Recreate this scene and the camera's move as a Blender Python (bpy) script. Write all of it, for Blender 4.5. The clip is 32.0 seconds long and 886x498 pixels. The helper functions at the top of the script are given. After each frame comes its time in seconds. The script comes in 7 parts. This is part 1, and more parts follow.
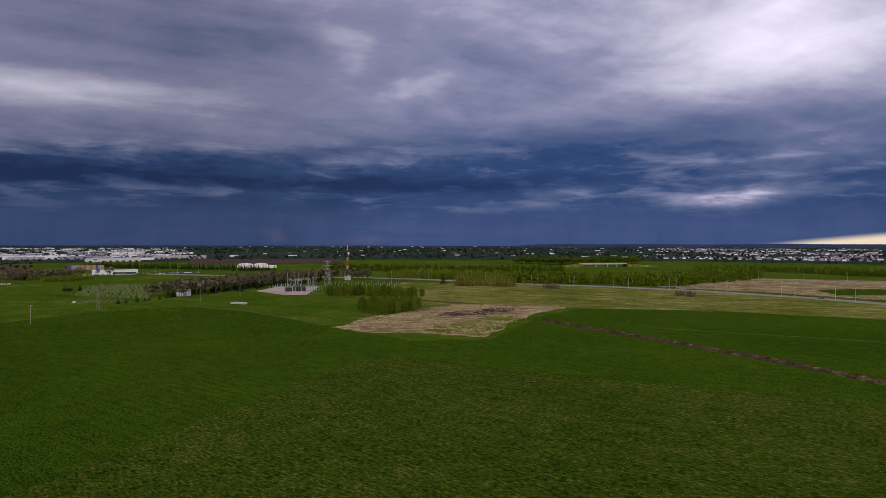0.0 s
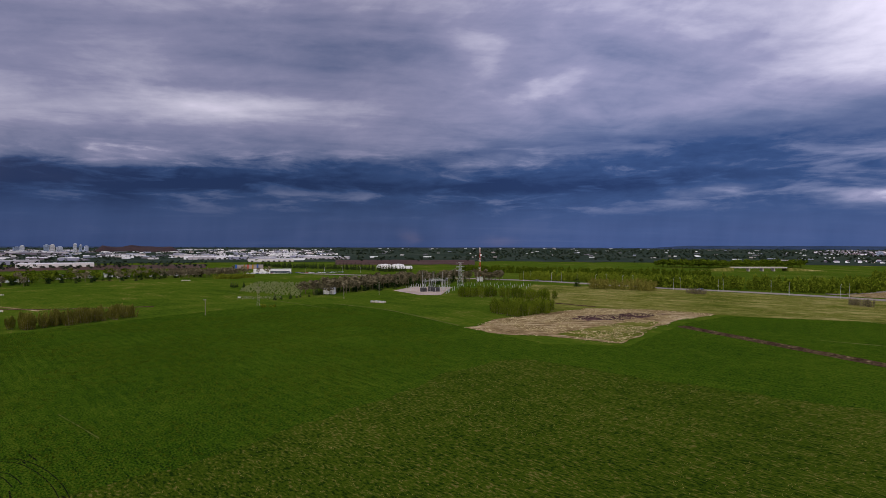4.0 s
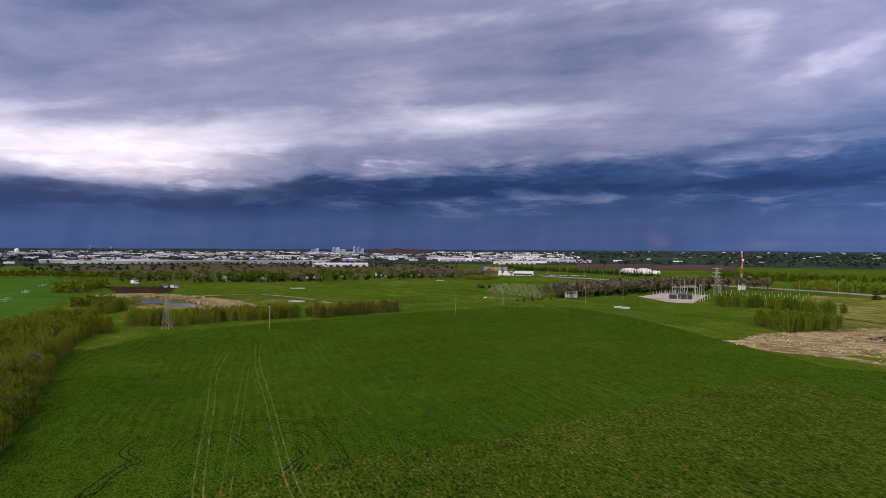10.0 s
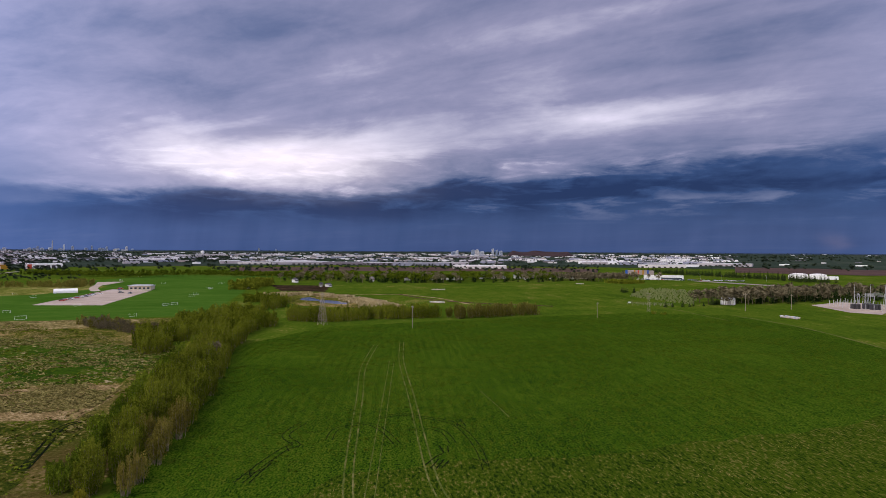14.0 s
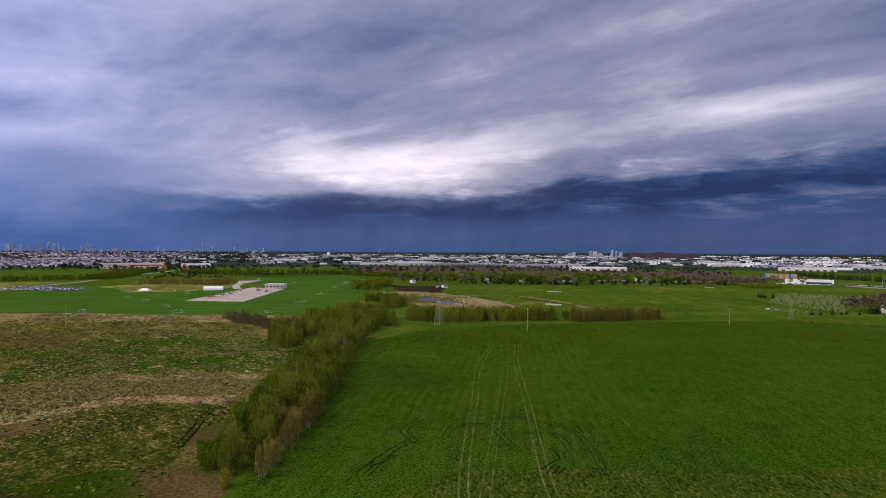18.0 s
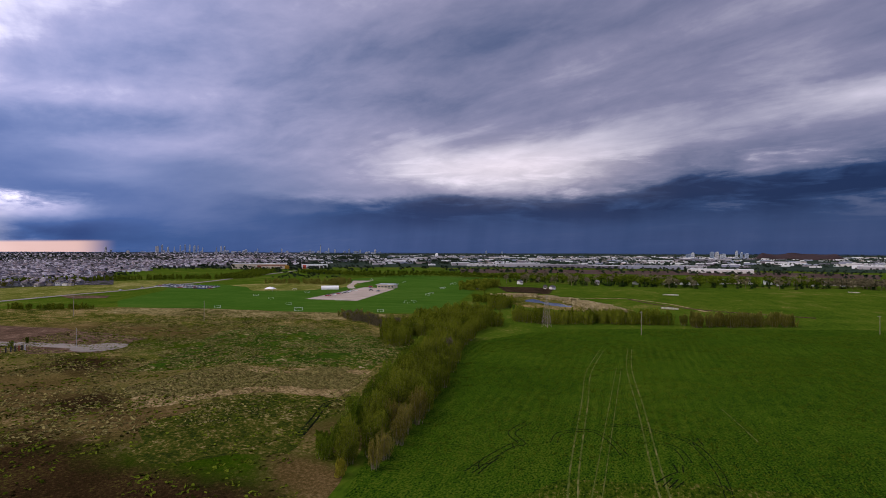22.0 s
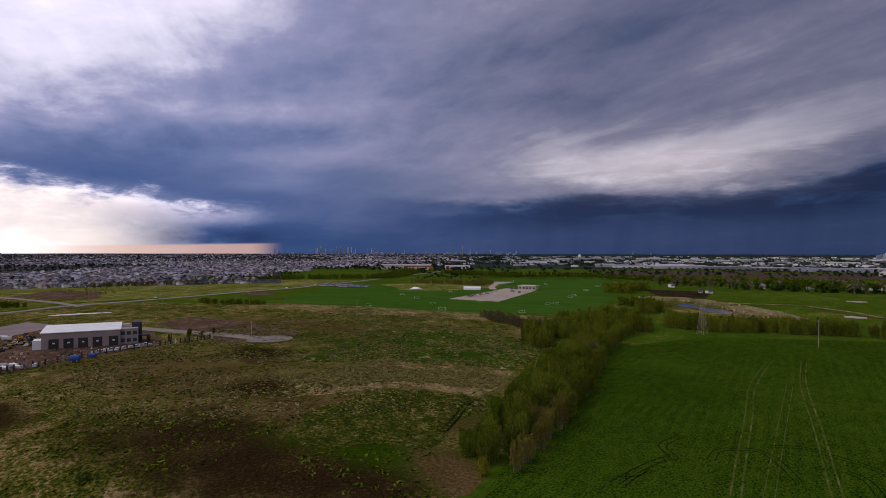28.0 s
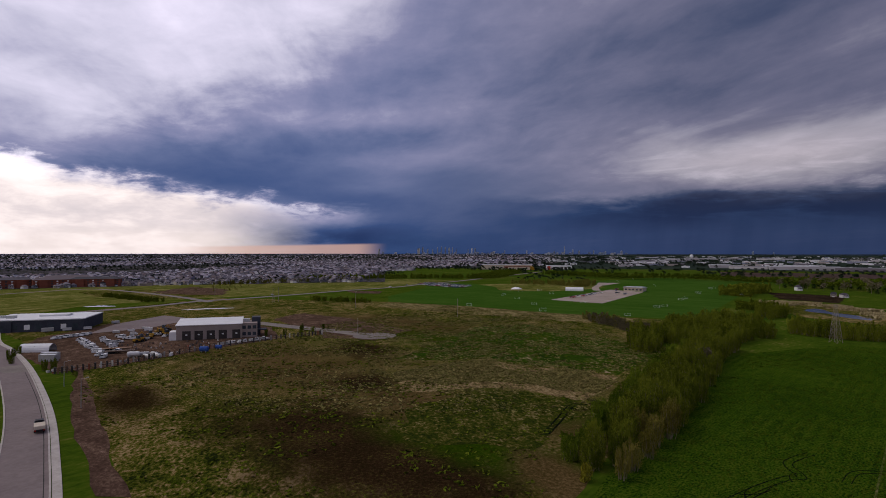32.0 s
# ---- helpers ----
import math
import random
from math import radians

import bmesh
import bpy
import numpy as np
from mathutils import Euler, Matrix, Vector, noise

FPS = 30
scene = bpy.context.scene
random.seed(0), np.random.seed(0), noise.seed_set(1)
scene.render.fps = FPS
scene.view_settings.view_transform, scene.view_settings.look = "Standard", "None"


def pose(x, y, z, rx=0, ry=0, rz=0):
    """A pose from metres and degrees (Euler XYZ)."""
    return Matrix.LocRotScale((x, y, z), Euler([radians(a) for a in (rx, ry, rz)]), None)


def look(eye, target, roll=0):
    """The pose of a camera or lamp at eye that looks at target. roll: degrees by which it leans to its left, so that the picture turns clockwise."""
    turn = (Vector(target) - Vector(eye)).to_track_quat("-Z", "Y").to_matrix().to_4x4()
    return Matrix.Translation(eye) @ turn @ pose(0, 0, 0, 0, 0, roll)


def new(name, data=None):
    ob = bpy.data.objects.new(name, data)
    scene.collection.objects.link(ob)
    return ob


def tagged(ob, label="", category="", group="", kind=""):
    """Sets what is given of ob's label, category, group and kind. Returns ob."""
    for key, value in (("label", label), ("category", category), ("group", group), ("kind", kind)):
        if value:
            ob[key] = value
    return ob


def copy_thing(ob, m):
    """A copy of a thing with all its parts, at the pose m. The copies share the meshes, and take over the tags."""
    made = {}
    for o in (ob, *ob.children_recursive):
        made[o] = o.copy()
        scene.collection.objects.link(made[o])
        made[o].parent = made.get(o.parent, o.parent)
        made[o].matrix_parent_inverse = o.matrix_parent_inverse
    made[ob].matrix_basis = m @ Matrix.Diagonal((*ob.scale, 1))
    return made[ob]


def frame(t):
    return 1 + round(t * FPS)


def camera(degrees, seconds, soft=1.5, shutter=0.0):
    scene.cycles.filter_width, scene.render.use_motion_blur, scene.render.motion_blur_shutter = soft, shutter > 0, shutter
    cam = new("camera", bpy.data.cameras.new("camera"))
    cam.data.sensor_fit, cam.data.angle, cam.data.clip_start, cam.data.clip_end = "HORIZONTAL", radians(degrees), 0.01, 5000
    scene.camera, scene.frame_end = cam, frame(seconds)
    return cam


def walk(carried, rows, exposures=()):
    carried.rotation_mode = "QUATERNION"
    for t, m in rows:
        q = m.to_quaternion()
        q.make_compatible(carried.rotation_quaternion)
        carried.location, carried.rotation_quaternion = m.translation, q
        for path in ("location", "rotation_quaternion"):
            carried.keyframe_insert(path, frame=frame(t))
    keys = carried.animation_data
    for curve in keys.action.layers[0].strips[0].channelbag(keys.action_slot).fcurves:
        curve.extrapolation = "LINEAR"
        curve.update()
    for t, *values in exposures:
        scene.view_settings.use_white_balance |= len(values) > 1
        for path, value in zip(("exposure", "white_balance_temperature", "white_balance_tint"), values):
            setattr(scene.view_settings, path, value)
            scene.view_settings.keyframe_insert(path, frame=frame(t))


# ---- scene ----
cam = camera(76.2, 32.0, soft=0.6)
walk(cam, [(t, pose(0, 0, 42.0, 90 + p, r, y)) for t, y, p, r in (
    (0, -0.10, -0.46, -0.11),
    (0.5, 1.26, -0.45, -0.11),
    (1, 2.58, -0.44, -0.11),
    (1.5, 4.23, -0.42, -0.11),
    (2, 5.94, -0.40, -0.12),
    (2.5, 7.67, -0.38, -0.12),
    (3, 9.64, -0.36, -0.13),
    (3.5, 11.41, -0.34, -0.13),
    (5.5, 18.96, -0.22, -0.19),
    (6, 20.83, -0.20, -0.20),
    (6.5, 22.87, -0.18, -0.22),
    (7, 24.95, -0.17, -0.23),
    (7.5, 27.06, -0.16, -0.24),
    (8, 29.14, -0.14, -0.26),
    (8.5, 31.18, -0.12, -0.27),
    (9, 33.21, -0.11, -0.28),
    (9.5, 35.34, -0.09, -0.29),
    (10, 37.37, -0.07, -0.29),
    (10.5, 39.06, -0.05, -0.29),
    (11, 41.00, -0.02, -0.30),
    (11.5, 43.05, 0.01, -0.30),
    (12, 45.03, 0.03, -0.30),
    (12.5, 46.74, 0.05, -0.30),
    (13, 48.39, 0.07, -0.30),
    (13.5, 49.85, 0.09, -0.30),
    (14, 51.34, 0.10, -0.31),
    (14.5, 52.85, 0.11, -0.31),
    (16.5, 57.93, 0.17, -0.32),
    (17, 59.54, 0.17, -0.31),
    (17.5, 61.15, 0.18, -0.30),
    (18, 62.95, 0.19, -0.29),
    (18.5, 64.46, 0.20, -0.28),
    (19, 65.64, 0.20, -0.27),
    (19.5, 67.00, 0.21, -0.26),
    (20, 68.37, 0.22, -0.24),
    (20.5, 69.84, 0.23, -0.22),
    (21, 71.06, 0.24, -0.21),
    (21.5, 72.36, 0.25, -0.20),
    (22, 73.76, 0.26, -0.19),
    (22.5, 75.23, 0.27, -0.18),
    (23, 76.50, 0.28, -0.17),
    (23.5, 77.83, 0.29, -0.16),
    (24, 79.36, 0.30, -0.15),
    (24.5, 80.78, 0.30, -0.14),
    (25, 81.80, 0.31, -0.13),
    (25.5, 82.58, 0.32, -0.12),
    (27.5, 86.81, 0.34, -0.08),
    (28, 88.00, 0.35, -0.07),
    (28.5, 89.19, 0.35, -0.06),
    (29, 90.46, 0.35, -0.05),
    (29.5, 91.67, 0.35, -0.04),
    (30, 92.96, 0.35, -0.04),
    (30.5, 94.21, 0.35, -0.04),
    (31, 95.43, 0.35, -0.03),
    (31.5, 96.72, 0.35, -0.03),
    (32, 98.14, 0.35, -0.03),
)], exposures=((0, -0.45), (3, -0.35), (6, 0.2), (9, 0.2), (13, 0.18), (19, 0.12), (21, 0.10), (22, -0.16), (23, -0.42), (24, -0.60), (25, -0.63), (28, -0.72), (30, -0.80), (32, -0.98)))

# ---- sky and sun ----
world = bpy.data.worlds.new("storm_sky")
scene.world = world
world.use_nodes = True
WT = world.node_tree
for n in list(WT.nodes):
    WT.nodes.remove(n)


class Ex:
    """A value in a node tree, with arithmetic."""

    def __init__(self, tree, socket):
        self.tree, self.socket = tree, socket

    def op(self, kind, *others):
        n = self.tree.nodes.new("ShaderNodeMath")
        n.operation = kind
        for i, v in enumerate((self, *others)):
            if isinstance(v, Ex):
                self.tree.links.new(v.socket, n.inputs[i])
            else:
                n.inputs[i].default_value = v
        return Ex(self.tree, n.outputs[0])

    def __add__(self, o): return self.op("ADD", o)
    def __sub__(self, o): return self.op("SUBTRACT", o)
    def __mul__(self, o): return self.op("MULTIPLY", o)
    def __truediv__(self, o): return self.op("DIVIDE", o)

    def clamp(self):
        n = self.op("MULTIPLY", 1.0)
        n.socket.node.use_clamp = True
        return n

    def step(self, a, b):
        """0 below a, 1 above b, smooth between."""
        n = self.tree.nodes.new("ShaderNodeMapRange")
        n.interpolation_type = "SMOOTHSTEP"
        self.tree.links.new(self.socket, n.inputs["Value"])
        flip = a > b
        n.inputs["From Min"].default_value, n.inputs["From Max"].default_value = min(a, b), max(a, b)
        n.inputs["To Min"].default_value, n.inputs["To Max"].default_value = (1.0, 0.0) if flip else (0.0, 1.0)
        return Ex(self.tree, n.outputs["Result"])


def vec(tree, x, y, z):
    n = tree.nodes.new("ShaderNodeCombineXYZ")
    for i, v in enumerate((x, y, z)):
        if isinstance(v, Ex):
            tree.links.new(v.socket, n.inputs[i])
        else:
            n.inputs[i].default_value = v
    return n.outputs[0]


def noise_at(tree, vector, scale, detail=4.0, rough=0.55, distortion=0.0):
    n = tree.nodes.new("ShaderNodeTexNoise")
    tree.links.new(vector, n.inputs["Vector"])
    n.inputs["Scale"].default_value, n.inputs["Detail"].default_value = scale, detail
    n.inputs["Roughness"].default_value, n.inputs["Distortion"].default_value = rough, distortion
    return n


def mixed(tree, a, b, fac):
    n = tree.nodes.new("ShaderNodeMix")
    n.data_type = "RGBA"
    for key, v in (("A", a), ("B", b)):
        s = [i for i in n.inputs if i.name == key and i.type == "RGBA"][0]
        if isinstance(v, tuple):
            s.default_value = (*v, 1)
        else:
            tree.links.new(v, s)
    s = n.inputs[0]
    if isinstance(fac, Ex):
        tree.links.new(fac.socket, s)
    else:
        s.default_value = fac
    return [o for o in n.outputs if o.type == "RGBA"][0]


def srgb(r, g, b):
    """Linear colour from display values 0 to 255."""
    return tuple(((c / 255 + 0.055) / 1.055) ** 2.4 if c > 10 else c / 255 / 12.92 for c in (r, g, b))


coords = WT.nodes.new("ShaderNodeTexCoord")
parts = WT.nodes.new("ShaderNodeSeparateXYZ")
WT.links.new(coords.outputs["Generated"], parts.inputs[0])
dx, dy, dz = (Ex(WT, o) for o in parts.outputs)
AZ = (dx * -1.0).op("ARCTAN2", dy) * 57.29578
EL = dz.op("ARCSINE") * 57.29578
# bearings run from -200 to 160, so that the join lies behind
AZ = AZ - (AZ.step(160.0, 160.1)) * 360.0
# the cloud base is flat: streets of cloud run towards a bearing of 112 degrees and shrink towards the horizon
flat = dz.op("MAXIMUM", 0.0) + 0.075
gx, gy = dx / flat, dy / flat
street_u, street_v = gx * -0.927 + gy * -0.375, gx * 0.375 + gy * -0.927


def cloud(vector, scale, detail, rough, distortion=0.0):
    return Ex(WT, noise_at(WT, vector, scale, detail, rough, distortion).outputs["Fac"]) - 0.5


streak = cloud(vec(WT, street_u * 0.30, street_v, 3.1), 0.75, 6, 0.55, 0.5)
fleece = cloud(vec(WT, street_u * 0.55, street_v, 8.4), 2.1, 7, 0.60, 0.4)
banded = vec(WT, AZ * 0.05, EL * 0.13, 1.7)
warp = cloud(banded, 1.6, 5, 0.55)
warp2 = cloud(vec(WT, AZ * 0.09, EL * 0.24, 7.7), 1.2, 4, 0.5)
wisp = cloud(vec(WT, AZ * 0.16, EL * 0.62, 5.5), 1.0, 7, 0.62, 0.6)
TILT = EL + (AZ - 60.0) * 0.10
roll = cloud(vec(WT, AZ * 0.058, TILT * 0.21, 4.0), 1.2, 5, 0.52, 0.35)
puff = cloud(vec(WT, AZ * 0.14, TILT * 0.30, 2.0), 1.1, 7, 0.60, 0.35)
billow = cloud(vec(WT, AZ * 0.22, EL * 0.55, 21.0), 1.3, 6, 0.6, 0.3)
A = AZ + warp * 8.0 + warp2 * 4.0
E_ = EL + warp * 2.0 + warp2 * 1.6 + wisp * 0.9


def mass(az, el, wide, high, lean=0.0):
    """A soft cloud mass round a bearing and a height, in degrees; lean: rise per degree of bearing."""
    u = (A - az) / wide
    v = (E_ - (A - az) * lean - el) / high
    d = u * u + v * v
    return (d * -1.0).op("EXPONENT")


# brightness 0 (storm navy) to 1 (white)
level = E_.step(4.0, 14.0) * 0.385 + 0.18
# the shelf cloud: a pale roll with a sharp dark foot
foot = (A - 63.0).op("MINIMUM", 0.0) * -0.080 + 5.3
over = E_ - foot
inside = A.step(97.0, 82.0) * A.step(4.0, 24.0)
level = level + inside * over.step(-0.25, 0.55) * over.step(10.0, 1.2) * (A.step(30.0, 62.0) * 0.12 + 0.09)
level = level + mass(69, 8.6, 13.0, 2.4, -0.03) * 0.36 + mass(66, 6.8, 7.0, 1.2) * 0.10
level = level + mass(33, 13.2, 9, 0.9, -0.02) * 0.10 + mass(50, 11.0, 14, 1.3, -0.09) * 0.08
level = level - inside * over.step(0.3, -0.4) * over.step(-4.2, -1.6) * 0.15
level = level - mass(66, 4.2, 17, 1.1) * 0.07
# the north: open bright edge, dark arch, wisps
level = level + mass(-34, 19.5, 15, 6.0, -0.35) * 0.38 + mass(-28, 4.2, 6, 0.9, -0.03) * 0.42 + mass(-14, 5.2, 6, 0.9) * 0.18
level = level - mass(-20, 10.5, 16, 3.0, -0.12) * 0.20 - mass(22, 17.0, 16, 2.6) * 0.08 - mass(-2, 7.0, 20, 3.0) * 0.10
level = level + mass(2, 15.0, 4, 1.8, -0.2) * 0.22 + mass(9, 18.5, 3, 2.2, 0.4) * 0.14 + mass(36, 13.0, 10, 1.3, -0.06) * 0.05
# the west: white cloud over a dark slanting band, and the opening under it
slant = E_ + puff * 3.0 + fleece * 3.0 - 21.6 + (A - 104.0) * 0.50
level = level + slant.step(-3.5, 4.5) * A.step(98.0, 112.0) * 0.25 - mass(110, 12.0, 14, 4.0, -0.3) * 0.13 - mass(90, 15.0, 14, 6.0, -0.2) * 0.08
level = level + mass(104, 13.4, 11, 1.2, -0.04) * 0.12
lid = E_ + billow * 3.6 + wisp * 1.6 - 4.3 - (A - 112.0).op("MAXIMUM", 0.0) * 0.16
opening = A.step(104.0, 113.0)
level = level + lid.step(0.8, -0.4) * opening * 0.46 + mass(117, 5.2, 10, 0.7, 0.12) * 0.16
level = level - (billow + wisp) * lid.step(1.0, -1.0) * opening * 0.55
level = level - lid.step(-0.6, -2.4) * AZ.step(127.0, 114.0) * opening * 0.24
level = level + mass(97, 5.6, 12, 3.0) * 0.12 + mass(84, 5.0, 6, 0.8) * 0.10
level = level - mass(109, 1.8, 7, 1.3) * 0.22
level = level - mass(70, 20.0, 10, 5.0) * 0.07 + mass(40, 19.0, 11, 5.0) * 0.06 + mass(100, 9.0, 7, 1.6, -0.08) * 0.10 + mass(103, 6.4, 6, 0.7) * 0.08
# behind, the cloud is thin and pale
level = level + AZ.step(-55.0, -90.0) * 0.25
high = E_.step(6.0, 12.0)
level = level + streak * (high * 0.42 + 0.10) + fleece * (high * 0.30 + 0.06) + roll * 0.22 + puff * (high * 0.14 + 0.08)
# torn grey scud in the dark belt under the shelf and along the north, with ragged dark undersides
belt = EL.step(2.0, 4.4) * EL.step(11.0, 8.0) * AZ.step(92.0, 74.0)
scud = Ex(WT, noise_at(WT, vec(WT, AZ * 0.11, EL * 0.60, 11.0), 1.15, 6, 0.58, 0.45).outputs["Fac"])
level = level + scud.step(0.47, 0.68) * belt * 0.20 - billow * belt * 0.26 + wisp * belt * 0.24
rim = (EL + wisp * 2.2 - 5.0 - (AZ - 20.0) * -0.006)
level = level - rim.step(-0.1, 0.7) * rim.step(2.2, 0.7) * AZ.step(58.0, 46.0) * AZ.step(-30.0, -8.0) * 0.11
level = level.clamp()
ramp = WT.nodes.new("ShaderNodeValToRGB")
WT.links.new(level.socket, ramp.inputs[0])
stops = ((0.0, (21, 38, 76)), (0.18, (39, 59, 99)), (0.38, (82, 91, 123)), (0.58, (122, 122, 150)), (0.78, (175, 172, 191)), (1.0, (212, 205, 224)))
els = ramp.color_ramp.elements
while len(els) < len(stops):
    els.new(0.5)
for e, (at, c) in zip(els, stops):
    e.position, e.color = at, (*srgb(*c), 1)
clouds = ramp.outputs[0]
clouds = mixed(WT, clouds, srgb(205, 190, 188), mass(67, 8.4, 12, 2.4) * 0.35)
clouds = mixed(WT, clouds, srgb(240, 222, 204), lid.step(0.5, -1.5) * A.step(110.0, 122.0) * 0.5)
# blue air under the cloud in the west
clouds = mixed(WT, clouds, srgb(80, 96, 146), A.step(84.0, 106.0) * level.step(0.75, 0.45) * EL.step(1.0, 3.0) * 0.14)
# rain haze along the horizon, and the warm gaps under the cloud edge
shaft = cloud(vec(WT, AZ * 0.35 + EL * 0.05, EL * 0.05, 14.0), 1.0, 4, 0.55) * 1.6 + 0.5
clouds = mixed(WT, clouds, srgb(61, 75, 116), EL.step(5.0, 1.0) * A.step(100.0, 84.0) * (shaft.clamp() * 0.55 + 0.12))
gleam = mass(17, 0.9, 1.0, 0.6) * 0.12 + mass(8, 0.6, 1.8, 0.4) * 0.12
clouds = mixed(WT, clouds, srgb(128, 112, 126), gleam)
glow = (EL + (AZ - 112.0) * 0.02).step(0.85, 0.6) * (AZ.step(126.0, 116.0) * AZ.step(103.6, 107.0))
clouds = mixed(WT, clouds, srgb(172, 140, 130), glow * 0.75)
glow2 = (EL + (AZ + 35.0) * 0.10).step(0.85, 0.2) * AZ.step(-28.0, -34.0)
clouds = mixed(WT, clouds, srgb(226, 206, 178), glow2 * 0.8)
# brighter towards the hidden sun in the west and south
gain = AZ.step(48.0, 96.0) * 0.42 + AZ.step(72.0, 116.0) * 1.2 + AZ.step(24.0, -6.0) * 0.6 + 1.38 + lid.step(0.4, -1.2) * AZ.step(112.0, 124.0) * 0.45
lit = WT.nodes.new("ShaderNodeVectorMath")
lit.operation = "SCALE"
WT.links.new(clouds, lit.inputs[0])
WT.links.new(gain.socket, lit.inputs["Scale"])
clouds = lit.outputs[0]
sky = WT.nodes.new("ShaderNodeTexSky")
sky.sky_type, sky.sun_disc = "NISHITA", False
SUN_EL, SUN_AZ = 46.0, 175.0
sky.sun_elevation, sky.sun_rotation = radians(SUN_EL), radians(-SUN_AZ)
dim = WT.nodes.new("ShaderNodeVectorMath")
dim.operation = "SCALE"
dim.inputs["Scale"].default_value = 0.06
WT.links.new(sky.outputs[0], dim.inputs[0])
# the deck closes the sky; clear sky shows through by a few hundredths
seen_sky = mixed(WT, clouds, dim.outputs[0], 0.04)
bg = WT.nodes.new("ShaderNodeBackground")
bg.inputs["Strength"].default_value = 1.0
WT.links.new(seen_sky, bg.inputs["Color"])
wout = WT.nodes.new("ShaderNodeOutputWorld")
WT.links.new(bg.outputs[0], wout.inputs[0])

sun = new("sun", bpy.data.lights.new("sun", "SUN"))
sun.data.energy, sun.data.angle, sun.data.color = 1.7, radians(30), (1.0, 0.93, 0.80)
sun_way = Vector((-math.sin(radians(SUN_AZ)) * math.cos(radians(SUN_EL)), math.cos(radians(SUN_AZ)) * math.cos(radians(SUN_EL)), math.sin(radians(SUN_EL))))
sun.matrix_world = look(sun_way * 300, (0, 0, 0))

# ---- materials ----
def material(name, colours, scale=1.0, fine=8.0, rough=0.9, metal=0.0, bump=0.0, per_object=0.0, contrast=1.0, stretch=(1, 1, 1)):
    """Two colours mottled by a broad and a fine noise, at metres."""
    m = bpy.data.materials.new(name)
    m.use_nodes = True
    t = m.node_tree
    b = t.nodes["Principled BSDF"]
    b.inputs["Roughness"].default_value, b.inputs["Metallic"].default_value = rough, metal
    b.inputs["Specular IOR Level"].default_value = 0.06
    co = t.nodes.new("ShaderNodeTexCoord")
    mp = t.nodes.new("ShaderNodeMapping")
    mp.inputs["Scale"].default_value = stretch
    t.links.new(co.outputs["Object"], mp.inputs[0])
    n1 = noise_at(t, mp.outputs[0], scale, 4, 0.6)
    n2 = noise_at(t, mp.outputs[0], fine, 5, 0.65)
    f = (Ex(t, n1.outputs["Fac"]) - 0.5) * 1.6 * contrast + (Ex(t, n2.outputs["Fac"]) - 0.5) * 1.4 * contrast + 0.5
    if per_object:
        oi = t.nodes.new("ShaderNodeObjectInfo")
        f = f + (Ex(t, oi.outputs["Random"]) - 0.5) * per_object
    col = mixed(t, colours[0], colours[1], f.clamp())
    t.links.new(col, b.inputs["Base Color"])
    if bump:
        bn = t.nodes.new("ShaderNodeBump")
        bn.inputs["Strength"].default_value, bn.inputs["Distance"].default_value = 1.0, bump
        t.links.new(n2.outputs["Fac"], bn.inputs["Height"])
        t.links.new(bn.outputs[0], b.inputs["Normal"])
    return m


def leafy(name, dark, light, spread=0.8):
    """Leaves: each clump its own shade, some light through them."""
    m = bpy.data.materials.new(name)
    m.use_nodes = True
    t = m.node_tree
    b = t.nodes["Principled BSDF"]
    b.inputs["Roughness"].default_value = 0.75
    b.inputs["Specular IOR Level"].default_value = 0.0
    g = t.nodes.new("ShaderNodeNewGeometry")
    oi = t.nodes.new("ShaderNodeObjectInfo")
    co = t.nodes.new("ShaderNodeTexCoord")
    n = noise_at(t, co.outputs["Object"], 0.25, 3)
    f = (Ex(t, g.outputs["Random Per Island"]) - 0.5) * 1.0 + (Ex(t, oi.outputs["Random"]) - 0.5) * spread + (Ex(t, n.outputs["Fac"]) - 0.5) * 0.9 + 0.5
    t.links.new(mixed(t, dark, light, f.clamp()), b.inputs["Base Color"])
    return m


# ---- building blocks ----
def mesh_of(name, verts, faces, mats, index=None, smooth=False):
    me = bpy.data.meshes.new(name)
    me.from_pydata(verts, [], faces)
    for m in (mats if isinstance(mats, (list, tuple)) else [mats]):
        me.materials.append(m)
    if index is not None:
        me.polygons.foreach_set("material_index", index)
    if smooth:
        me.polygons.foreach_set("use_smooth", [True] * len(me.polygons))
    me.update()
    return me


def rise(r):
    """Height of the land at a distance from the middle: flat, then slowly up to the far ridge."""
    return 25.0 * min(max((r - 1100.0) / 3800.0, 0.0), 1.0) ** 1.3


def land(x, y):
    return rise(math.hypot(x, y))


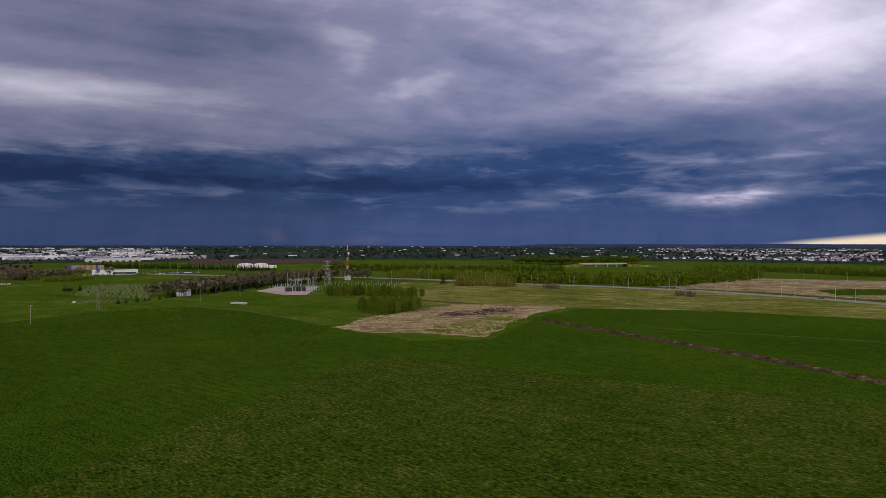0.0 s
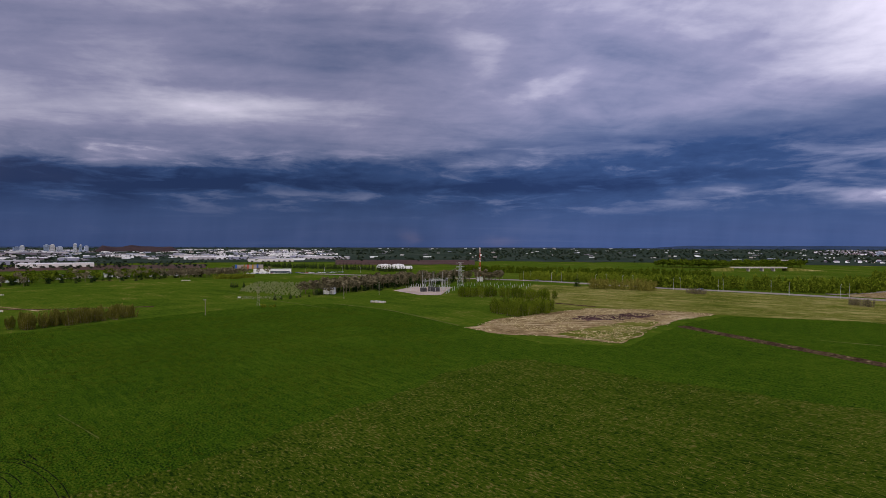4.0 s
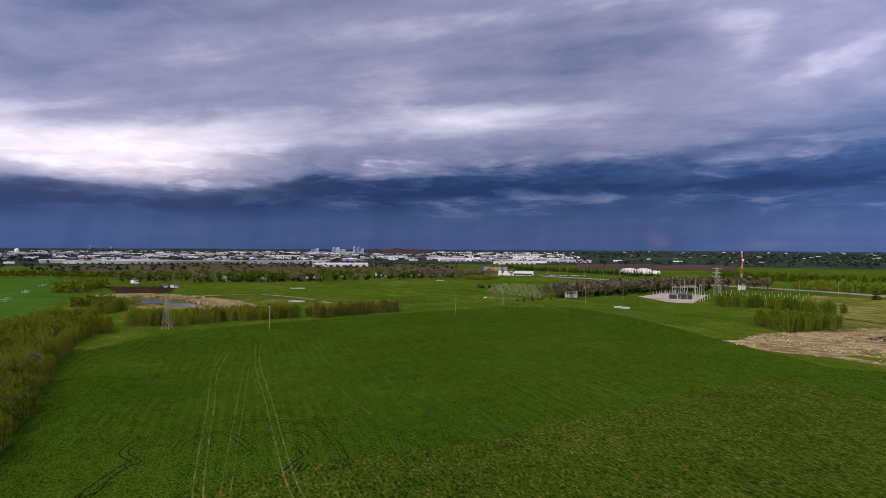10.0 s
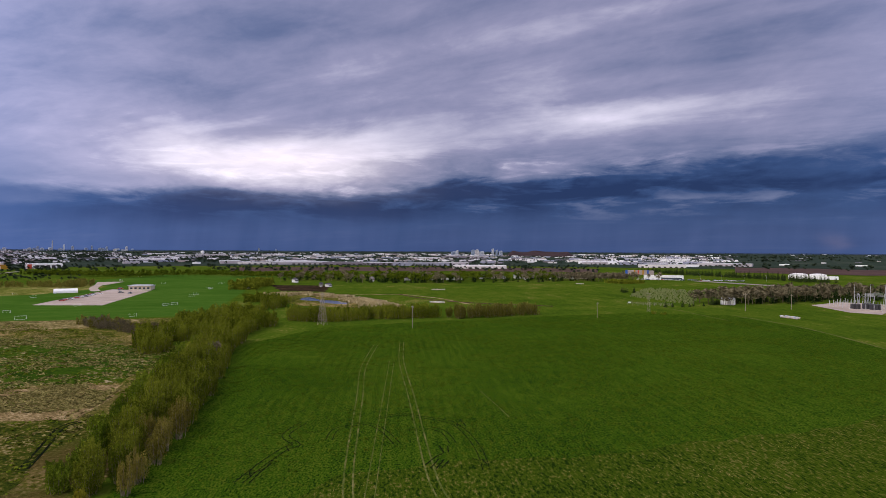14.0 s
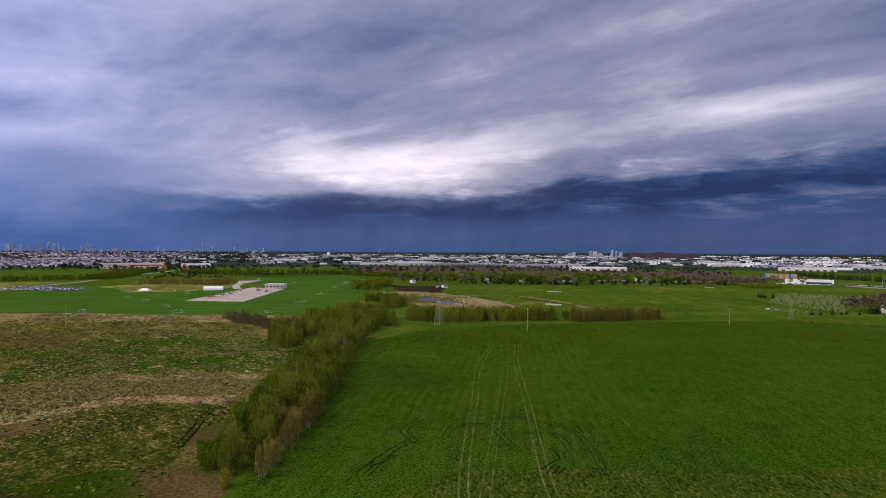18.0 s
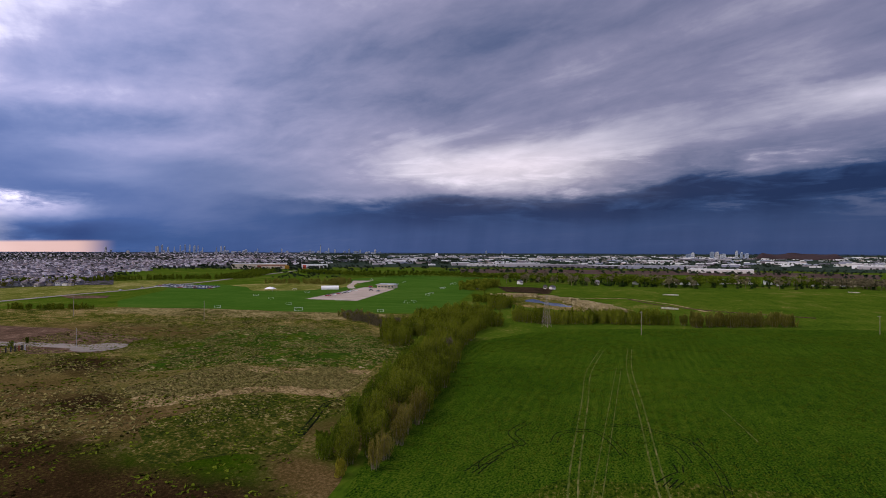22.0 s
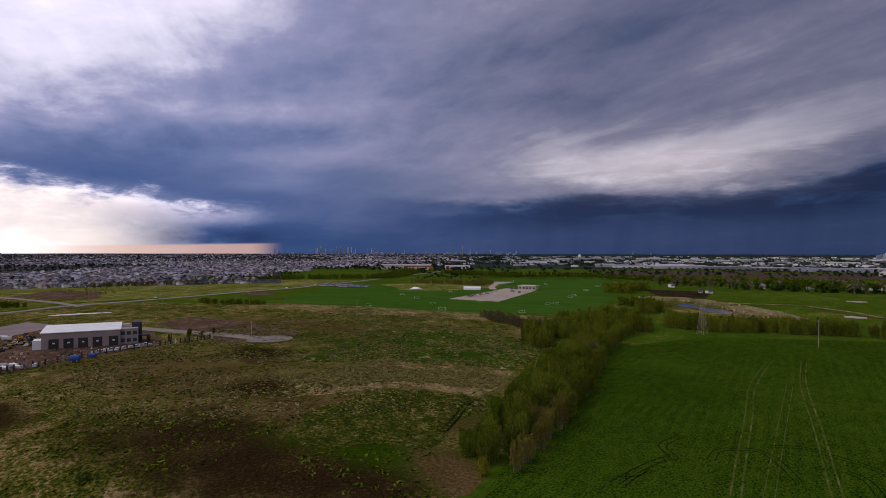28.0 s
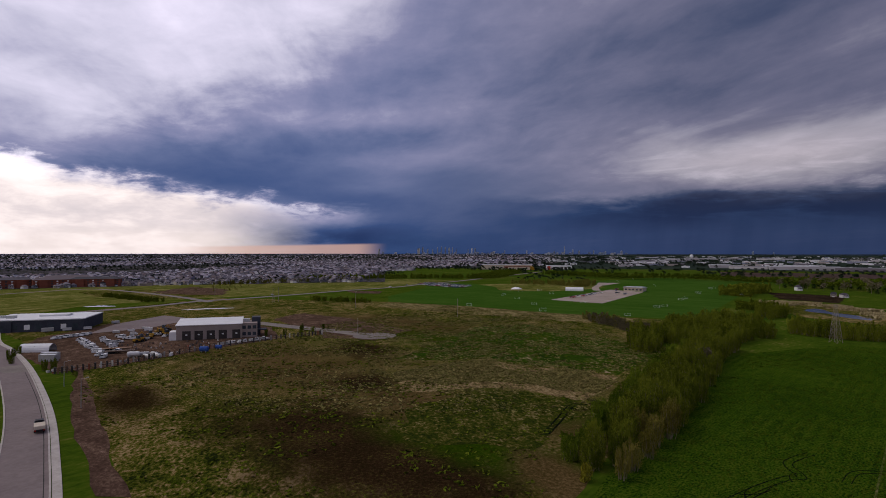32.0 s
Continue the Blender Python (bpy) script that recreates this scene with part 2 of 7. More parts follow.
class Shape:
    """Collects boxes, prisms and tubes into one mesh."""

    def __init__(self):
        self.v, self.f, self.m = [], [], []

    def add(self, verts, faces, m=0):
        k = len(self.v)
        self.v += [tuple(p) for p in verts]
        self.f += [tuple(k + i for i in f) for f in faces]
        self.m += [m] * len(faces)
        return self

    def box(self, x, y, z, w, d, h, turn=0.0, m=0, taper=0.0):
        """Centre of the base, width, depth, height."""
        c, s = math.cos(radians(turn)), math.sin(radians(turn))
        vs = []
        for zz, q in ((z, 1.0), (z + h, 1.0 - taper)):
            for a, b in ((-1, -1), (1, -1), (1, 1), (-1, 1)):
                px, py = a * w / 2 * q, b * d / 2 * q
                vs.append((x + px * c - py * s, y + px * s + py * c, zz))
        return self.add(vs, ((3, 2, 1, 0), (4, 5, 6, 7), (0, 1, 5, 4), (1, 2, 6, 5), (2, 3, 7, 6), (3, 0, 4, 7)), m)

    def tube(self, a, b, r1, r2=None, n=6, m=0):
        a, b = Vector(a), Vector(b)
        r2 = r1 if r2 is None else r2
        q = (b - a).to_track_quat("Z", "Y")
        vs = []
        for p, r in ((a, r1), (b, r2)):
            for i in range(n):
                w = 2 * math.pi * i / n
                vs.append(p + q @ Vector((math.cos(w) * r, math.sin(w) * r, 0)))
        fs = [(i, (i + 1) % n, n + (i + 1) % n, n + i) for i in range(n)]
        fs += [tuple(range(n - 1, -1, -1)), tuple(range(n, 2 * n))]
        return self.add(vs, fs, m)

    def mesh(self, name, mats, smooth=False):
        return mesh_of(name, self.v, self.f, mats, self.m, smooth)


def part(name, shape, mats, parent, label=""):
    """One mesh object under a thing or a part."""
    ob = new(name, shape.mesh(name, mats) if isinstance(shape, Shape) else shape)
    ob.parent = parent
    return tagged(ob, label) if label else ob


def thing(name, x, y, z, turn=0.0, label="", category="", group="", kind=""):
    ob = new(name)
    ob.empty_display_size = 0.5
    ob.matrix_basis = pose(x, y, z, 0, 0, turn)
    return tagged(ob, label, category, group, kind)


def sheet(name, pts, z, mat, label, category="ground", kind="structure", thick=0.0, wavy=0.0, step=6.0):
    """A flat patch of ground with a plan outline; wavy: how ragged its edge is, in metres."""
    out = []
    n = len(pts)
    rnd = random.Random(name)
    for i in range(n):
        a, b = Vector(pts[i]), Vector(pts[(i + 1) % n])
        k = max(1, int((b - a).length / step)) if wavy else 1
        side = Vector((-(b - a).y, (b - a).x)).normalized()
        for j in range(k):
            p = a.lerp(b, j / k)
            w = noise.noise((p.x * 0.05, p.y * 0.05, 3.3)) + 0.7 * noise.noise((p.x * 0.21, p.y * 0.21, 1.3)) + rnd.uniform(-0.3, 0.3)
            out.append(p + side * w * wavy)
    bm = bmesh.new()
    top = [bm.verts.new((p.x, p.y, z)) for p in out]
    bm.faces.new(top)
    bmesh.ops.recalc_face_normals(bm, faces=bm.faces)
    f = bm.faces[:][0]
    if f.normal.z < 0:
        f.normal_flip()
    bmesh.ops.triangulate(bm, faces=bm.faces)
    me = bpy.data.meshes.new(name)
    bm.to_mesh(me)
    bm.free()
    me.materials.append(mat)
    return tagged(new(name, me), label, category, kind=kind)


def ribbon(name, pts, width, z, mat, label, category="road", kind="structure", rise_by=0.0):
    """A road or strip along a centre line, with its sides down to the ground."""
    ps = smooth_line(pts)
    vs, fs = [], []
    for i, p in enumerate(ps):
        d = (ps[min(i + 1, len(ps) - 1)] - ps[max(i - 1, 0)]).normalized()
        s = Vector((-d.y, d.x)) * width / 2
        h = z + land(p.x, p.y) + rise_by
        for q, zz in ((p + s * 1.02, h - 0.5), (p + s, h), (p - s, h), (p - s * 1.02, h - 0.5)):
            vs.append((q.x, q.y, zz))
    for i in range(len(ps) - 1):
        for j in range(3):
            a = i * 4 + j
            fs.append((a + 1, a, a + 4, a + 5))
    me = mesh_of(name, vs, fs, mat)
    return tagged(new(name, me), label, category, kind=kind)


def smooth_line(pts, per=6):
    """Points along a smooth curve through the given ones."""
    ps = [Vector(p) for p in pts]
    if len(ps) < 3:
        return [ps[0].lerp(ps[-1], i / 12) for i in range(13)]
    out = []
    for i in range(len(ps) - 1):
        p0, p1, p2, p3 = ps[max(i - 1, 0)], ps[i], ps[i + 1], ps[min(i + 2, len(ps) - 1)]
        for j in range(per):
            t = j / per
            out.append(0.5 * ((2 * p1) + (p2 - p0) * t + (2 * p0 - 5 * p1 + 4 * p2 - p3) * t * t + (3 * p1 - p0 - 3 * p2 + p3) * t ** 3))
    return out + [ps[-1]]


def bearing(az, r):
    """Plan place at a bearing (degrees to the left of north) and a distance."""
    return -math.sin(radians(az)) * r, math.cos(radians(az)) * r

# ---- ground ----
def turf(name, stops, scales, weights, along=0.0, stretch=1.0, bump=0.0, bump_scale=1.0, rows=0.0, gain=1.0, sheen=0.03):
    """Ground cover: a ramp of colours over three sizes of patches, drawn out along a bearing (degrees from east)."""
    m = bpy.data.materials.new(name)
    m.use_nodes = True
    t = m.node_tree
    b = t.nodes["Principled BSDF"]
    b.inputs["Roughness"].default_value = 1.0
    b.inputs["Specular IOR Level"].default_value = 0.0
    b.inputs["Sheen Weight"].default_value, b.inputs["Sheen Roughness"].default_value = sheen, 0.4
    b.inputs["Sheen Tint"].default_value = (0.42, 0.62, 0.10, 1)
    co = t.nodes.new("ShaderNodeTexCoord")
    sp = t.nodes.new("ShaderNodeSeparateXYZ")
    t.links.new(co.outputs["Object"], sp.inputs[0])
    x, y, z = (Ex(t, o) for o in sp.outputs)
    c, s = math.cos(radians(along)), math.sin(radians(along))
    u, v = x * c + y * s, y * c - x * s
    drawn = vec(t, u / stretch, v, 0.0)
    f = None
    for i, (sc, w) in enumerate(zip(scales, weights)):
        n = noise_at(t, drawn if i else co.outputs["Object"], sc, 5, 0.62, 0.3)
        g = (Ex(t, n.outputs["Fac"]) - 0.5) * w
        f = g if f is None else f + g
    if rows:
        wander = noise_at(t, co.outputs["Object"], 0.03, 3, 0.5).outputs["Fac"]
        clear = Ex(t, noise_at(t, co.outputs["Object"], 0.022, 3, 0.5).outputs["Fac"]).step(0.40, 0.66)
        f = f + ((v * rows + Ex(t, wander) * 8.0).op("SINE")) * (clear * 0.09 + 0.02)
    f = (f + 0.5).clamp()
    r = t.nodes.new("ShaderNodeValToRGB")
    while len(r.color_ramp.elements) < len(stops):
        r.color_ramp.elements.new(0.5)
    for e, (at, col) in zip(r.color_ramp.elements, stops):
        e.position, e.color = at, (col[0] * 0.74 * gain, col[1] * 0.66 * gain, (col[2] + 0.002) * 0.70 * gain, 1)
    t.links.new(f.socket, r.inputs[0])
    t.links.new(r.outputs[0], b.inputs["Base Color"])
    if bump:
        n = noise_at(t, drawn, bump_scale, 6, 0.7)
        bn = t.nodes.new("ShaderNodeBump")
        bn.inputs["Strength"].default_value, bn.inputs["Distance"].default_value = 1.0, bump
        t.links.new(n.outputs["Fac"], bn.inputs["Height"])
        t.links.new(bn.outputs[0], b.inputs["Normal"])
    return m


ROW = -34.0
GRASS = turf("pasture_grass", ((0.0, (0.026, 0.060, 0.003)), (0.45, (0.046, 0.092, 0.004)), (0.75, (0.070, 0.110, 0.008)), (1.0, (0.15, 0.15, 0.035))), (0.012, 0.08, 0.6), (1.5, 1.5, 1.8), ROW, 2.0, 0.12, 1.0, gain=1.24)
FIELD = turf("crop_field", ((0.0, (0.008, 0.026, 0.001)), (0.4, (0.030, 0.080, 0.002)), (0.7, (0.044, 0.100, 0.003)), (1.0, (0.080, 0.118, 0.008))), (0.015, 0.3, 2.4), (0.8, 1.1, 4.4), ROW, 1.7, 0.25, 1.8, 2.1, gain=1.06)
STUBBLE = turf("stubble_field", ((0.0, (0.010, 0.028, 0.001)), (0.42, (0.040, 0.080, 0.003)), (0.66, (0.054, 0.094, 0.004)), (0.86, (0.076, 0.106, 0.009)), (1.0, (0.150, 0.150, 0.036))), (0.02, 0.35, 1.7), (0.9, 1.3, 3.8), ROW, 2.2, 0.25, 1.2, gain=0.95)
MEADOW = turf("rough_meadow", ((0.0, (0.0156, 0.025, 0.0036)), (0.30, (0.055, 0.078, 0.006)), (0.5, (0.098, 0.118, 0.0115)), (0.66, (0.165, 0.148, 0.032)), (0.84, (0.266, 0.206, 0.078)), (1.0, (0.389, 0.312, 0.144))), (0.022, 0.16, 1.3), (1.5, 1.9, 3.0), 20.0, 1.6, 0.4, 1.2, gain=1.0)


def stain(mat, at, size, turn, stops, soft=0.55):
    """Another cover in a ragged oval patch of the same ground (soil, dry grass, wet grass)."""
    t = mat.node_tree
    b = t.nodes["Principled BSDF"]
    old = b.inputs["Base Color"].links[0].from_socket
    co = t.nodes.new("ShaderNodeTexCoord")
    sp = t.nodes.new("ShaderNodeSeparateXYZ")
    t.links.new(co.outputs["Object"], sp.inputs[0])
    x, y, z = (Ex(t, o) for o in sp.outputs)
    c, s = math.cos(radians(turn)), math.sin(radians(turn))
    px, py = x - at[0], y - at[1]
    u, v = (px * c + py * s) / size[0], (py * c - px * s) / size[1]
    broad = Ex(t, noise_at(t, co.outputs["Object"], 0.05, 5, 0.65).outputs["Fac"]) - 0.5
    fine = Ex(t, noise_at(t, co.outputs["Object"], 0.35, 5, 0.7).outputs["Fac"]) - 0.5
    d = (u * u + v * v).op("SQRT") + broad * 1.5 + fine * 1.1
    r = t.nodes.new("ShaderNodeValToRGB")
    while len(r.color_ramp.elements) < len(stops):
        r.color_ramp.elements.new(0.5)
    for e, (p, col) in zip(r.color_ramp.elements, stops):
        e.position, e.color = p, (col[0] * 0.74, col[1] * 0.66, col[2] * 0.62, 1)
    g = Ex(t, noise_at(t, co.outputs["Object"], 1.2, 6, 0.75).outputs["Fac"])
    t.links.new(((g - 0.5) * 2.4 + 0.5 + broad).clamp().socket, r.inputs[0])
    t.links.new(mixed(t, old, r.outputs[0], d.step(1.0 + soft, 1.0 - soft)), b.inputs["Base Color"])


MUD_STOPS = ((0.0, (0.010, 0.006, 0.003)), (0.5, (0.034, 0.0190, 0.010)), (0.7, (0.062, 0.038, 0.018)), (0.82, (0.070, 0.080, 0.012)), (1.0, (0.13, 0.135, 0.03)))
DRY_STOPS = ((0.0, (0.055, 0.057, 0.012)), (0.4, (0.125, 0.114, 0.032)), (0.7, (0.215, 0.188, 0.07)), (1.0, (0.32, 0.296, 0.13)))
LUSH_STOPS = ((0.0, (0.016, 0.042, 0.002)), (0.5, (0.030, 0.072, 0.002)), (0.78, (0.055, 0.088, 0.006)), (0.92, (0.15, 0.145, 0.045)), (1.0, (0.30, 0.27, 0.12)))
stain(MEADOW, (-262, 0), (78, 34), 62, LUSH_STOPS)
stain(MEADOW, (-196, -8), (62, 17), 68, DRY_STOPS)
stain(MEADOW, (-230, -70), (45, 16), 60, DRY_STOPS)
stain(MEADOW, (-150, 2), (26, 14), 40, LUSH_STOPS)
BROWN_STOPS = ((0.0, (0.045, 0.036, 0.010)), (0.4, (0.098, 0.072, 0.026)), (0.7, (0.165, 0.118, 0.052)), (1.0, (0.25, 0.20, 0.10)))
stain(MEADOW, (-200, -90), (60, 26), 50, BROWN_STOPS, 0.8)
stain(MEADOW, (-150, -20), (40, 16), 60, BROWN_STOPS, 0.8)
stain(MEADOW, (-330, -70), (60, 20), 55, BROWN_STOPS, 0.8)
stain(MEADOW, (-236, -66), (22, 12), 50, MUD_STOPS)
stain(MEADOW, (-134, -48), (20, 11), 35, MUD_STOPS)
stain(MEADOW, (-112, -24), (20, 10), 60, MUD_STOPS)
stain(MEADOW, (-116, -37), (15, 6), 50, MUD_STOPS)
stain(MEADOW, (-110, -17), (12, 5), 60, MUD_STOPS)
stain(MEADOW, (-178, -52), (14, 9), 20, MUD_STOPS)
stain(MEADOW, (-121, -41), (40, 15), 61, MUD_STOPS, 0.85)
stain(MEADOW, (-100, -24), (28, 12), 62, MUD_STOPS, 0.85)
stain(MEADOW, (-148, -112), (22, 9), 40, MUD_STOPS, 0.7)
stain(MEADOW, (-210, 62), (55, 4.5), 25, MUD_STOPS)
stain(MEADOW, (-118, -4), (30, 8), 62, LUSH_STOPS, 0.8)
stain(MEADOW, (-108, 6), (15, 6), 25, BROWN_STOPS)
stain(MEADOW, (-420, -20), (90, 22), 63, DRY_STOPS)
DRYGRASS = turf("dry_grass", ((0.0, (0.055, 0.056, 0.014)), (0.4, (0.125, 0.112, 0.035)), (0.7, (0.215, 0.185, 0.075)), (1.0, (0.32, 0.291, 0.14))), (0.03, 0.2, 0.8), (1.2, 1.8, 2.4), 20.0, 2.0, 0.4, 0.9, gain=1.35)
LUSH = turf("lush_meadow", ((0.0, (0.016, 0.042, 0.003)), (0.5, (0.030, 0.072, 0.003)), (0.78, (0.060, 0.090, 0.008)), (0.9, (0.17, 0.16, 0.06)), (1.0, (0.30, 0.27, 0.14))), (0.03, 0.14, 0.6), (1.0, 2.1, 2.2), 15.0, 2.5, 0.3, 0.9, gain=1.2)
STRAW = turf("flattened_straw", ((0.0, (0.075, 0.062, 0.020)), (0.4, (0.150, 0.118, 0.045)), (0.7, (0.235, 0.185, 0.080)), (1.0, (0.33, 0.28, 0.14))), (0.05, 0.3, 1.4), (1.0, 2.0, 3.0), 15.0, 2.2, 0.3, 1.2, gain=1.3)
WETGRASS = turf("wet_dark_grass", ((0.0, (0.018, 0.030, 0.004)), (0.4, (0.040, 0.062, 0.005)), (0.62, (0.075, 0.085, 0.010)), (0.85, (0.15, 0.13, 0.035)), (1.0, (0.26, 0.24, 0.10))), (0.05, 0.3, 1.2), (1.2, 1.9, 2.6), 15.0, 1.4, 0.3, 1.2)
REED = turf("dry_reed", ((0.0, (0.1, 0.0741, 0.028)), (0.4, (0.24, 0.188, 0.085)), (0.7, (0.38, 0.319, 0.16)), (1.0, (0.52, 0.479, 0.28))), (0.04, 0.2, 0.9), (1.3, 2.1, 2.4), 15.0, 3.5, 0.5, 0.8, gain=1.05)
MUD = turf("dark_mud", ((0.0, (0.012, 0.007, 0.006)), (0.5, (0.032, 0.018, 0.013)), (0.8, (0.065, 0.042, 0.025)), (1.0, (0.10, 0.085, 0.035))), (0.06, 0.3, 1.0), (1.2, 1.7, 1.7), 15.0, 1.6, 0.3, 0.9)
MARSH = turf("purple_marsh", ((0.0, (0.022, 0.010, 0.016)), (0.5, (0.060, 0.030, 0.036)), (0.75, (0.16, 0.10, 0.085)), (1.0, (0.34, 0.26, 0.17))), (0.06, 0.25, 0.8), (1.0, 1.8, 1.6), 10.0, 3.0, 0.3, 0.8)
SCRUB = turf("scrub_grass", ((0.0, (0.04, 0.0586, 0.006)), (0.4, (0.085, 0.107, 0.014)), (0.7, (0.155, 0.159, 0.04)), (1.0, (0.27, 0.268, 0.1))), (0.015, 0.10, 0.5), (1.2, 1.6, 1.6), 160.0, 2.5, 0.4, 0.7, gain=1.5)
LAWN = turf("sports_lawn", ((0.0, (0.024, 0.072, 0.005)), (0.5, (0.036, 0.098, 0.008)), (1.0, (0.062, 0.125, 0.016))), (0.012, 0.08, 0.5), (1.3, 1.2, 1.2), 60.0, 3.0, gain=1.35)
DIRT = turf("brown_earth", ((0.0, (0.034, 0.020, 0.013)), (0.5, (0.080, 0.052, 0.034)), (0.8, (0.135, 0.095, 0.062)), (1.0, (0.26, 0.19, 0.15))), (0.05, 0.3, 1.4), (1.0, 1.4, 1.6), 40.0, 1.5, 0.15, 1.2, gain=1.5)
DITCH = turf("ditch_earth", ((0.0, (0.022, 0.014, 0.008)), (0.5, (0.070, 0.050, 0.026)), (0.8, (0.14, 0.12, 0.055)), (1.0, (0.26, 0.22, 0.12))), (0.2, 0.7, 2.0), (1.2, 1.6, 1.5), -60.0, 2.0, 0.3, 1.5)
PALE = turf("pale_track", ((0.0, (0.040, 0.085, 0.006)), (0.5, (0.090, 0.125, 0.022)), (1.0, (0.20, 0.21, 0.07))), (0.1, 0.6, 2.0), (1.2, 1.7, 1.7), ROW, 3.0)
RUT = turf("wet_rut", ((0.0, (0.003, 0.004, 0.003)), (0.6, (0.010, 0.014, 0.005)), (1.0, (0.035, 0.055, 0.006))), (0.3, 0.9, 2.0), (1.2, 1.6, 1.6))
GRAVEL = material("pale_gravel", ((0.27, 0.215, 0.175), (0.44, 0.365, 0.31)), 0.05, 0.9, contrast=1.3)
ASPHALT = material("road_asphalt", ((0.165, 0.130, 0.125), (0.245, 0.200, 0.188)), 0.06, 0.8, 0.85, contrast=1.2)
WORN = material("worn_lane", ((0.165, 0.140, 0.122), (0.26, 0.225, 0.195)), 0.08, 1.0, 0.8, contrast=1.2)
CONCRETE = material("concrete", ((0.36, 0.32, 0.285), (0.52, 0.475, 0.43)), 0.3, 2.0, contrast=1.2)
# dark far ground, its green shifted to blue to paint in aerial haze
HAZED_LAND = turf("hazed_far_land", ((0.0, (0.013, 0.026, 0.024)), (0.5, (0.028, 0.048, 0.038)), (1.0, (0.075, 0.092, 0.070))), (0.003, 0.012, 0.05), (1.2, 1.4, 1.2))
WATER = material("pond_water", ((0.012, 0.016, 0.022), (0.02, 0.026, 0.032)), 0.2, 1.0, 0.06)
WATER.node_tree.nodes["Principled BSDF"].inputs["Specular IOR Level"].default_value = 0.6

rings = [0, 60, 120, 200, 300, 450, 650, 900, 1100, 1400, 1800, 2300, 2900, 3600, 4300, 4940]
vs, fs = [(0, 0, 0)], []
SEG = 96
for r in rings[1:]:
    for i in range(SEG):
        a = 2 * math.pi * i / SEG
        vs.append((-math.sin(a) * r, math.cos(a) * r, rise(r)))
for i in range(SEG):
    fs.append((0, 1 + i, 1 + (i + 1) % SEG))
for k in range(len(rings) - 2):
    for i in range(SEG):
        a, b = 1 + k * SEG + i, 1 + k * SEG + (i + 1) % SEG
        fs.append((a, a + SEG, b + SEG, b))
tagged(new("ground", mesh_of("ground", vs, fs, GRASS)), "green prairie farmland reaching to the horizon", "ground", kind="structure")
sheet("crop_field", [(-106, 14), (-139, 29), (-183, 50), (-230, 74), (-250, 90), (-266, 118), (-278, 141), (-262, 210), (-246, 262), (-216, 347), (-170, 380), (-118, 350), (-60, 292), (-38, 268), (-15, 249), (-13, 213), (-40, 60), (-70, 0)], 0.02, FIELD, "dark green crop field with faint seed rows", wavy=1.0)
sheet("stubble_field", [(-75, 93), (-66, 112), (-58, 127), (-48, 153), (-41, 184), (-30, 206), (-18, 212), (22, 188), (55, 173), (84, 163), (160, 130), (200, -60), (-60, -60), (-90, 35), (-94, 50)], 0.05, STUBBLE, "green field with pale straw streaks", wavy=3.0)
sheet("north_field", [(-16, 246), (22, 250), (58, 330), (90, 372), (176, 357), (233, 324), (330, 270), (300, 140), (160, 120), (84, 150), (22, 176), (-14, 202)], 0.03, FIELD, "smooth dark green field beyond the stubble", wavy=1.0)
sheet("scrub_meadow", [(-47, 480), (-45, 625), (41, 600), (98, 584), (216, 518), (330, 390), (380, 250), (233, 328), (176, 361), (84, 374), (11, 394), (-25, 349)], 0.04, SCRUB, "olive and straw coloured rough grassland", wavy=3)
sheet("reed_patch", [(-55, 286), (-43, 323), (-25, 349), (7, 393), (46, 396), (86, 381), (57, 343), (35, 298), (19, 254), (-14, 267), (-36, 269)], 0.07, REED, "straw coloured dry reed patch in the field", wavy=3)
sheet("reed_meadow", [(-10, 274), (8, 300), (24, 325), (46, 336), (36, 300), (19, 257)], 0.10, SCRUB, "olive grass corner of the reed patch", wavy=2)
sheet("purple_marsh", [(-6, 330), (6, 352), (34, 374), (58, 372), (40, 348), (20, 328)], 0.13, MARSH, "dark purple-brown marsh among the reeds", wavy=5)
sheet("rough_meadow", [(-98, 8), (-139, 26), (-183, 46), (-230, 68), (-270, 60), (-364, 100), (-396, 24), (-440, -45), (-469, -114), (-484, -278), (-300, -330), (-200, -180), (-80, -60)], 0.03, MEADOW, "rough meadow with brown and straw patches", wavy=2)
sheet("lush_strip", [(-217.7, -50.3), (-254.8, -38.5), (-316.4, -28.8), (-334.5, 2.9), (-299.2, 32.5), (-275.9, 46.5), (-241.3, 53.9), (-218.7, 42.3), (-200.0, 31.7), (-209.8, 18.6), (-212.7, 1.9), (-227.5, -16.2), (-217.9, -30.7)], 0.05, LUSH, "lush dark green strip across the meadow", wavy=2.5)
sheet("straw_strip", [(-192.7, -44.6), (-211.3, -29.8), (-222.7, -15.8), (-209.6, 1.9), (-207.7, 18.4), (-196.3, 32.1), (-173.6, 22.3), (-164.1, 16.2), (-169.2, 8.3), (-176.2, -2.0), (-173.2, -15.8), (-166.2, -28.4), (-166.1, -36.7)], 0.06, STRAW, "flattened straw-coloured grass across the meadow", wavy=2.5)
sheet("wet_grass", [(-154.0, -29.4), (-170.3, -18.9), (-173.3, -1.9), (-165.3, 9.7), (-159.1, 17.3), (-132.5, 6.5), (-119.4, 1.1), (-122.7, -8.7), (-122.7, -18.5), (-130.1, -30.1)], 0.07, WETGRASS, "dark green wet grass in the meadow", wavy=4)
sheet("dry_strip", [(-345, 60), (-375, 70), (-398, 22), (-440, -48), (-462, -110), (-430, -112), (-392, -50), (-360, 10)], 0.06, DRYGRASS, "dry pinkish grass edge beside the sports ground", wavy=4)
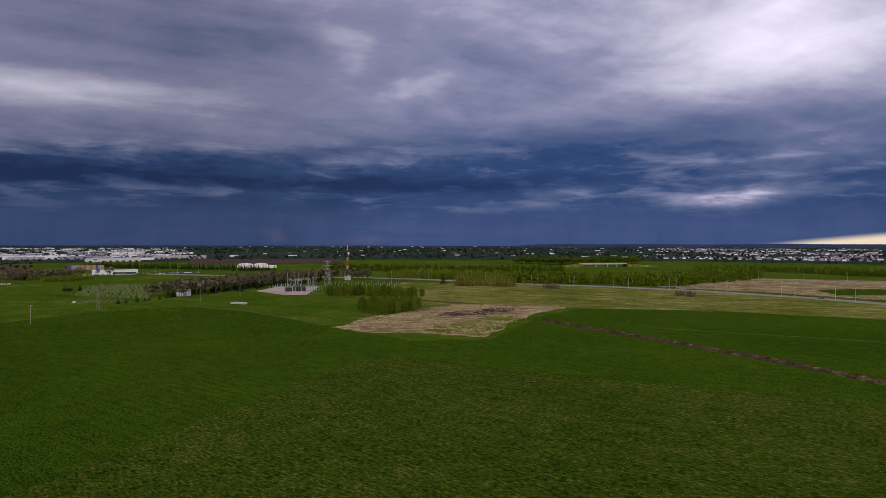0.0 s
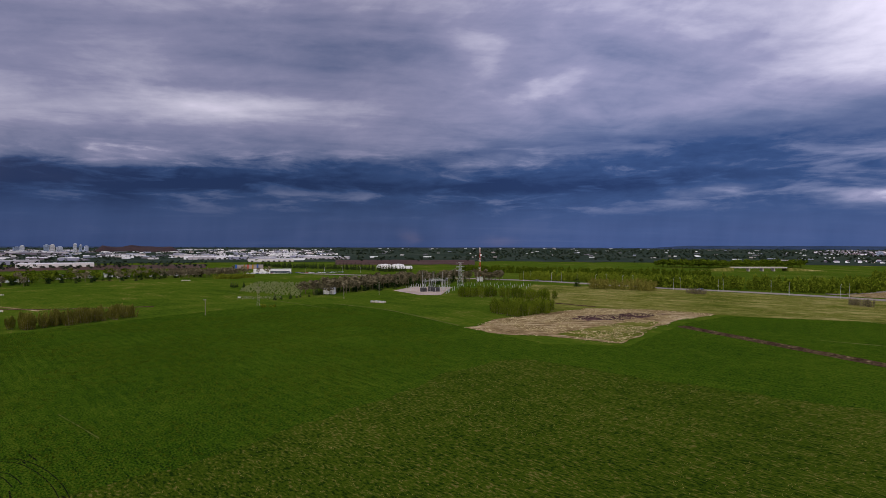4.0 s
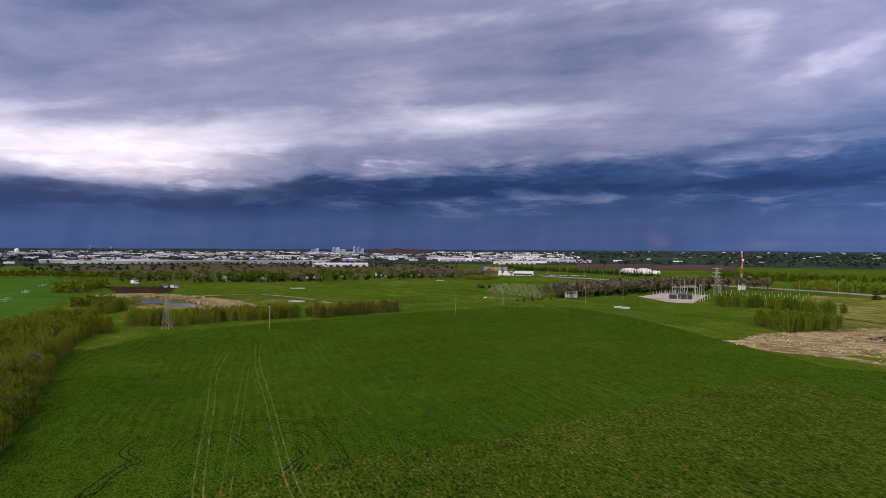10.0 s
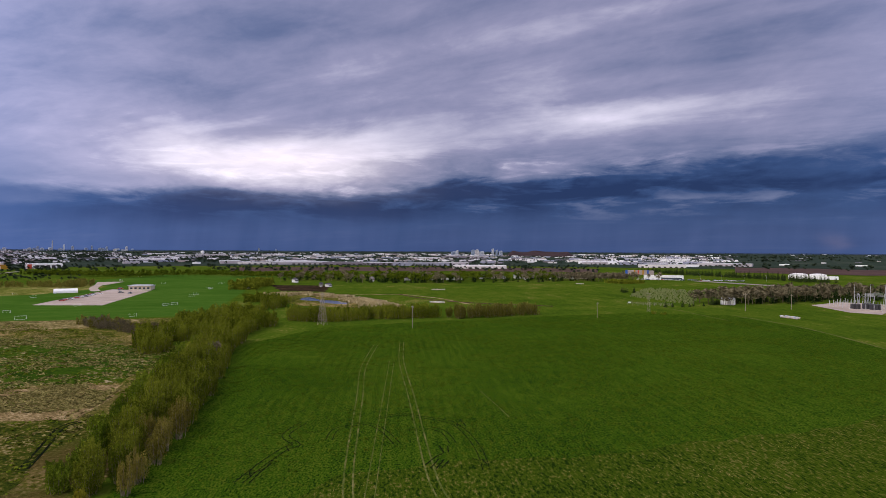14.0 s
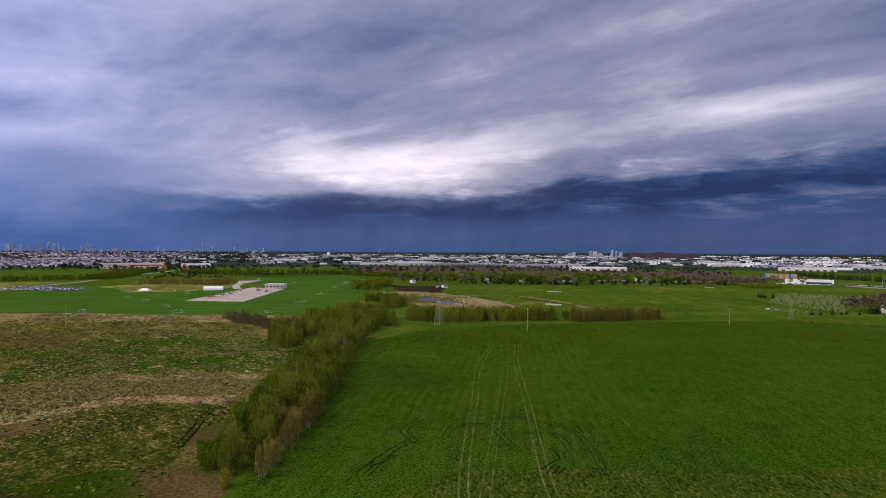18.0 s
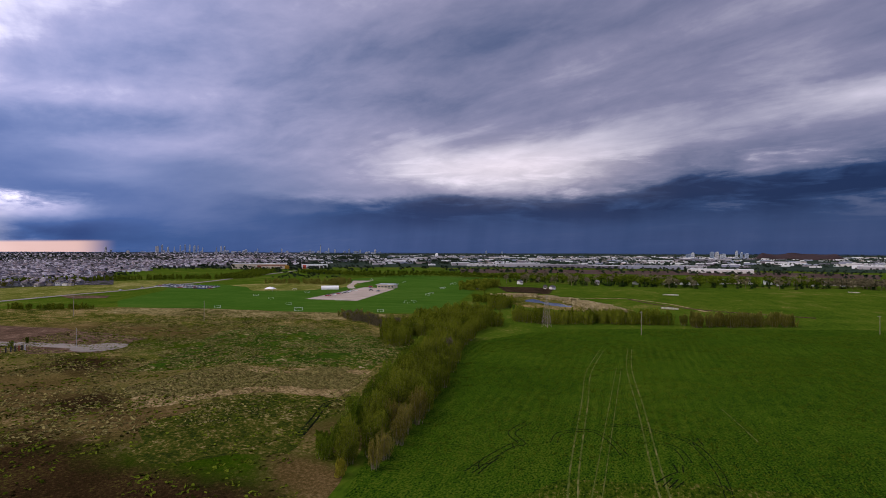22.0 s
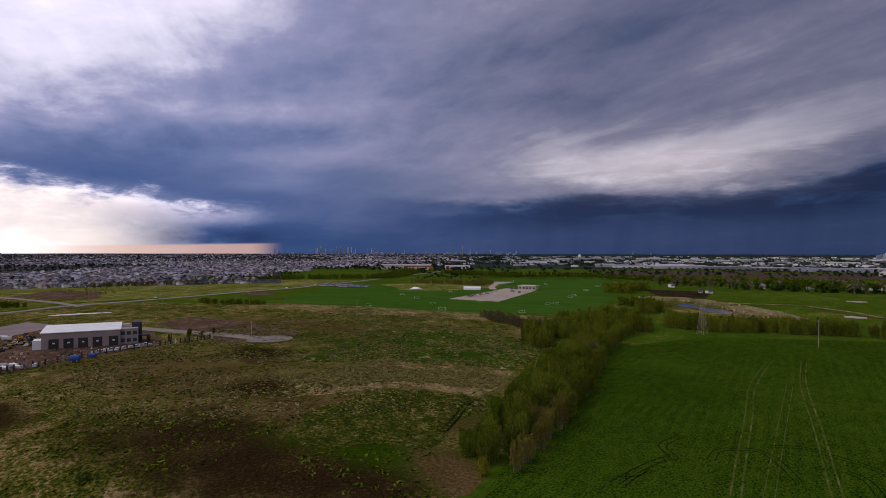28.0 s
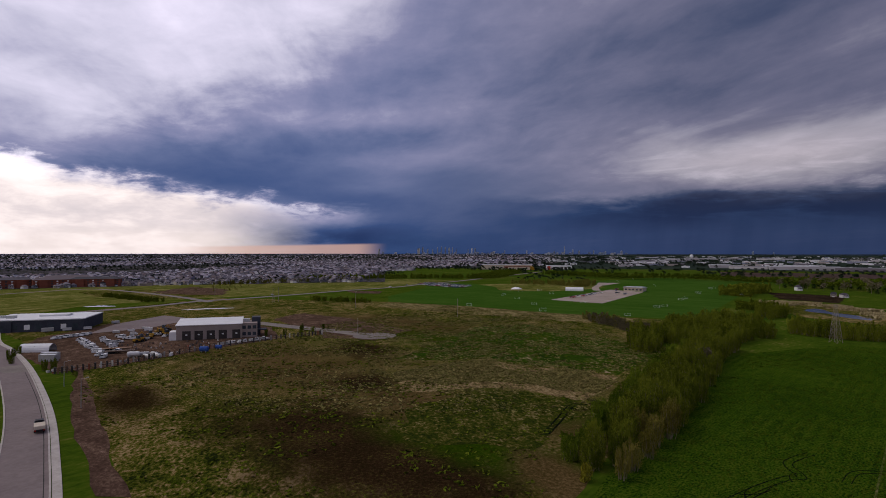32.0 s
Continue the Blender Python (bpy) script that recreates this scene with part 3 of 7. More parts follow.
sheet("sports_lawn", [(-531, -129), (-469, -114), (-440, -45), (-396, 24), (-371, 107), (-718, 271), (-849, 346), (-977, 216), (-830, 80), (-700, -110)], 0.06, LAWN, "bright green mown sports ground", wavy=0.5)
sheet("scrub_strip", [(-640, -60), (-700, -110), (-830, 80), (-700, 100), (-620, 30)], 0.09, SCRUB, "rough grass beside the sports ground", wavy=5)
sheet("oval_lawn", [(-742, -124), (-780, -80), (-690, -34), (-614, -25), (-570, -55), (-632, -114)], 0.12, LAWN, "green oval sports pitch", wavy=1)
sheet("earth_patch", [(-700, -116), (-742, -118), (-720, -70), (-684, -72)], 0.16, DIRT, "reddish bare earth by the oval", wavy=3)
sheet("earth_patch", [(-560, -170), (-600, -196), (-590, -150), (-562, -146)], 0.16, DIRT, "reddish bare earth at the pitch corner", wavy=3)
sheet("far_meadow", [(-488, -285), (-545, -226), (-606, -198), (-672, -160), (-740, -140), (-850, -96), (-880, -180), (-820, -340), (-640, -560), (-520, -640), (-300, -420), (-290, -322), (-400, -340)], 0.05, SCRUB, "olive rough grassland before the suburb", wavy=3)
sheet("yard_driveway", [(-176, -170), (-186, -184), (-180, -190), (-172, -178)], 0.15, WORN, "pale driveway into the depot yard", "pavement")
sheet("earth_patch", [(-545, -385), (-637, -402), (-600, -335), (-517, -290), (-520, -340)], 0.1, DIRT, "brown bare ground before the houses", wavy=6)
sheet("gravel_car_park", [(-509, 23), (-479, 64), (-620, 125), (-660, 97)], 0.14, GRAVEL, "pinkish gravel car park beside the pitches", "car park")
sheet("gravel_car_park", [(-808, 102), (-804, 132), (-742, 102), (-744, 92)], 0.14, GRAVEL, "pale gravel overflow car park", "car park")
sheet("substation_pad", [(-166, 504), (-130, 466), (-112, 468), (-122, 562), (-162, 556)], 0.1, GRAVEL, "pale gravel pad of a substation", "ground")
sheet("pond_bank", [(-520, 200), (-500, 240), (-450, 250), (-380, 245), (-340, 235), (-350, 205), (-400, 180), (-470, 180)], 0.05, MEADOW, "brown reedy bank round the pond", wavy=5)
sheet("pond", [(-437, 200), (-455, 211), (-458, 219), (-440, 213), (-424, 214), (-402, 222), (-390, 222), (-383, 211), (-400, 205), (-420, 207)], 0.11, WATER, "dark blue still pond", "pond", wavy=3)
sheet("garden_plot", [(-548, 228), (-639, 255), (-592, 307), (-509, 258)], 0.05, MUD, "dark dug garden plot behind the pond", wavy=2)
sheet("yard_ground", [(-208, -209), (-176, -162), (-187, -150), (-209, -142), (-233, -133), (-262, -118), (-300, -140), (-330, -200), (-300, -240), (-245, -235)], 0.09, DIRT, "reddish-brown earth yard of a works depot", wavy=1)
sheet("yard_apron", [(-262, -222), (-300, -236), (-345, -236), (-330, -205), (-285, -205)], 0.13, ASPHALT, "grey asphalt apron behind the yard", "pavement")
sheet("graded_earth", [(-300, -60), (-262, -70), (-268, -96), (-300, -120), (-335, -155), (-372, -150), (-348, -110)], 0.07, DIRT, "graded brown earth beside the cul-de-sac", wavy=3)
ribbon("cul_de_sac", [(-318, -158), (-306, -135), (-290, -100), (-276, -76)], 9, 0.16, WORN, "pale cul-de-sac road of a new subdivision")
sheet("turning_circle", [(-276 + 11 * math.cos(a * 0.393), -74 + 11 * math.sin(a * 0.393)) for a in range(16)], 0.18, WORN, "pale round turning place of the cul-de-sac", "road")
sheet("dirt_strip", [(-140.4, -124.1), (-110.0, -95.3), (-87.6, -72.8), (-88.6, -66.4), (-111.0, -89.0), (-137.7, -114.9), (-185.8, -158.8), (-185.4, -161.7)], 0.08, DIRT, "strip of bare reddish earth along the street", wavy=1.2)
ribbon("highway", [(-400, 780), (-94, 706), (-22, 677), (77, 607), (151, 572), (216, 528), (265, 480), (310, 415), (360, 300)], 16, 0.25, WORN, "pale asphalt highway")
sheet("road_bank", [(224, 546), (284, 622), (406, 710), (520, 660), (420, 470), (340, 430), (281, 505)], 0.12, REED, "tan dry grass bank beside the ramp", wavy=3)
sheet("bank_pasture", [(330, 470), (350, 530), (420, 540), (420, 470)], 0.16, FIELD, "green pasture patch on the bank", wavy=3)
ribbon("ramp_road", [(216, 560), (260, 590), (312, 642), (393, 690), (450, 640), (520, 540)], 9, 0.3, WORN, "pale ramp road up the bank")
STREET = [(-40, -42), (-62, -64), (-82, -82), (-97, -96), (-120, -118), (-144, -143), (-179, -182), (-209, -219), (-232, -250), (-290, -310)]
ribbon("street", STREET, 8.2, 0.10, ASPHALT, "curving grey asphalt street")
ribbon("country_road", [(-290, -310), (-330, -316), (-372, -300), (-410, -284), (-446, -276), (-488, -250), (-543, -220), (-603, -191), (-670, -152), (-734, -132), (-842, -88), (-1064, -20), (-1238, 38)], 8, 0.2, WORN, "pale country road")
ribbon("side_road", [(-444, -262), (-482, -309), (-530, -382), (-565, -445), (-579, -490), (-534, -508), (-480, -520)], 7, 0.18, WORN, "pale side road curving before the houses")
ribbon("pond_path", [(-455, 222), (-472, 240), (-452, 275), (-440, 301), (-395, 304), (-376, 302), (-330, 290)], 2.4, 0.13, REED, "pale footpath along the pond bank", "path")
ribbon("car_park_lane", [(-640, 80), (-690, 84), (-750, 97)], 8, 0.15, GRAVEL, "gravel lane between the car parks")
sheet("dark_meadow", [(-470, -300), (-520, -300), (-560, -350), (-580, -440), (-540, -470), (-480, -400)], 0.07, MEADOW, "dark olive rough grass before the houses", wavy=5)


def beside(pts, off):
    """A line at a distance to the left of another."""
    ps = smooth_line(pts, 4)
    out = []
    for i, p in enumerate(ps):
        d = (ps[min(i + 1, len(ps) - 1)] - ps[max(i - 1, 0)]).normalized()
        out.append((p.x - d.y * off, p.y + d.x * off))
    return out


for off in (-4.25, 4.25):
    ribbon("kerb", beside(STREET, off), 0.35, 0.24, CONCRETE, "pale concrete kerb along the street", "kerb")
ribbon("footpath", beside(STREET, -5.3), 1.5, 0.20, CONCRETE, "pale concrete footpath along the street", "pavement")
LINE = material("faded_line_paint", ((0.03, 0.028, 0.026), (0.07, 0.065, 0.06)), 0.3, 2.0)
for off in (-3.3,):
    ribbon("crack_seal", beside(STREET[1:7], off), 0.16, 0.125, LINE, "dark tar seam along the street edge", "tar seam")

# tracks, ruts and the ditch
TRAMS = ([(-78, 44), (-96, 54), (-140, 82), (-175, 104), (-212, 132)], [(-70, 60), (-81, 63), (-130, 93), (-176, 121), (-212, 146)], [(-82, 50), (-130, 84), (-178, 118)])
for k, line in enumerate(TRAMS):
    for off in (-0.85, 0.85):
        ribbon("wheel_track", beside(line, off), 0.36 if k < 2 else 0.2, 0.055, PALE, "pale wheel track through the crop", "track")
for line in [[(-120.0, 75.4), (-119.1, 81.6), (-113.9, 84.7), (-106.5, 87.6), (-98.1, 85.5), (-87.7, 80.2), (-78.8, 74.0)], [(-112.7, 58.3), (-118.4, 63.4), (-117.7, 70.8), (-110.8, 71.2), (-101.5, 68.8)], [(-105.9, 81.2), (-101.3, 81.7), (-94.6, 78.7)]]:
    for off in (-0.7, 0.7):
        ribbon("tyre_rut", beside(line, off), 0.17, 0.06, RUT, "dark wet tyre rut in the crop", "rut")
for line in [[(-88.1, 66.3), (-90.4, 70.8), (-91.1, 73.4)], [(-86.2, 66.2), (-89.1, 70.5)], [(-85.3, 66.8), (-88.2, 71.1)], [(-84.9, 67.8), (-87.2, 71.7)], [(-94.6, 75.1), (-91.1, 73.4)], [(-93.8, 76.6), (-90.7, 74.3)], [(-105.6, 88.5), (-102.6, 87.0)], [(-106.4, 90.9), (-101.8, 88.7)], [(-85.1, 76.1), (-83.2, 76.1)], [(-83.8, 77.3), (-81.2, 76.3)]]:
    ribbon("tyre_rut", line, 0.26, 0.06, RUT, "short dark wheel scar in the crop", "rut")
for line in ([(-132.9, 4.9), (-143.9, 8.5), (-156.7, 12.3), (-160.3, 14.9), (-161.6, 18.0)],):
    for off in (-0.75, 0.75):
        ribbon("tyre_rut", beside(line, off), 0.5, 0.10, RUT, "deep black tyre rut in the meadow", "rut")
WHEELINGS = [(-102, 34.8), (-108.4, 41.9), (-113.6, 48.8), (-114.3, 51.4), (-121.7, 52.2), (-127.9, 59.4)]
for off in (-0.8, 0.8):
    ribbon("tyre_rut", beside(WHEELINGS, off), 0.20, 0.06, RUT, "dark wet wandering tyre rut in the crop", "rut")
for line in ([(-103.0, 37.5), (-106.0, 38.4), (-108.8, 41.0)], [(-100.5, 36.2), (-104.0, 39.4), (-107.0, 42.8)], [(-104.6, 37.0), (-105.6, 41.0), (-109.6, 44.6)], [(-111.6, 48.6), (-114.6, 49.4), (-116.4, 51.6)]):
    ribbon("tyre_rut", line, 0.22, 0.065, RUT, "short dark wheel scar in the crop", "rut")
ribbon("wheel_track", [(-124.6, 114.2), (-112, 108), (-100.5, 102.1)], 0.30, 0.055, PALE, "short pale scratch through the crop", "track")
ribbon("farm_track", [(107, 285), (147, 266), (200, 240)], 1.2, 0.06, PALE, "pale track across the field", "track")
ribbon("farm_track", [(-300, 445), (-230, 395), (-160, 350)], 1.0, 0.06, PALE, "pale grassy track along the field edge", "track")
ribbon("field_bank", [(-170, 380), (-118, 350), (-60, 292)], 1.6, 0.06, PALE, "grassy bank at the field edge", "bank")


def ditch(pts, width, depth, name, label):
    """A ploughed-out ditch: two raised rims and a dark hollow between them."""
    ps = smooth_line(pts, 14)
    prof = ((-1.0, 0.02), (-0.62, 0.45), (-0.3, 0.12), (0.0, 0.06), (0.3, 0.14), (0.62, 0.55), (1.0, 0.02))
    vs, fs = [], []
    for i, p in enumerate(ps):
        d = (ps[min(i + 1, len(ps) - 1)] - ps[max(i - 1, 0)]).normalized()
        s = Vector((-d.y, d.x))
        for k, (a, h) in enumerate(prof):
            j = 0.25 * noise.noise((p.x * 0.4, p.y * 0.4, k * 3.0))
            q = p + s * (a + j * 0.4) * width / 2
            vs.append((q.x, q.y, 0.03 + max(0, (h + j * (h > 0.05))) * depth))
    n = len(prof)
    for i in range(len(ps) - 1):
        for k in range(n - 1):
            a = i * n + k
            fs.append((a + 1, a, a + n, a + n + 1))
    return tagged(new(name, mesh_of(name, vs, fs, DITCH)), label, "ditch", kind="structure")


ditch([(54, 316), (84, 266), (113, 218), (125, 193), (136, 168), (150, 140)], 5.4, 1.3, "ditch", "raw brown earth ditch across the green field")
ditch([(-24, 430), (-8, 418), (14, 404)], 3.0, 0.7, "ditch", "narrow dark ditch in the scrub")
ditch([(-440, 300), (-380, 290), (-330, 300), (-280, 330)], 2.5, 0.7, "ditch", "narrow dark ditch in the pasture")

# ---- plants ----
LEAF_HEDGE = leafy("poplar_leaves", (0.052, 0.074, 0.005), (0.190, 0.212, 0.020))
LEAF_OLIVE = leafy("olive_twigs", (0.085, 0.078, 0.010), (0.25, 0.212, 0.046))
LEAF_FLANK = leafy("hedge_flank_leaves", (0.046, 0.080, 0.005), (0.165, 0.215, 0.018))
LEAF_FRESH = leafy("fresh_leaves", (0.038, 0.064, 0.004), (0.135, 0.172, 0.015))
LEAF_BROWN = leafy("bud_brown_twigs", (0.072, 0.072, 0.010), (0.185, 0.170, 0.035))
LEAF_GREY = leafy("bare_grey_twigs", (0.072, 0.063, 0.034), (0.185, 0.158, 0.098))
LEAF_DARK = leafy("spruce_needles", (0.010, 0.022, 0.006), (0.030, 0.046, 0.012))
LEAF_YELLOW = leafy("yellow_bush_leaves", (0.16, 0.15, 0.012), (0.30, 0.27, 0.03))
LEAF_NURSERY = leafy("nursery_leaves", (0.085, 0.110, 0.030), (0.25, 0.28, 0.12))
BARK = material("grey_brown_bark", ((0.13, 0.10, 0.065), (0.30, 0.25, 0.18)), 1.0, 6.0)


def np_mesh(name, verts, quads, mat):
    """A mesh of quads from arrays."""
    me = bpy.data.meshes.new(name)
    nq = len(quads)
    me.vertices.add(len(verts))
    me.vertices.foreach_set("co", np.ascontiguousarray(verts, dtype=np.float32).ravel())
    me.loops.add(nq * 4)
    me.loops.foreach_set("vertex_index", np.ascontiguousarray(quads, dtype=np.int32).ravel())
    me.polygons.add(nq)
    me.polygons.foreach_set("loop_start", np.arange(0, nq * 4, 4, dtype=np.int32))
    me.materials.append(mat)
    me.update(calc_edges=True)
    return me


def leaves_at(rng, centres, wide, tall, lean=0.5):
    """Upright little leaf sprays, one quad each, turned at random."""
    n = len(centres)
    yaw = rng.uniform(0, 2 * np.pi, n)
    w = wide * rng.uniform(0.6, 1.4, n)
    h = tall * rng.uniform(0.6, 1.4, n)
    across = np.stack([np.cos(yaw) * w, np.sin(yaw) * w, rng.uniform(-0.3, 0.3, n) * w], 1)
    tilt = rng.normal(0, lean, (n, 2))
    up = np.stack([tilt[:, 0] * h, tilt[:, 1] * h, h], 1)
    v = np.stack([centres - across - up * 0.5, centres + across - up * 0.5, centres + across * 0.7 + up * 0.5, centres - across * 0.7 + up * 0.5], 1).reshape(-1, 3)
    return v, np.arange(n * 4).reshape(n, 4)


def clump(seed, height, spread, stems, leaves, wide=0.2, tall=0.6, low=0.3, bushy=0.7):
    """Many upright stems from one root with leaf sprays along them: stem arrays and leaf arrays."""
    rng = np.random.default_rng(seed)
    # the stems rise from one root stool
    sv, sq, cs = [np.array([0.0, 0.0, -0.25]), np.array([0.05, 0.0, -0.25])], [], []
    for i in range(stems):
        a, r = rng.uniform(0, 2 * np.pi), spread * math.sqrt(rng.uniform(0, 1))
        base = np.array([math.cos(a) * r * 0.65, math.sin(a) * r * 0.65, -0.2])
        hh = height * rng.uniform(0.72, 1.0) * (1 - 0.25 * (r / max(spread, 0.01)) ** 2)
        tip = np.array([math.cos(a) * r * 1.15 + rng.normal(0, 0.3), math.sin(a) * r * 1.15 + rng.normal(0, 0.3), hh])
        mid = (base + tip) / 2 + np.array([rng.normal(0, 0.25), rng.normal(0, 0.25), 0])
        rad = 0.009 * height * rng.uniform(0.6, 1.2)
        k = len(sv)
        for c, rr in ((base, rad), (mid, rad * 0.6), (tip, rad * 0.12)):
            for j in range(3):
                w = 2.0944 * j
                sv.append(c + np.array([math.cos(w) * rr, math.sin(w) * rr, 0]))
        for m in (k, k + 3):
            sq += [(m + j, m + (j + 1) % 3, m + 3 + (j + 1) % 3, m + 3 + j) for j in range(3)]
        sq.append((0, 1, k + 1, k))
        n = leaves // stems
        f = low + (1.03 - low) * rng.uniform(0, 1, n) ** 0.85
        p = base + (tip - base) * f[:, None]
        out = bushy * (1.15 - f) ** 0.6 * (0.5 + 0.5 * rng.uniform(0, 1, n))
        th = rng.uniform(0, 2 * np.pi, n)
        cs.append(p + np.stack([np.cos(th) * out, np.sin(th) * out, rng.normal(0, 0.2, n)], 1))
    lv, lq = leaves_at(rng, np.concatenate(cs), wide, tall, 0.28)
    return (np.array(sv), np.array(sq)), (lv, lq)


def round_crown(seed, height, spread, leaves, wide=0.45, tall=0.5):
    """A broad tree: trunk with forking limbs and a loose rounded crown in lobes."""
    rng = np.random.default_rng(seed)
    sv, sq, cs = [], [], []

    def limb(p, q, r1, r2):
        k = len(sv)
        for c, rr in ((p, r1), (q, r2)):
            for j in range(4):
                w = 1.5708 * j
                sv.append(c + np.array([math.cos(w) * rr, math.sin(w) * rr, 0]))
        sq.extend((k + j, k + (j + 1) % 4, k + 4 + (j + 1) % 4, k + 4 + j) for j in range(4))

    fork = np.array([0, 0, height * 0.32])
    limb(np.array([0, 0, -0.2]), fork, height * 0.022, height * 0.016)
    lobes = 9
    for i in range(lobes):
        a = i * 2.4 + rng.uniform(-0.4, 0.4)
        r = spread * rng.uniform(0.2, 0.75)
        tip = np.array([math.cos(a) * r, math.sin(a) * r, height * rng.uniform(0.45, 0.88)])
        limb(fork, tip, height * 0.010, height * 0.003)
        n = leaves // lobes
        d = rng.normal(0, 1, (n, 3))
        d /= np.linalg.norm(d, axis=1)[:, None]
        cs.append(tip + d * (rng.uniform(0.35, 1, n) ** 0.5)[:, None] * np.array([spread * 0.42, spread * 0.42, height * 0.15]))
    lv, lq = leaves_at(rng, np.concatenate(cs), wide, tall, 0.9)
    return (np.array(sv), np.array(sq)), (lv, lq)


def spruce_arrays(seed, height, spread, leaves, wide=0.5):
    """A conifer: straight trunk and drooping whorls that narrow to the tip."""
    rng = np.random.default_rng(seed)
    sv = [(math.cos(1.57 * j) * r, math.sin(1.57 * j) * r, z) for z, r in ((-0.2, height * 0.018), (height * 0.97, 0.03)) for j in range(4)]
    sq = [(j, (j + 1) % 4, 4 + (j + 1) % 4, 4 + j) for j in range(4)]
    n = leaves
    f = 1 - np.sqrt(rng.uniform(0, 1, n))
    f = np.round(f * 11 + rng.uniform(-0.3, 0.3, n)) / 11
    f = np.clip(f, 0, 0.98)
    r = spread * (1 - f) * (0.35 + 0.65 * rng.uniform(0, 1, n) ** 0.5)
    th = rng.uniform(0, 2 * np.pi, n)
    c = np.stack([np.cos(th) * r, np.sin(th) * r, height * (0.07 + 0.93 * f) - r * 0.25], 1)
    out = np.stack([np.cos(th), np.sin(th), np.full(n, -0.45)], 1) * (wide * (1.3 - f))[:, None]
    side = np.stack([-np.sin(th), np.cos(th), np.zeros(n)], 1) * (wide * 0.55 * (1.2 - f))[:, None]
    v = np.stack([c - out * 0.6 - side, c - out * 0.6 + side, c + out + side * 0.4, c + out - side * 0.4], 1).reshape(-1, 3)
    return (np.array(sv), np.array(sq)), (v, np.arange(n * 4).reshape(n, 4))


def tree_thing(name, arrays, leaf, label, category, group):
    """A plant with its stems and its crown as two parts, to be copied."""
    (sv, sq), (lv, lq) = arrays
    root = thing(name, 0, 0, 0, 0, label, category, group)
    part("trunk", np_mesh(name + "_stems", sv, sq, BARK), None, root)
    part("crown", np_mesh(name + "_crown", lv, lq, leaf), None, root)
    return root


class Grove:
    """Kinds of a plant, put out one by one; the first of each kind is used itself."""

    def __init__(self, kinds, seed=1):
        self.kinds, self.used, self.rnd = kinds, set(), random.Random(seed)

    def put(self, x, y, size=1.0, which=None):
        k = self.rnd.randrange(len(self.kinds)) if which is None else which
        m = pose(x, y, land(x, y), 0, 0, self.rnd.uniform(0, 360)) @ Matrix.Diagonal((size, size, size * self.rnd.uniform(0.9, 1.1), 1))
        if k not in self.used:
            self.used.add(k)
            self.kinds[k].matrix_basis = m
            return self.kinds[k]
        ob = copy_thing(self.kinds[k], Matrix.Identity(4))
        ob.matrix_basis = m
        return ob


def along(pts, width, spacing, seed, jitter=0.45):
    """Places in a strip behind a line: spaced about so far apart."""
    rnd = random.Random(seed)
    ps = smooth_line(pts, 4)
    out, carry = [], 0.0
    for a, b in zip(ps, ps[1:]):
        d = b - a
        n = Vector((-d.y, d.x)).normalized()
        if n.dot(a) < 0:
            n = -n
        carry += d.length
        while carry > spacing:
            carry -= spacing
            p = b - d.normalized() * carry
            rows = max(1, int(width / spacing + 0.5))
            for k in range(rows):
                q = p + n * (k + 0.5) * width / rows
                out.append((q.x + rnd.uniform(-jitter, jitter) * spacing, q.y + rnd.uniform(-jitter, jitter) * spacing))
    return out


def wood(name, pts, width, height, spacing, kind, label, seed=1, spare=0.12):
    """A belt of trees that nobody could count: one mesh of many crowns and stems."""
    rng = np.random.default_rng(seed)
    kinds, leaf = FAR_KINDS[kind]
    vs, qs, k = [], [], 0
    for x, y in along(pts, width, spacing, seed):
        if rng.uniform() < spare:
            continue
        (sv, sq), (lv, lq) = kinds[rng.integers(len(kinds))]
        s = height / 10 * rng.uniform(0.7, 1.12)
        a = rng.uniform(0, 6.28)
        rot = np.array([[math.cos(a), -math.sin(a), 0], [math.sin(a), math.cos(a), 0], [0, 0, 1]])
        for v, q in ((sv, sq), (lv, lq)):
            vs.append(v @ rot.T * s + np.array([x, y, land(x, y)]))
            qs.append(q + k)
            k += len(v)
    return tagged(new(name, np_mesh(name, np.concatenate(vs), np.concatenate(qs), leaf)), label, "woodland", kind="stuff")


FAR_KINDS = {
    "aspen": ([clump(50 + i, 10, 2.2, 5, 120, 0.55, 0.95, 0.1, 1.4) for i in range(5)], LEAF_FRESH),
    "willow": ([clump(60 + i, 10, 3.6, 6, 170, 0.6, 0.85, 0.06, 1.8) for i in range(5)], LEAF_HEDGE),
    "brown": ([clump(70 + i, 10, 3.4, 6, 90, 0.35, 1.2, 0.15, 1.4) for i in range(4)], LEAF_BROWN),
    "grey": ([round_crown(80 + i, 10, 4.5, 110, 0.5, 0.7) for i in range(4)], LEAF_GREY),
    "green": ([round_crown(90 + i, 10, 4.8, 120, 0.7, 0.8) for i in range(4)], LEAF_FRESH),
    "spruce": ([spruce_arrays(95 + i, 10, 2.2, 70, 0.9) for i in range(3)], LEAF_DARK),
}

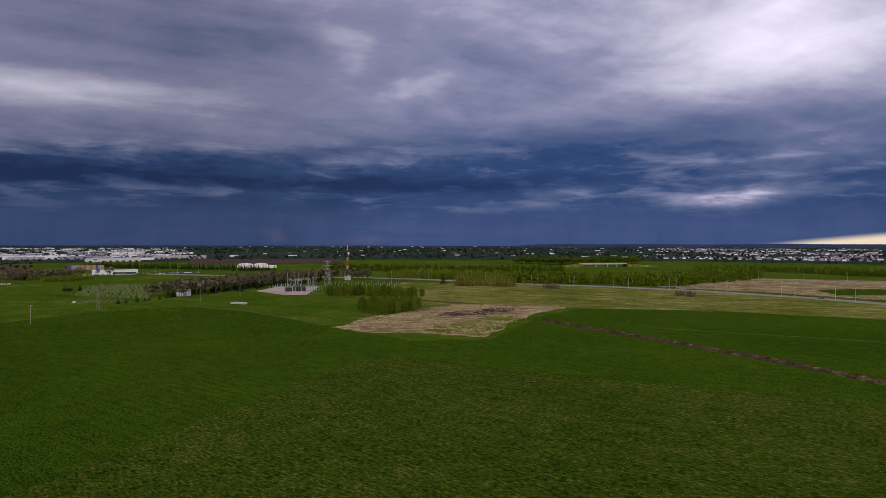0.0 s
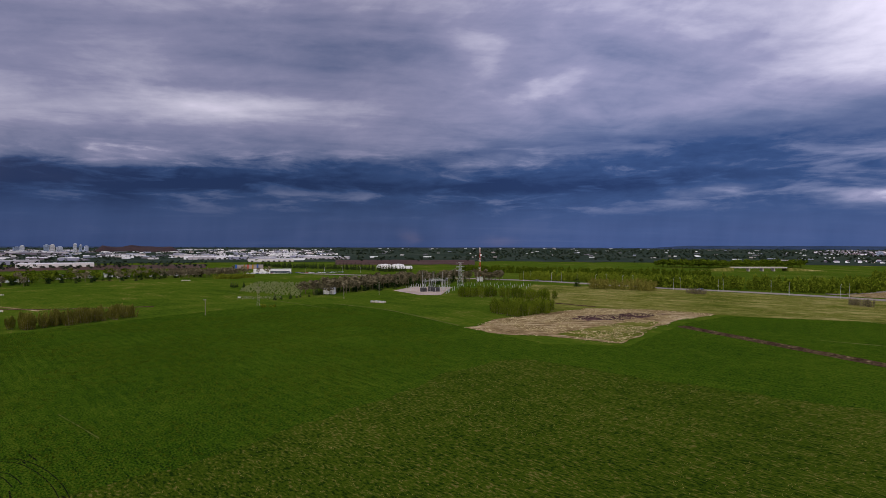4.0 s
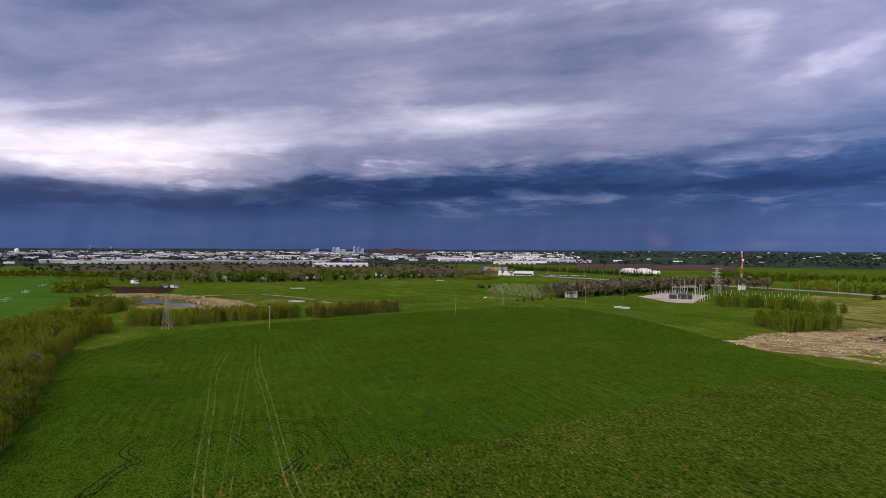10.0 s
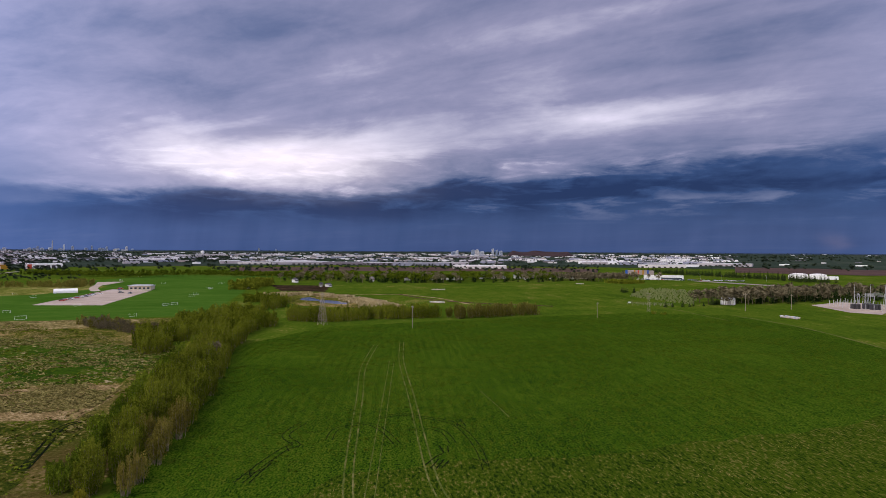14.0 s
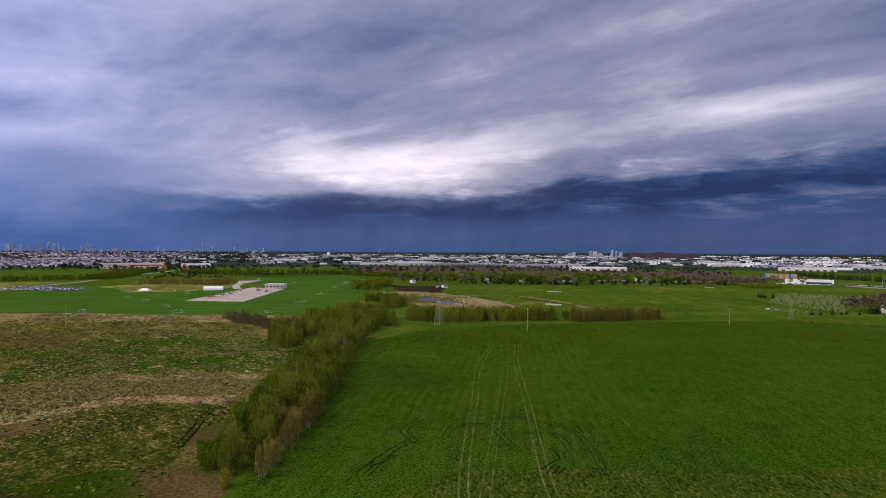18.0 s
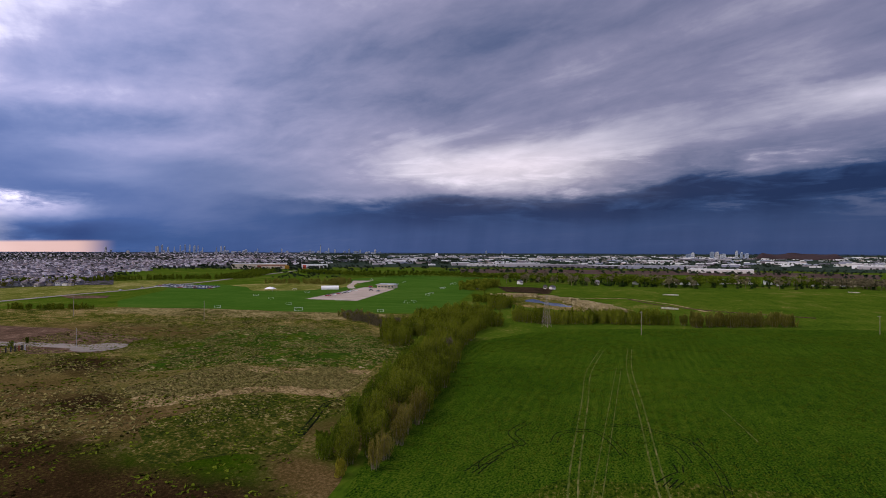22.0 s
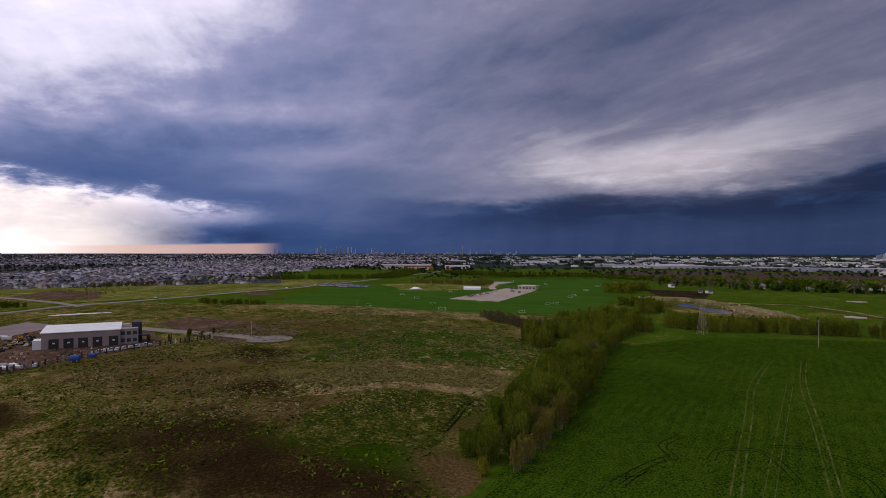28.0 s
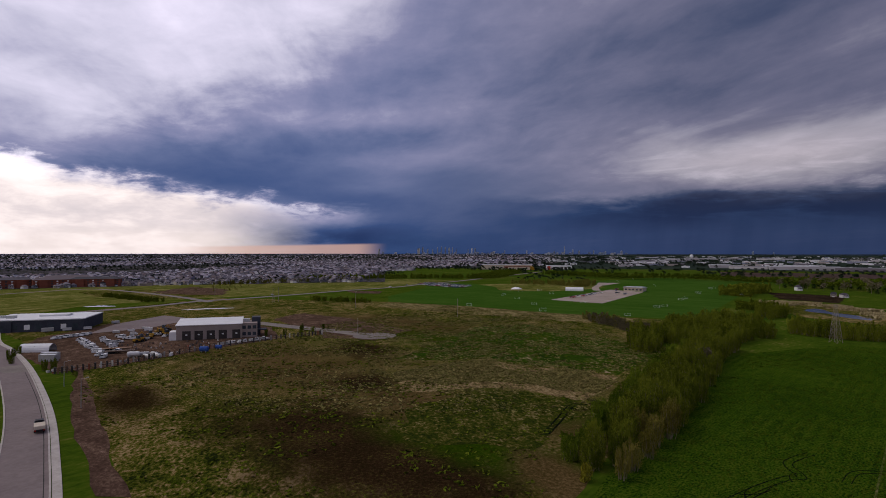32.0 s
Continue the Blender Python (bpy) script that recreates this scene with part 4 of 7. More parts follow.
# the hedge of poplars between crop field and meadow
poplars = Grove([tree_thing("poplar_clump", clump(i, 10.0, 2.5, 22, 3800, 0.095, 0.26, 0.16, 1.25), LEAF_HEDGE, "upright young poplar clump in fresh olive leaf", "tree", "hedge poplars") for i in range(5)]
                + [tree_thing("poplar_clump", clump(310 + i, 9.5, 2.4, 22, 2600, 0.08, 0.27, 0.24, 1.1), LEAF_OLIVE, "twiggy poplar clump with pale stems and brownish buds", "tree", "hedge poplars") for i in range(3)]
                + [tree_thing("poplar_clump", clump(320 + i, 7.0, 2.5, 18, 3000, 0.11, 0.24, 0.06, 1.2), LEAF_FLANK, "low poplar bush in bright green leaf", "bush", "hedge poplars") for i in range(3)], 3)
rnd = random.Random(5)
for i, (a, b) in enumerate(zip(smooth_line([(-108, 19), (-131, 31.5), (-146, 39.5), (-167, 49.5), (-204, 67), (-243, 83), (-258, 91)], 5), smooth_line([(-119, 8), (-137, 16), (-153, 23), (-178, 33), (-202, 43), (-230, 57), (-254, 67)], 5))):
    n = 4
    for k in range(n):
        f = (k + rnd.uniform(0.15, 0.85)) / n
        p = a.lerp(b, f)
        size = min(1.0, 0.72 + i * 0.02) * rnd.uniform(0.8, 1.15)
        kind = rnd.choice((5, 6, 7) if f < 0.3 and i < 9 else (8, 9, 10) if f > 0.72 else (0, 1, 2, 3, 4))
        poplars.put(p.x + rnd.uniform(-1.2, 1.2), p.y + rnd.uniform(-1.2, 1.2), size * (0.85 if f < 0.3 else 1.0), kind)
yellow = tree_thing("yellow_bush", clump(31, 3.4, 1.6, 9, 600, 0.10, 0.3, 0.1, 0.7), LEAF_YELLOW, "small yellow-green bush at the hedge end", "bush", "")
yellow.matrix_basis = pose(-107, 11.5, 0)

willows = Grove([tree_thing("willow_bush", clump(40 + i, 9.0, 3.6, 14, 1900, 0.17, 0.34, 0.06, 1.5), LEAF_HEDGE, "dense willow bush in brownish spring leaf", "bush", "willow row") for i in range(4)], 4)
for x, y in along([(-262, 92), (-300, 112), (-330, 128)], 14, 6.5, 11) + along([(-318, 132), (-296, 148), (-292, 170), (-282, 192), (-272, 215)], 16, 5.6, 12):
    willows.put(x, y, rnd.uniform(0.8, 1.05))
for x, y in along([(-276, 96), (-292, 112), (-302, 128)], 30, 6.5, 36) + along([(-262, 74), (-296, 88), (-335, 104)], 20, 6.5, 37):
    willows.put(x, y, rnd.uniform(0.75, 0.95))
dead = tree_thing("bare_tree", round_crown(33, 9.0, 3.6, 700, 0.12, 0.6), LEAF_GREY, "pinkish grey leafless tree in the hedge", "tree", "")
dead.matrix_basis = pose(-212, 64, 0)
aspens = Grove([tree_thing("aspen_bush", clump(45 + i, 9.0, 2.4, 12, 1300, 0.13, 0.42, 0.12, 1.0), LEAF_BROWN, "upright aspen bush just coming into leaf", "bush", "aspen row") for i in range(3)], 5)
for x, y in along([(-262, 218), (-257, 240), (-249, 279)], 14, 4.6, 13):
    aspens.put(x, y, rnd.uniform(0.8, 1.0))
for x, y in along([(-300, 104), (-330, 118), (-352, 140)], 26, 7.5, 34) + along([(-372, 150), (-392, 166), (-412, 182)], 16, 8, 35):
    willows.put(x, y, rnd.uniform(0.75, 1.05))
for x, y in along([(-240, 55), (-266, 63), (-292, 71)], 16, 7, 14):
    willows.put(x, y, rnd.uniform(0.8, 1.1), 0)
brush = Grove([tree_thing("brown_bush", clump(48 + i, 5.5, 3.0, 10, 420, 0.16, 0.45, 0.08, 1.1), LEAF_GREY if i else LEAF_BROWN, "low brown leafless bush on rough ground", "bush", "brown bushes") for i in range(2)], 6)
for x, y in along([(-372, 38), (-340, 44), (-300, 60)], 14, 5.0, 15):
    brush.put(x, y, rnd.uniform(0.7, 1.1))
copse = Grove([tree_thing("aspen_tree", clump(20 + i, 12.0, 2.6, 10, 1500, 0.18, 0.42, 0.10, 1.2), LEAF_FRESH, "young aspen tree in fresh green leaf", "tree", "aspen copse") for i in range(4)], 7)
for x, y in along([(-44, 345), (-34, 334), (-22, 350), (-12, 376)], 30, 5.0, 16):
    copse.put(x, y, rnd.uniform(0.58, 0.85))
for x, y in along([(-98, 452), (-76, 455), (-57, 457), (-25, 440)], 20, 5.5, 17):
    copse.put(x, y, rnd.uniform(0.65, 0.82))
firs = Grove([tree_thing("spruce_tree", spruce_arrays(25 + i, 12.0, 2.9, 420, 0.75), LEAF_DARK, "dark green spruce tree", "tree", "spruces") for i in range(3)], 8)
firs.put(1.5, 606, 1.32)
for x, y in along([(-226, 388), (-217, 412), (-213, 428)], 3, 7, 18):
    firs.put(x, y, rnd.uniform(0.35, 0.55))
for x, y in along([(-213, 430), (-203, 478), (-186, 540), (-170, 610)], 8, 9, 19):
    firs.put(x, y, rnd.uniform(0.6, 1.05))
for x, y in along([(-645, 351), (-596, 404), (-576, 434), (-566, 472)], 4, 8, 20) + along([(-545, 420), (-520, 519), (-480, 579)], 30, 22, 21):
    firs.put(x, y, rnd.uniform(0.62, 1.05))
for x, y in along([(-336, 496), (-322, 508)], 8, 5, 22):
    firs.put(x, y, rnd.uniform(0.45, 0.65))
lone = Grove([tree_thing("round_bush", clump(55, 2.6, 2.4, 9, 260, 0.2, 0.4, 0.05, 0.9), LEAF_HEDGE, "low dark green bush alone in the field", "bush", "")], 9)
lone.put(-206, 346, 0.95)
lone.put(-201, 349, 0.85)
for x, y in along([(93, 539), (112, 534)], 5, 4, 23) + along([(188, 466), (202, 446)], 7, 5, 24):
    brush.put(x, y, rnd.uniform(0.8, 1.15), 1)

# belts farther off
wood("aspen_belt", [(66, 612), (155, 593), (232, 566), (284, 607), (375, 678)], 45, 14, 6.5, "aspen", "belt of aspens in light green leaf along the highway", 101)
wood("thicket", [(12, 566), (38, 566), (64, 553)], 22, 12, 6, "brown", "brown-green thicket beside the highway", 102)
wood("aspen_belt", [(-73, 694), (-4, 686), (29, 681), (70, 650)], 40, 12, 6.5, "aspen", "belt of aspens behind the highway", 103)
wood("aspen_belt", [(-195, 918), (-138, 892), (-60, 860), (60, 840), (180, 820)], 40, 12, 8, "aspen", "far belt of aspens in the fields", 104)
wood("aspen_belt", [(142, 1210), (250, 1158), (445, 1232)], 60, 16, 10, "green", "far green wood beyond the fields", 105)
wood("aspen_belt", [(380, 720), (435, 896), (521, 869), (560, 760), (620, 700)], 30, 12, 7, "aspen", "belt of aspens behind the bank", 106)
wood("shelter_belt", [(-200, 434), (-190, 481), (-172, 548), (-140, 640), (-80, 660)], 40, 13, 8, "grey", "shelter belt of bare grey trees", 107)
wood("spruce_belt", [(-190, 470), (-160, 560), (-120, 650)], 40, 13, 11, "spruce", "dark spruces among bare trees", 108)
wood("low_hedge", [(-444.3, 623.3), (-416.4, 626.5), (-408.4, 666.5)], 12, 6.5, 4, "willow", "low green hedge island in the pasture", 109)
wood("garden_trees", [(-720, 270), (-640, 345), (-550, 416), (-524, 521), (-484, 583), (-455, 674), (-420, 720)], 120, 13, 24, "grey", "bare garden trees round farmhouses", 110, 0.3)
wood("garden_trees", [(-740, 290), (-660, 365), (-570, 436), (-544, 541), (-494, 603)], 110, 12, 13, "green", "garden trees in fresh leaf round farmhouses", 111, 0.3)
wood("spruce_belt", [(-740, 280), (-650, 360), (-560, 430), (-534, 531), (-494, 593), (-465, 684)], 110, 13, 17, "spruce", "dark spruces among garden trees", 112, 0.3)
wood("spruce_belt", [(-657, 1011), (-520, 955), (-351, 904), (-300, 860)], 50, 12, 9, "spruce", "dark conifer belt before the warehouses", 113)
wood("garden_trees", [(-535, 618), (-478, 633), (-440, 690)], 60, 11, 9, "grey", "bare trees beside a farm road", 114)
wood("pond_thicket", [(-438.1, 152.6), (-439.8, 166.6), (-440.9, 182.3)], 16, 9, 5.5, "willow", "light green thicket by the pond", 115)
wood("field_end_trees", [(-569.2, 210.2), (-605.7, 233.6), (-637.2, 257.9)], 26, 12, 6.5, "willow", "row of trees at the end of the pitches", 116)
wood("far_belt", [(-1100, 30), (-1020, 135), (-1009, 208), (-975, 281), (-829, 330)], 40, 8, 8, "aspen", "belt of trees behind the sports ground", 117)
wood("far_belt", [(-820, -340), (-870, -211), (-885, -179), (-895, -131), (-895, -91), (-925, -37), (-1247, 1)], 50, 8, 8, "aspen", "belt of trees behind the country road", 118)
wood("far_thicket", [(-757, -21), (-738, 26), (-707, 74), (-776, 96)], 25, 8, 7, "brown", "brown thicket behind the pitches", 119)
wood("far_belt", [(-1093, 40), (-915, 140), (-896, 245), (-794, 304)], 30, 8, 7, "green", "belt of trees in leaf behind the pitches", 120)
wood("meadow_bushes", [(-469, -188), (-461, -158), (-453, -129)], 10, 5, 4.5, "willow", "row of low green bushes in the meadow", 121)
wood("far_belt", [(-661, -384), (-730, -328), (-813, -236)], 30, 7, 8, "brown", "brown bushes before the houses", 122)
wood("meadow_bushes", [(-480, -396), (-460, -357), (-430, -310)], 14, 4.5, 4.5, "willow", "low green bushes beside the side road", 123)
wood("meadow_bushes", [(-560, -330), (-600, -350), (-640, -330)], 30, 3.5, 10, "brown", "scattered brown bushes on bare ground", 124, 0.4)

# ---- town and distance ----
def palette(name, colours, rough=0.8, island=True, metal=0.0):
    """Each piece takes one of the colours, by chance, with some dirt."""
    m = bpy.data.materials.new(name)
    m.use_nodes = True
    t = m.node_tree
    b = t.nodes["Principled BSDF"]
    b.inputs["Roughness"].default_value, b.inputs["Metallic"].default_value = rough, metal
    if island:
        src = t.nodes.new("ShaderNodeNewGeometry").outputs["Random Per Island"]
    else:
        src = t.nodes.new("ShaderNodeObjectInfo").outputs["Random"]
    r = t.nodes.new("ShaderNodeValToRGB")
    r.color_ramp.interpolation = "CONSTANT"
    while len(r.color_ramp.elements) < len(colours):
        r.color_ramp.elements.new(0.5)
    for i, c in enumerate(colours):
        r.color_ramp.elements[i].position, r.color_ramp.elements[i].color = i / len(colours), (*c, 1)
    t.links.new(src, r.inputs[0])
    co = t.nodes.new("ShaderNodeTexCoord")
    n = noise_at(t, co.outputs["Object"], 0.6, 5, 0.7)
    t.links.new(mixed(t, r.outputs[0], (0.10, 0.09, 0.08), (Ex(t, n.outputs["Fac"]) - 0.42).clamp() * 0.45), b.inputs["Base Color"])
    return m


HOUSE_WALL = palette("house_siding", ((0.72, 0.71, 0.78), (0.36, 0.28, 0.28), (0.12, 0.10, 0.13), (0.56, 0.50, 0.50), (0.12, 0.13, 0.20), (0.90, 0.90, 0.92), (0.30, 0.27, 0.34), (0.05, 0.045, 0.055), (0.90, 0.90, 0.92), (0.82, 0.80, 0.84)))
HOUSE_ROOF = palette("shingle_roof", ((0.060, 0.050, 0.068), (0.130, 0.095, 0.105), (0.022, 0.019, 0.028), (0.24, 0.205, 0.235), (0.085, 0.076, 0.105), (0.34, 0.31, 0.36)))
HOUSE_WALL_ONE = palette("near_house_siding", ((0.60, 0.58, 0.56), (0.34, 0.29, 0.24), (0.20, 0.19, 0.18), (0.46, 0.41, 0.35), (0.18, 0.19, 0.22), (0.70, 0.69, 0.68)), island=False)
HOUSE_ROOF_ONE = palette("near_house_shingles", ((0.060, 0.050, 0.066), (0.12, 0.088, 0.095), (0.028, 0.024, 0.034), (0.21, 0.18, 0.20)), island=False)
SHED_WALL = palette("warehouse_cladding", ((0.82, 0.82, 0.84), (0.42, 0.36, 0.34), (0.88, 0.88, 0.90), (0.14, 0.13, 0.15), (0.66, 0.65, 0.66), (0.28, 0.31, 0.40), (0.86, 0.86, 0.88), (0.10, 0.10, 0.12)), 0.6)
SHED_WALL_ONE = palette("near_warehouse_cladding", ((0.74, 0.74, 0.76), (0.40, 0.38, 0.40), (0.84, 0.84, 0.86), (0.16, 0.14, 0.17), (0.60, 0.57, 0.56), (0.26, 0.27, 0.36)), 0.6, False)
SHED_ROOF = palette("warehouse_roof", ((0.50, 0.50, 0.52), (0.22, 0.21, 0.23), (0.74, 0.74, 0.76), (0.10, 0.095, 0.10)), 0.7)
SHED_ROOF_ONE = palette("near_warehouse_roof", ((0.42, 0.42, 0.44), (0.20, 0.195, 0.21), (0.62, 0.61, 0.63)), 0.7, False)
# mostly bluish facades: the blue light on the towers is put into the paint
TOWER_WALL = palette("bluelit_tower_facade", ((0.46, 0.53, 0.66), (0.34, 0.41, 0.54), (0.62, 0.62, 0.64), (0.28, 0.36, 0.50), (0.54, 0.58, 0.66)), 0.4, False)
WINDOW = material("window_glass", ((0.03, 0.04, 0.05), (0.07, 0.085, 0.10)), 0.2, 2.0, 0.12)
DOOR_DARK = material("dark_dock_door", ((0.035, 0.03, 0.03), (0.07, 0.065, 0.06)), 0.5, 3.0, 0.5)
WHITE = material("white_paint", ((0.70, 0.70, 0.70), (0.82, 0.82, 0.82)), 0.5, 4.0, 0.5)
STEEL = material("galvanised_steel", ((0.34, 0.35, 0.36), (0.52, 0.53, 0.54)), 0.6, 5.0, 0.45, 0.6)
WOODPOLE = material("weathered_pole_wood", ((0.20, 0.17, 0.13), (0.36, 0.31, 0.25)), 0.4, 5.0, 0.9)
RED = material("red_paint", ((0.42, 0.05, 0.03), (0.55, 0.09, 0.05)), 0.5, 4.0, 0.5)
# far leaves with extra blue, a painted veil of distance
HAZED_TREE = leafy("hazed_tree_crowns", (0.018, 0.030, 0.020), (0.050, 0.068, 0.036))
PLOUGHED = material("ploughed_earth", ((0.040, 0.022, 0.017), (0.085, 0.050, 0.040)), 0.01, 0.08)
SPOIL = material("spoil_heap_earth", ((0.026, 0.016, 0.018), (0.052, 0.034, 0.034)), 0.01, 0.06)
# woods at the horizon: the blue of the air is put into their colour
HAZED_RIDGE = material("hazed_wooded_ridge", ((0.012, 0.026, 0.056), (0.030, 0.050, 0.096)), 0.004, 0.02)


def far_sheet(name, az1, az2, r1, r2, mat, label, z=0.15):
    """A strip of land between two bearings and two distances, lying on the slope."""
    vs, fs = [], []
    n, k = max(2, int(abs(az2 - az1) / 1.5)), 6
    for i in range(n + 1):
        for j in range(k + 1):
            w = 1 + 0.04 * noise.noise((i * 0.7, j * 0.5, r1))
            r = (r1 + (r2 - r1) * j / k) * w
            x, y = bearing(az1 + (az2 - az1) * i / n, r)
            vs.append((x, y, land(x, y) + z + r * 0.0002))
    for i in range(n):
        for j in range(k):
            a = i * (k + 1) + j
            fs.append((a, a + 1, a + k + 2, a + k + 1))
    return tagged(new(name, mesh_of(name, vs, fs, mat)), label, "ground", kind="structure")


far_sheet("ploughed_land", 36, 72, 1120, 1330, PLOUGHED, "dark ploughed land before the warehouses")
far_sheet("ploughed_land", 10, 24, 1250, 1900, PLOUGHED, "brown ploughed land beyond the substation")
far_sheet("town_ground", 24, 100, 1450, 4900, HAZED_LAND, "built-up ground of the far town, tinted for haze", 0.1)
TOWN = turf("street_and_garden_ground", ((0.0, (0.024, 0.040, 0.016)), (0.45, (0.042, 0.046, 0.040)), (0.65, (0.10, 0.094, 0.110)), (1.0, (0.24, 0.23, 0.28))), (0.01, 0.04, 0.12), (0.8, 1.6, 2.2))
far_sheet("suburb_ground", 87, 104, 1500, 4900, TOWN, "streets and gardens of the farther suburb", 0.12)
far_sheet("suburb_ground", 104, 150, 800, 4900, TOWN, "built-up ground of the suburb", 0.1)
far_sheet("far_ground", -50, 24, 1500, 4900, HAZED_LAND, "dark wooded country at the horizon, tinted for haze", 0.1)


def house(w, d, h):
    """A two-storey house: siding, hipped gable roof, garage door, windows."""
    root = thing("house", 0, 0, 0, 0, "two-storey suburban house with grey shingle roof", "house", "suburb houses")
    wall = part("wall", Shape().box(0, 0, 0, w, d, h).box(0, -d / 2 - 2.2, 0, w * 0.55, 4.4, h * 0.5), HOUSE_WALL_ONE, root)
    s = Shape()
    e, t = 0.5, h + d * 0.32
    s.add([(-w / 2 - e, -d / 2 - e, h - 0.2), (w / 2 + e, -d / 2 - e, h - 0.2), (w / 2 + e, d / 2 + e, h - 0.2), (-w / 2 - e, d / 2 + e, h - 0.2), (-w / 2 + d * 0.2, 0, t), (w / 2 - d * 0.2, 0, t)],
          ((0, 1, 5, 4), (1, 2, 5), (2, 3, 4, 5), (3, 0, 4), (3, 2, 1, 0)))
    s.add([(-w * 0.3, -d / 2 - 4.8, h * 0.5 - 0.1), (w * 0.3, -d / 2 - 4.8, h * 0.5 - 0.1), (w * 0.3, -d / 2, h * 0.5 - 0.1), (-w * 0.3, -d / 2, h * 0.5 - 0.1), (0, -d / 2 - 4.8, h * 0.5 + 1.6), (0, -d / 2, h * 0.5 + 1.6)],
          ((0, 4, 5, 3), (1, 2, 5, 4), (0, 1, 4), (0, 3, 2, 1)))
    part("roof", s, HOUSE_ROOF_ONE, root)
    part("garage_door", Shape().box(0, -d / 2 - 4.43, 0, w * 0.4, 0.06, 2.3), WHITE, root)
    for x in (-w * 0.25, w * 0.25):
        for side in (-1, 1):
            part("window", Shape().box(x, side * (d / 2 + 0.03), h * 0.62, 1.6, 0.06, 1.4), WINDOW, wall)
    return root


rnd = random.Random(77)
models = [house(9.5, 10, 6.0), house(11, 9, 5.6), house(8.5, 11, 6.4)]
fresh = set(range(3))


def put_model(models, fresh, k, m):
    if k in fresh:
        fresh.discard(k)
        models[k].matrix_basis = m
        return models[k]
    return copy_thing(models[k], m)


def house_rows(r1, r2, lane, plot, az1, az2, seed):
    """Streets of houses across the sight line; houses in rows back to back."""
    rr = random.Random(seed)
    r = r1
    while r < r2:
        for back in (0, 1):
            q = r + back * lane * 0.42
            a = az1 + rr.uniform(0, 1)
            while a < az2:
                if rr.random() > 0.10:
                    yield bearing(a, q + 6 * noise.noise((a * 0.3, r * 0.01, 0)) + (a - az1) * (q * 0.0006)) + (a + 180 * back + rr.uniform(-9, 9),)
                a += math.degrees(plot / q) * rr.uniform(0.92, 1.15)
        r += lane


def quarters(r1, r2, az1, az2, cell, lane, plot, seed):
    """Housing quarters, each with its own street direction; houses back to back along the lanes."""
    rr = random.Random(seed)
    n = int(r2 / cell) + 1
    for i in range(-n, 1):
        for j in range(-n, n):
            cx, cy = (i + 0.5) * cell, (j + 0.5) * cell
            r, a = math.hypot(cx, cy), math.degrees(math.atan2(-cx, cy))
            if not (r1 - cell < r < r2 + cell and az1 - 12 < a < az2 + 12):
                continue
            turn = rr.choice((20, 65, 110, 155)) + rr.uniform(-14, 14)
            c, s = math.cos(radians(turn)), math.sin(radians(turn))
            v = -cell / 2
            while v < cell / 2:
                for back in (0, 1):
                    u = -cell / 2 + rr.uniform(0, plot)
                    while u < cell / 2:
                        vv = v + back * lane * 0.44 + rr.uniform(-1.5, 1.5)
                        x, y = cx + u * c - vv * s, cy + u * s + vv * c
                        q, az = math.hypot(x, y), math.degrees(math.atan2(-x, y))
                        if r1 < q < r2 and az1 + 5 * noise.noise((q * 0.006, 0.5, 0.0)) < az < az2 and rr.random() > 0.08:
                            yield x, y, turn + 180 * back + rr.uniform(-4, 4)
                        u += plot * rr.uniform(0.9, 1.2)
                v += lane


count = 0
for x, y, turn in quarters(800, 905, 104, 137, 150, 37, 11, 31):
    if count < 290:
        put_model(models, fresh, rnd.randrange(3), pose(x, y, land(x, y), 0, 0, turn) @ Matrix.Scale(rnd.uniform(0.66, 0.84), 4))
        count += 1


class Heap:
    """Boxes and gabled blocks for what is too far to pick apart."""

    def __init__(self):
        self.v, self.q, self.m, self.n = [], [], [], 0

    def block(self, x, y, z, w, d, h, turn, gable=0.0):
        c, s = math.cos(radians(turn)), math.sin(radians(turn))

        def at(a, b, zz):
            return (x + a * c - b * s, y + a * s + b * c, z + zz)
        w2, d2 = w / 2, d / 2
        ring = [(-w2, -d2), (w2, -d2), (w2, d2), (-w2, d2)]
        self.v += [at(a, b, -1) for a, b in ring] + [at(a, b, h) for a, b in ring]
        k = self.n
        self.q += [(k + i, k + (i + 1) % 4, k + 4 + (i + 1) % 4, k + 4 + i) for i in range(4)]
        self.m += [0] * 4
        k += 8
        if gable:
            self.v += [at(a * 1.06, b * 1.06, h - 0.1) for a, b in ring] + [at(-w2 * 0.6, 0, h + gable), at(w2 * 0.6, 0, h + gable)]
            self.q += [(k, k + 1, k + 5, k + 4), (k + 2, k + 3, k + 4, k + 5), (k + 1, k + 2, k + 5, k + 5), (k + 3, k, k + 4, k + 4)]
            self.m += [1] * 4
            k += 6
        else:
            self.v += [at(a, b, h + 0.02) for a, b in ring]
            self.q += [(k, k + 1, k + 2, k + 3)]
            self.m += [1]
            k += 4
        self.n = k

    def done(self, name, mats, label, category):
        faces = [q if q[2] != q[3] else q[:3] for q in self.q]
        me = mesh_of(name, self.v, faces, mats, self.m)
        return tagged(new(name, me), label, category, kind="stuff")


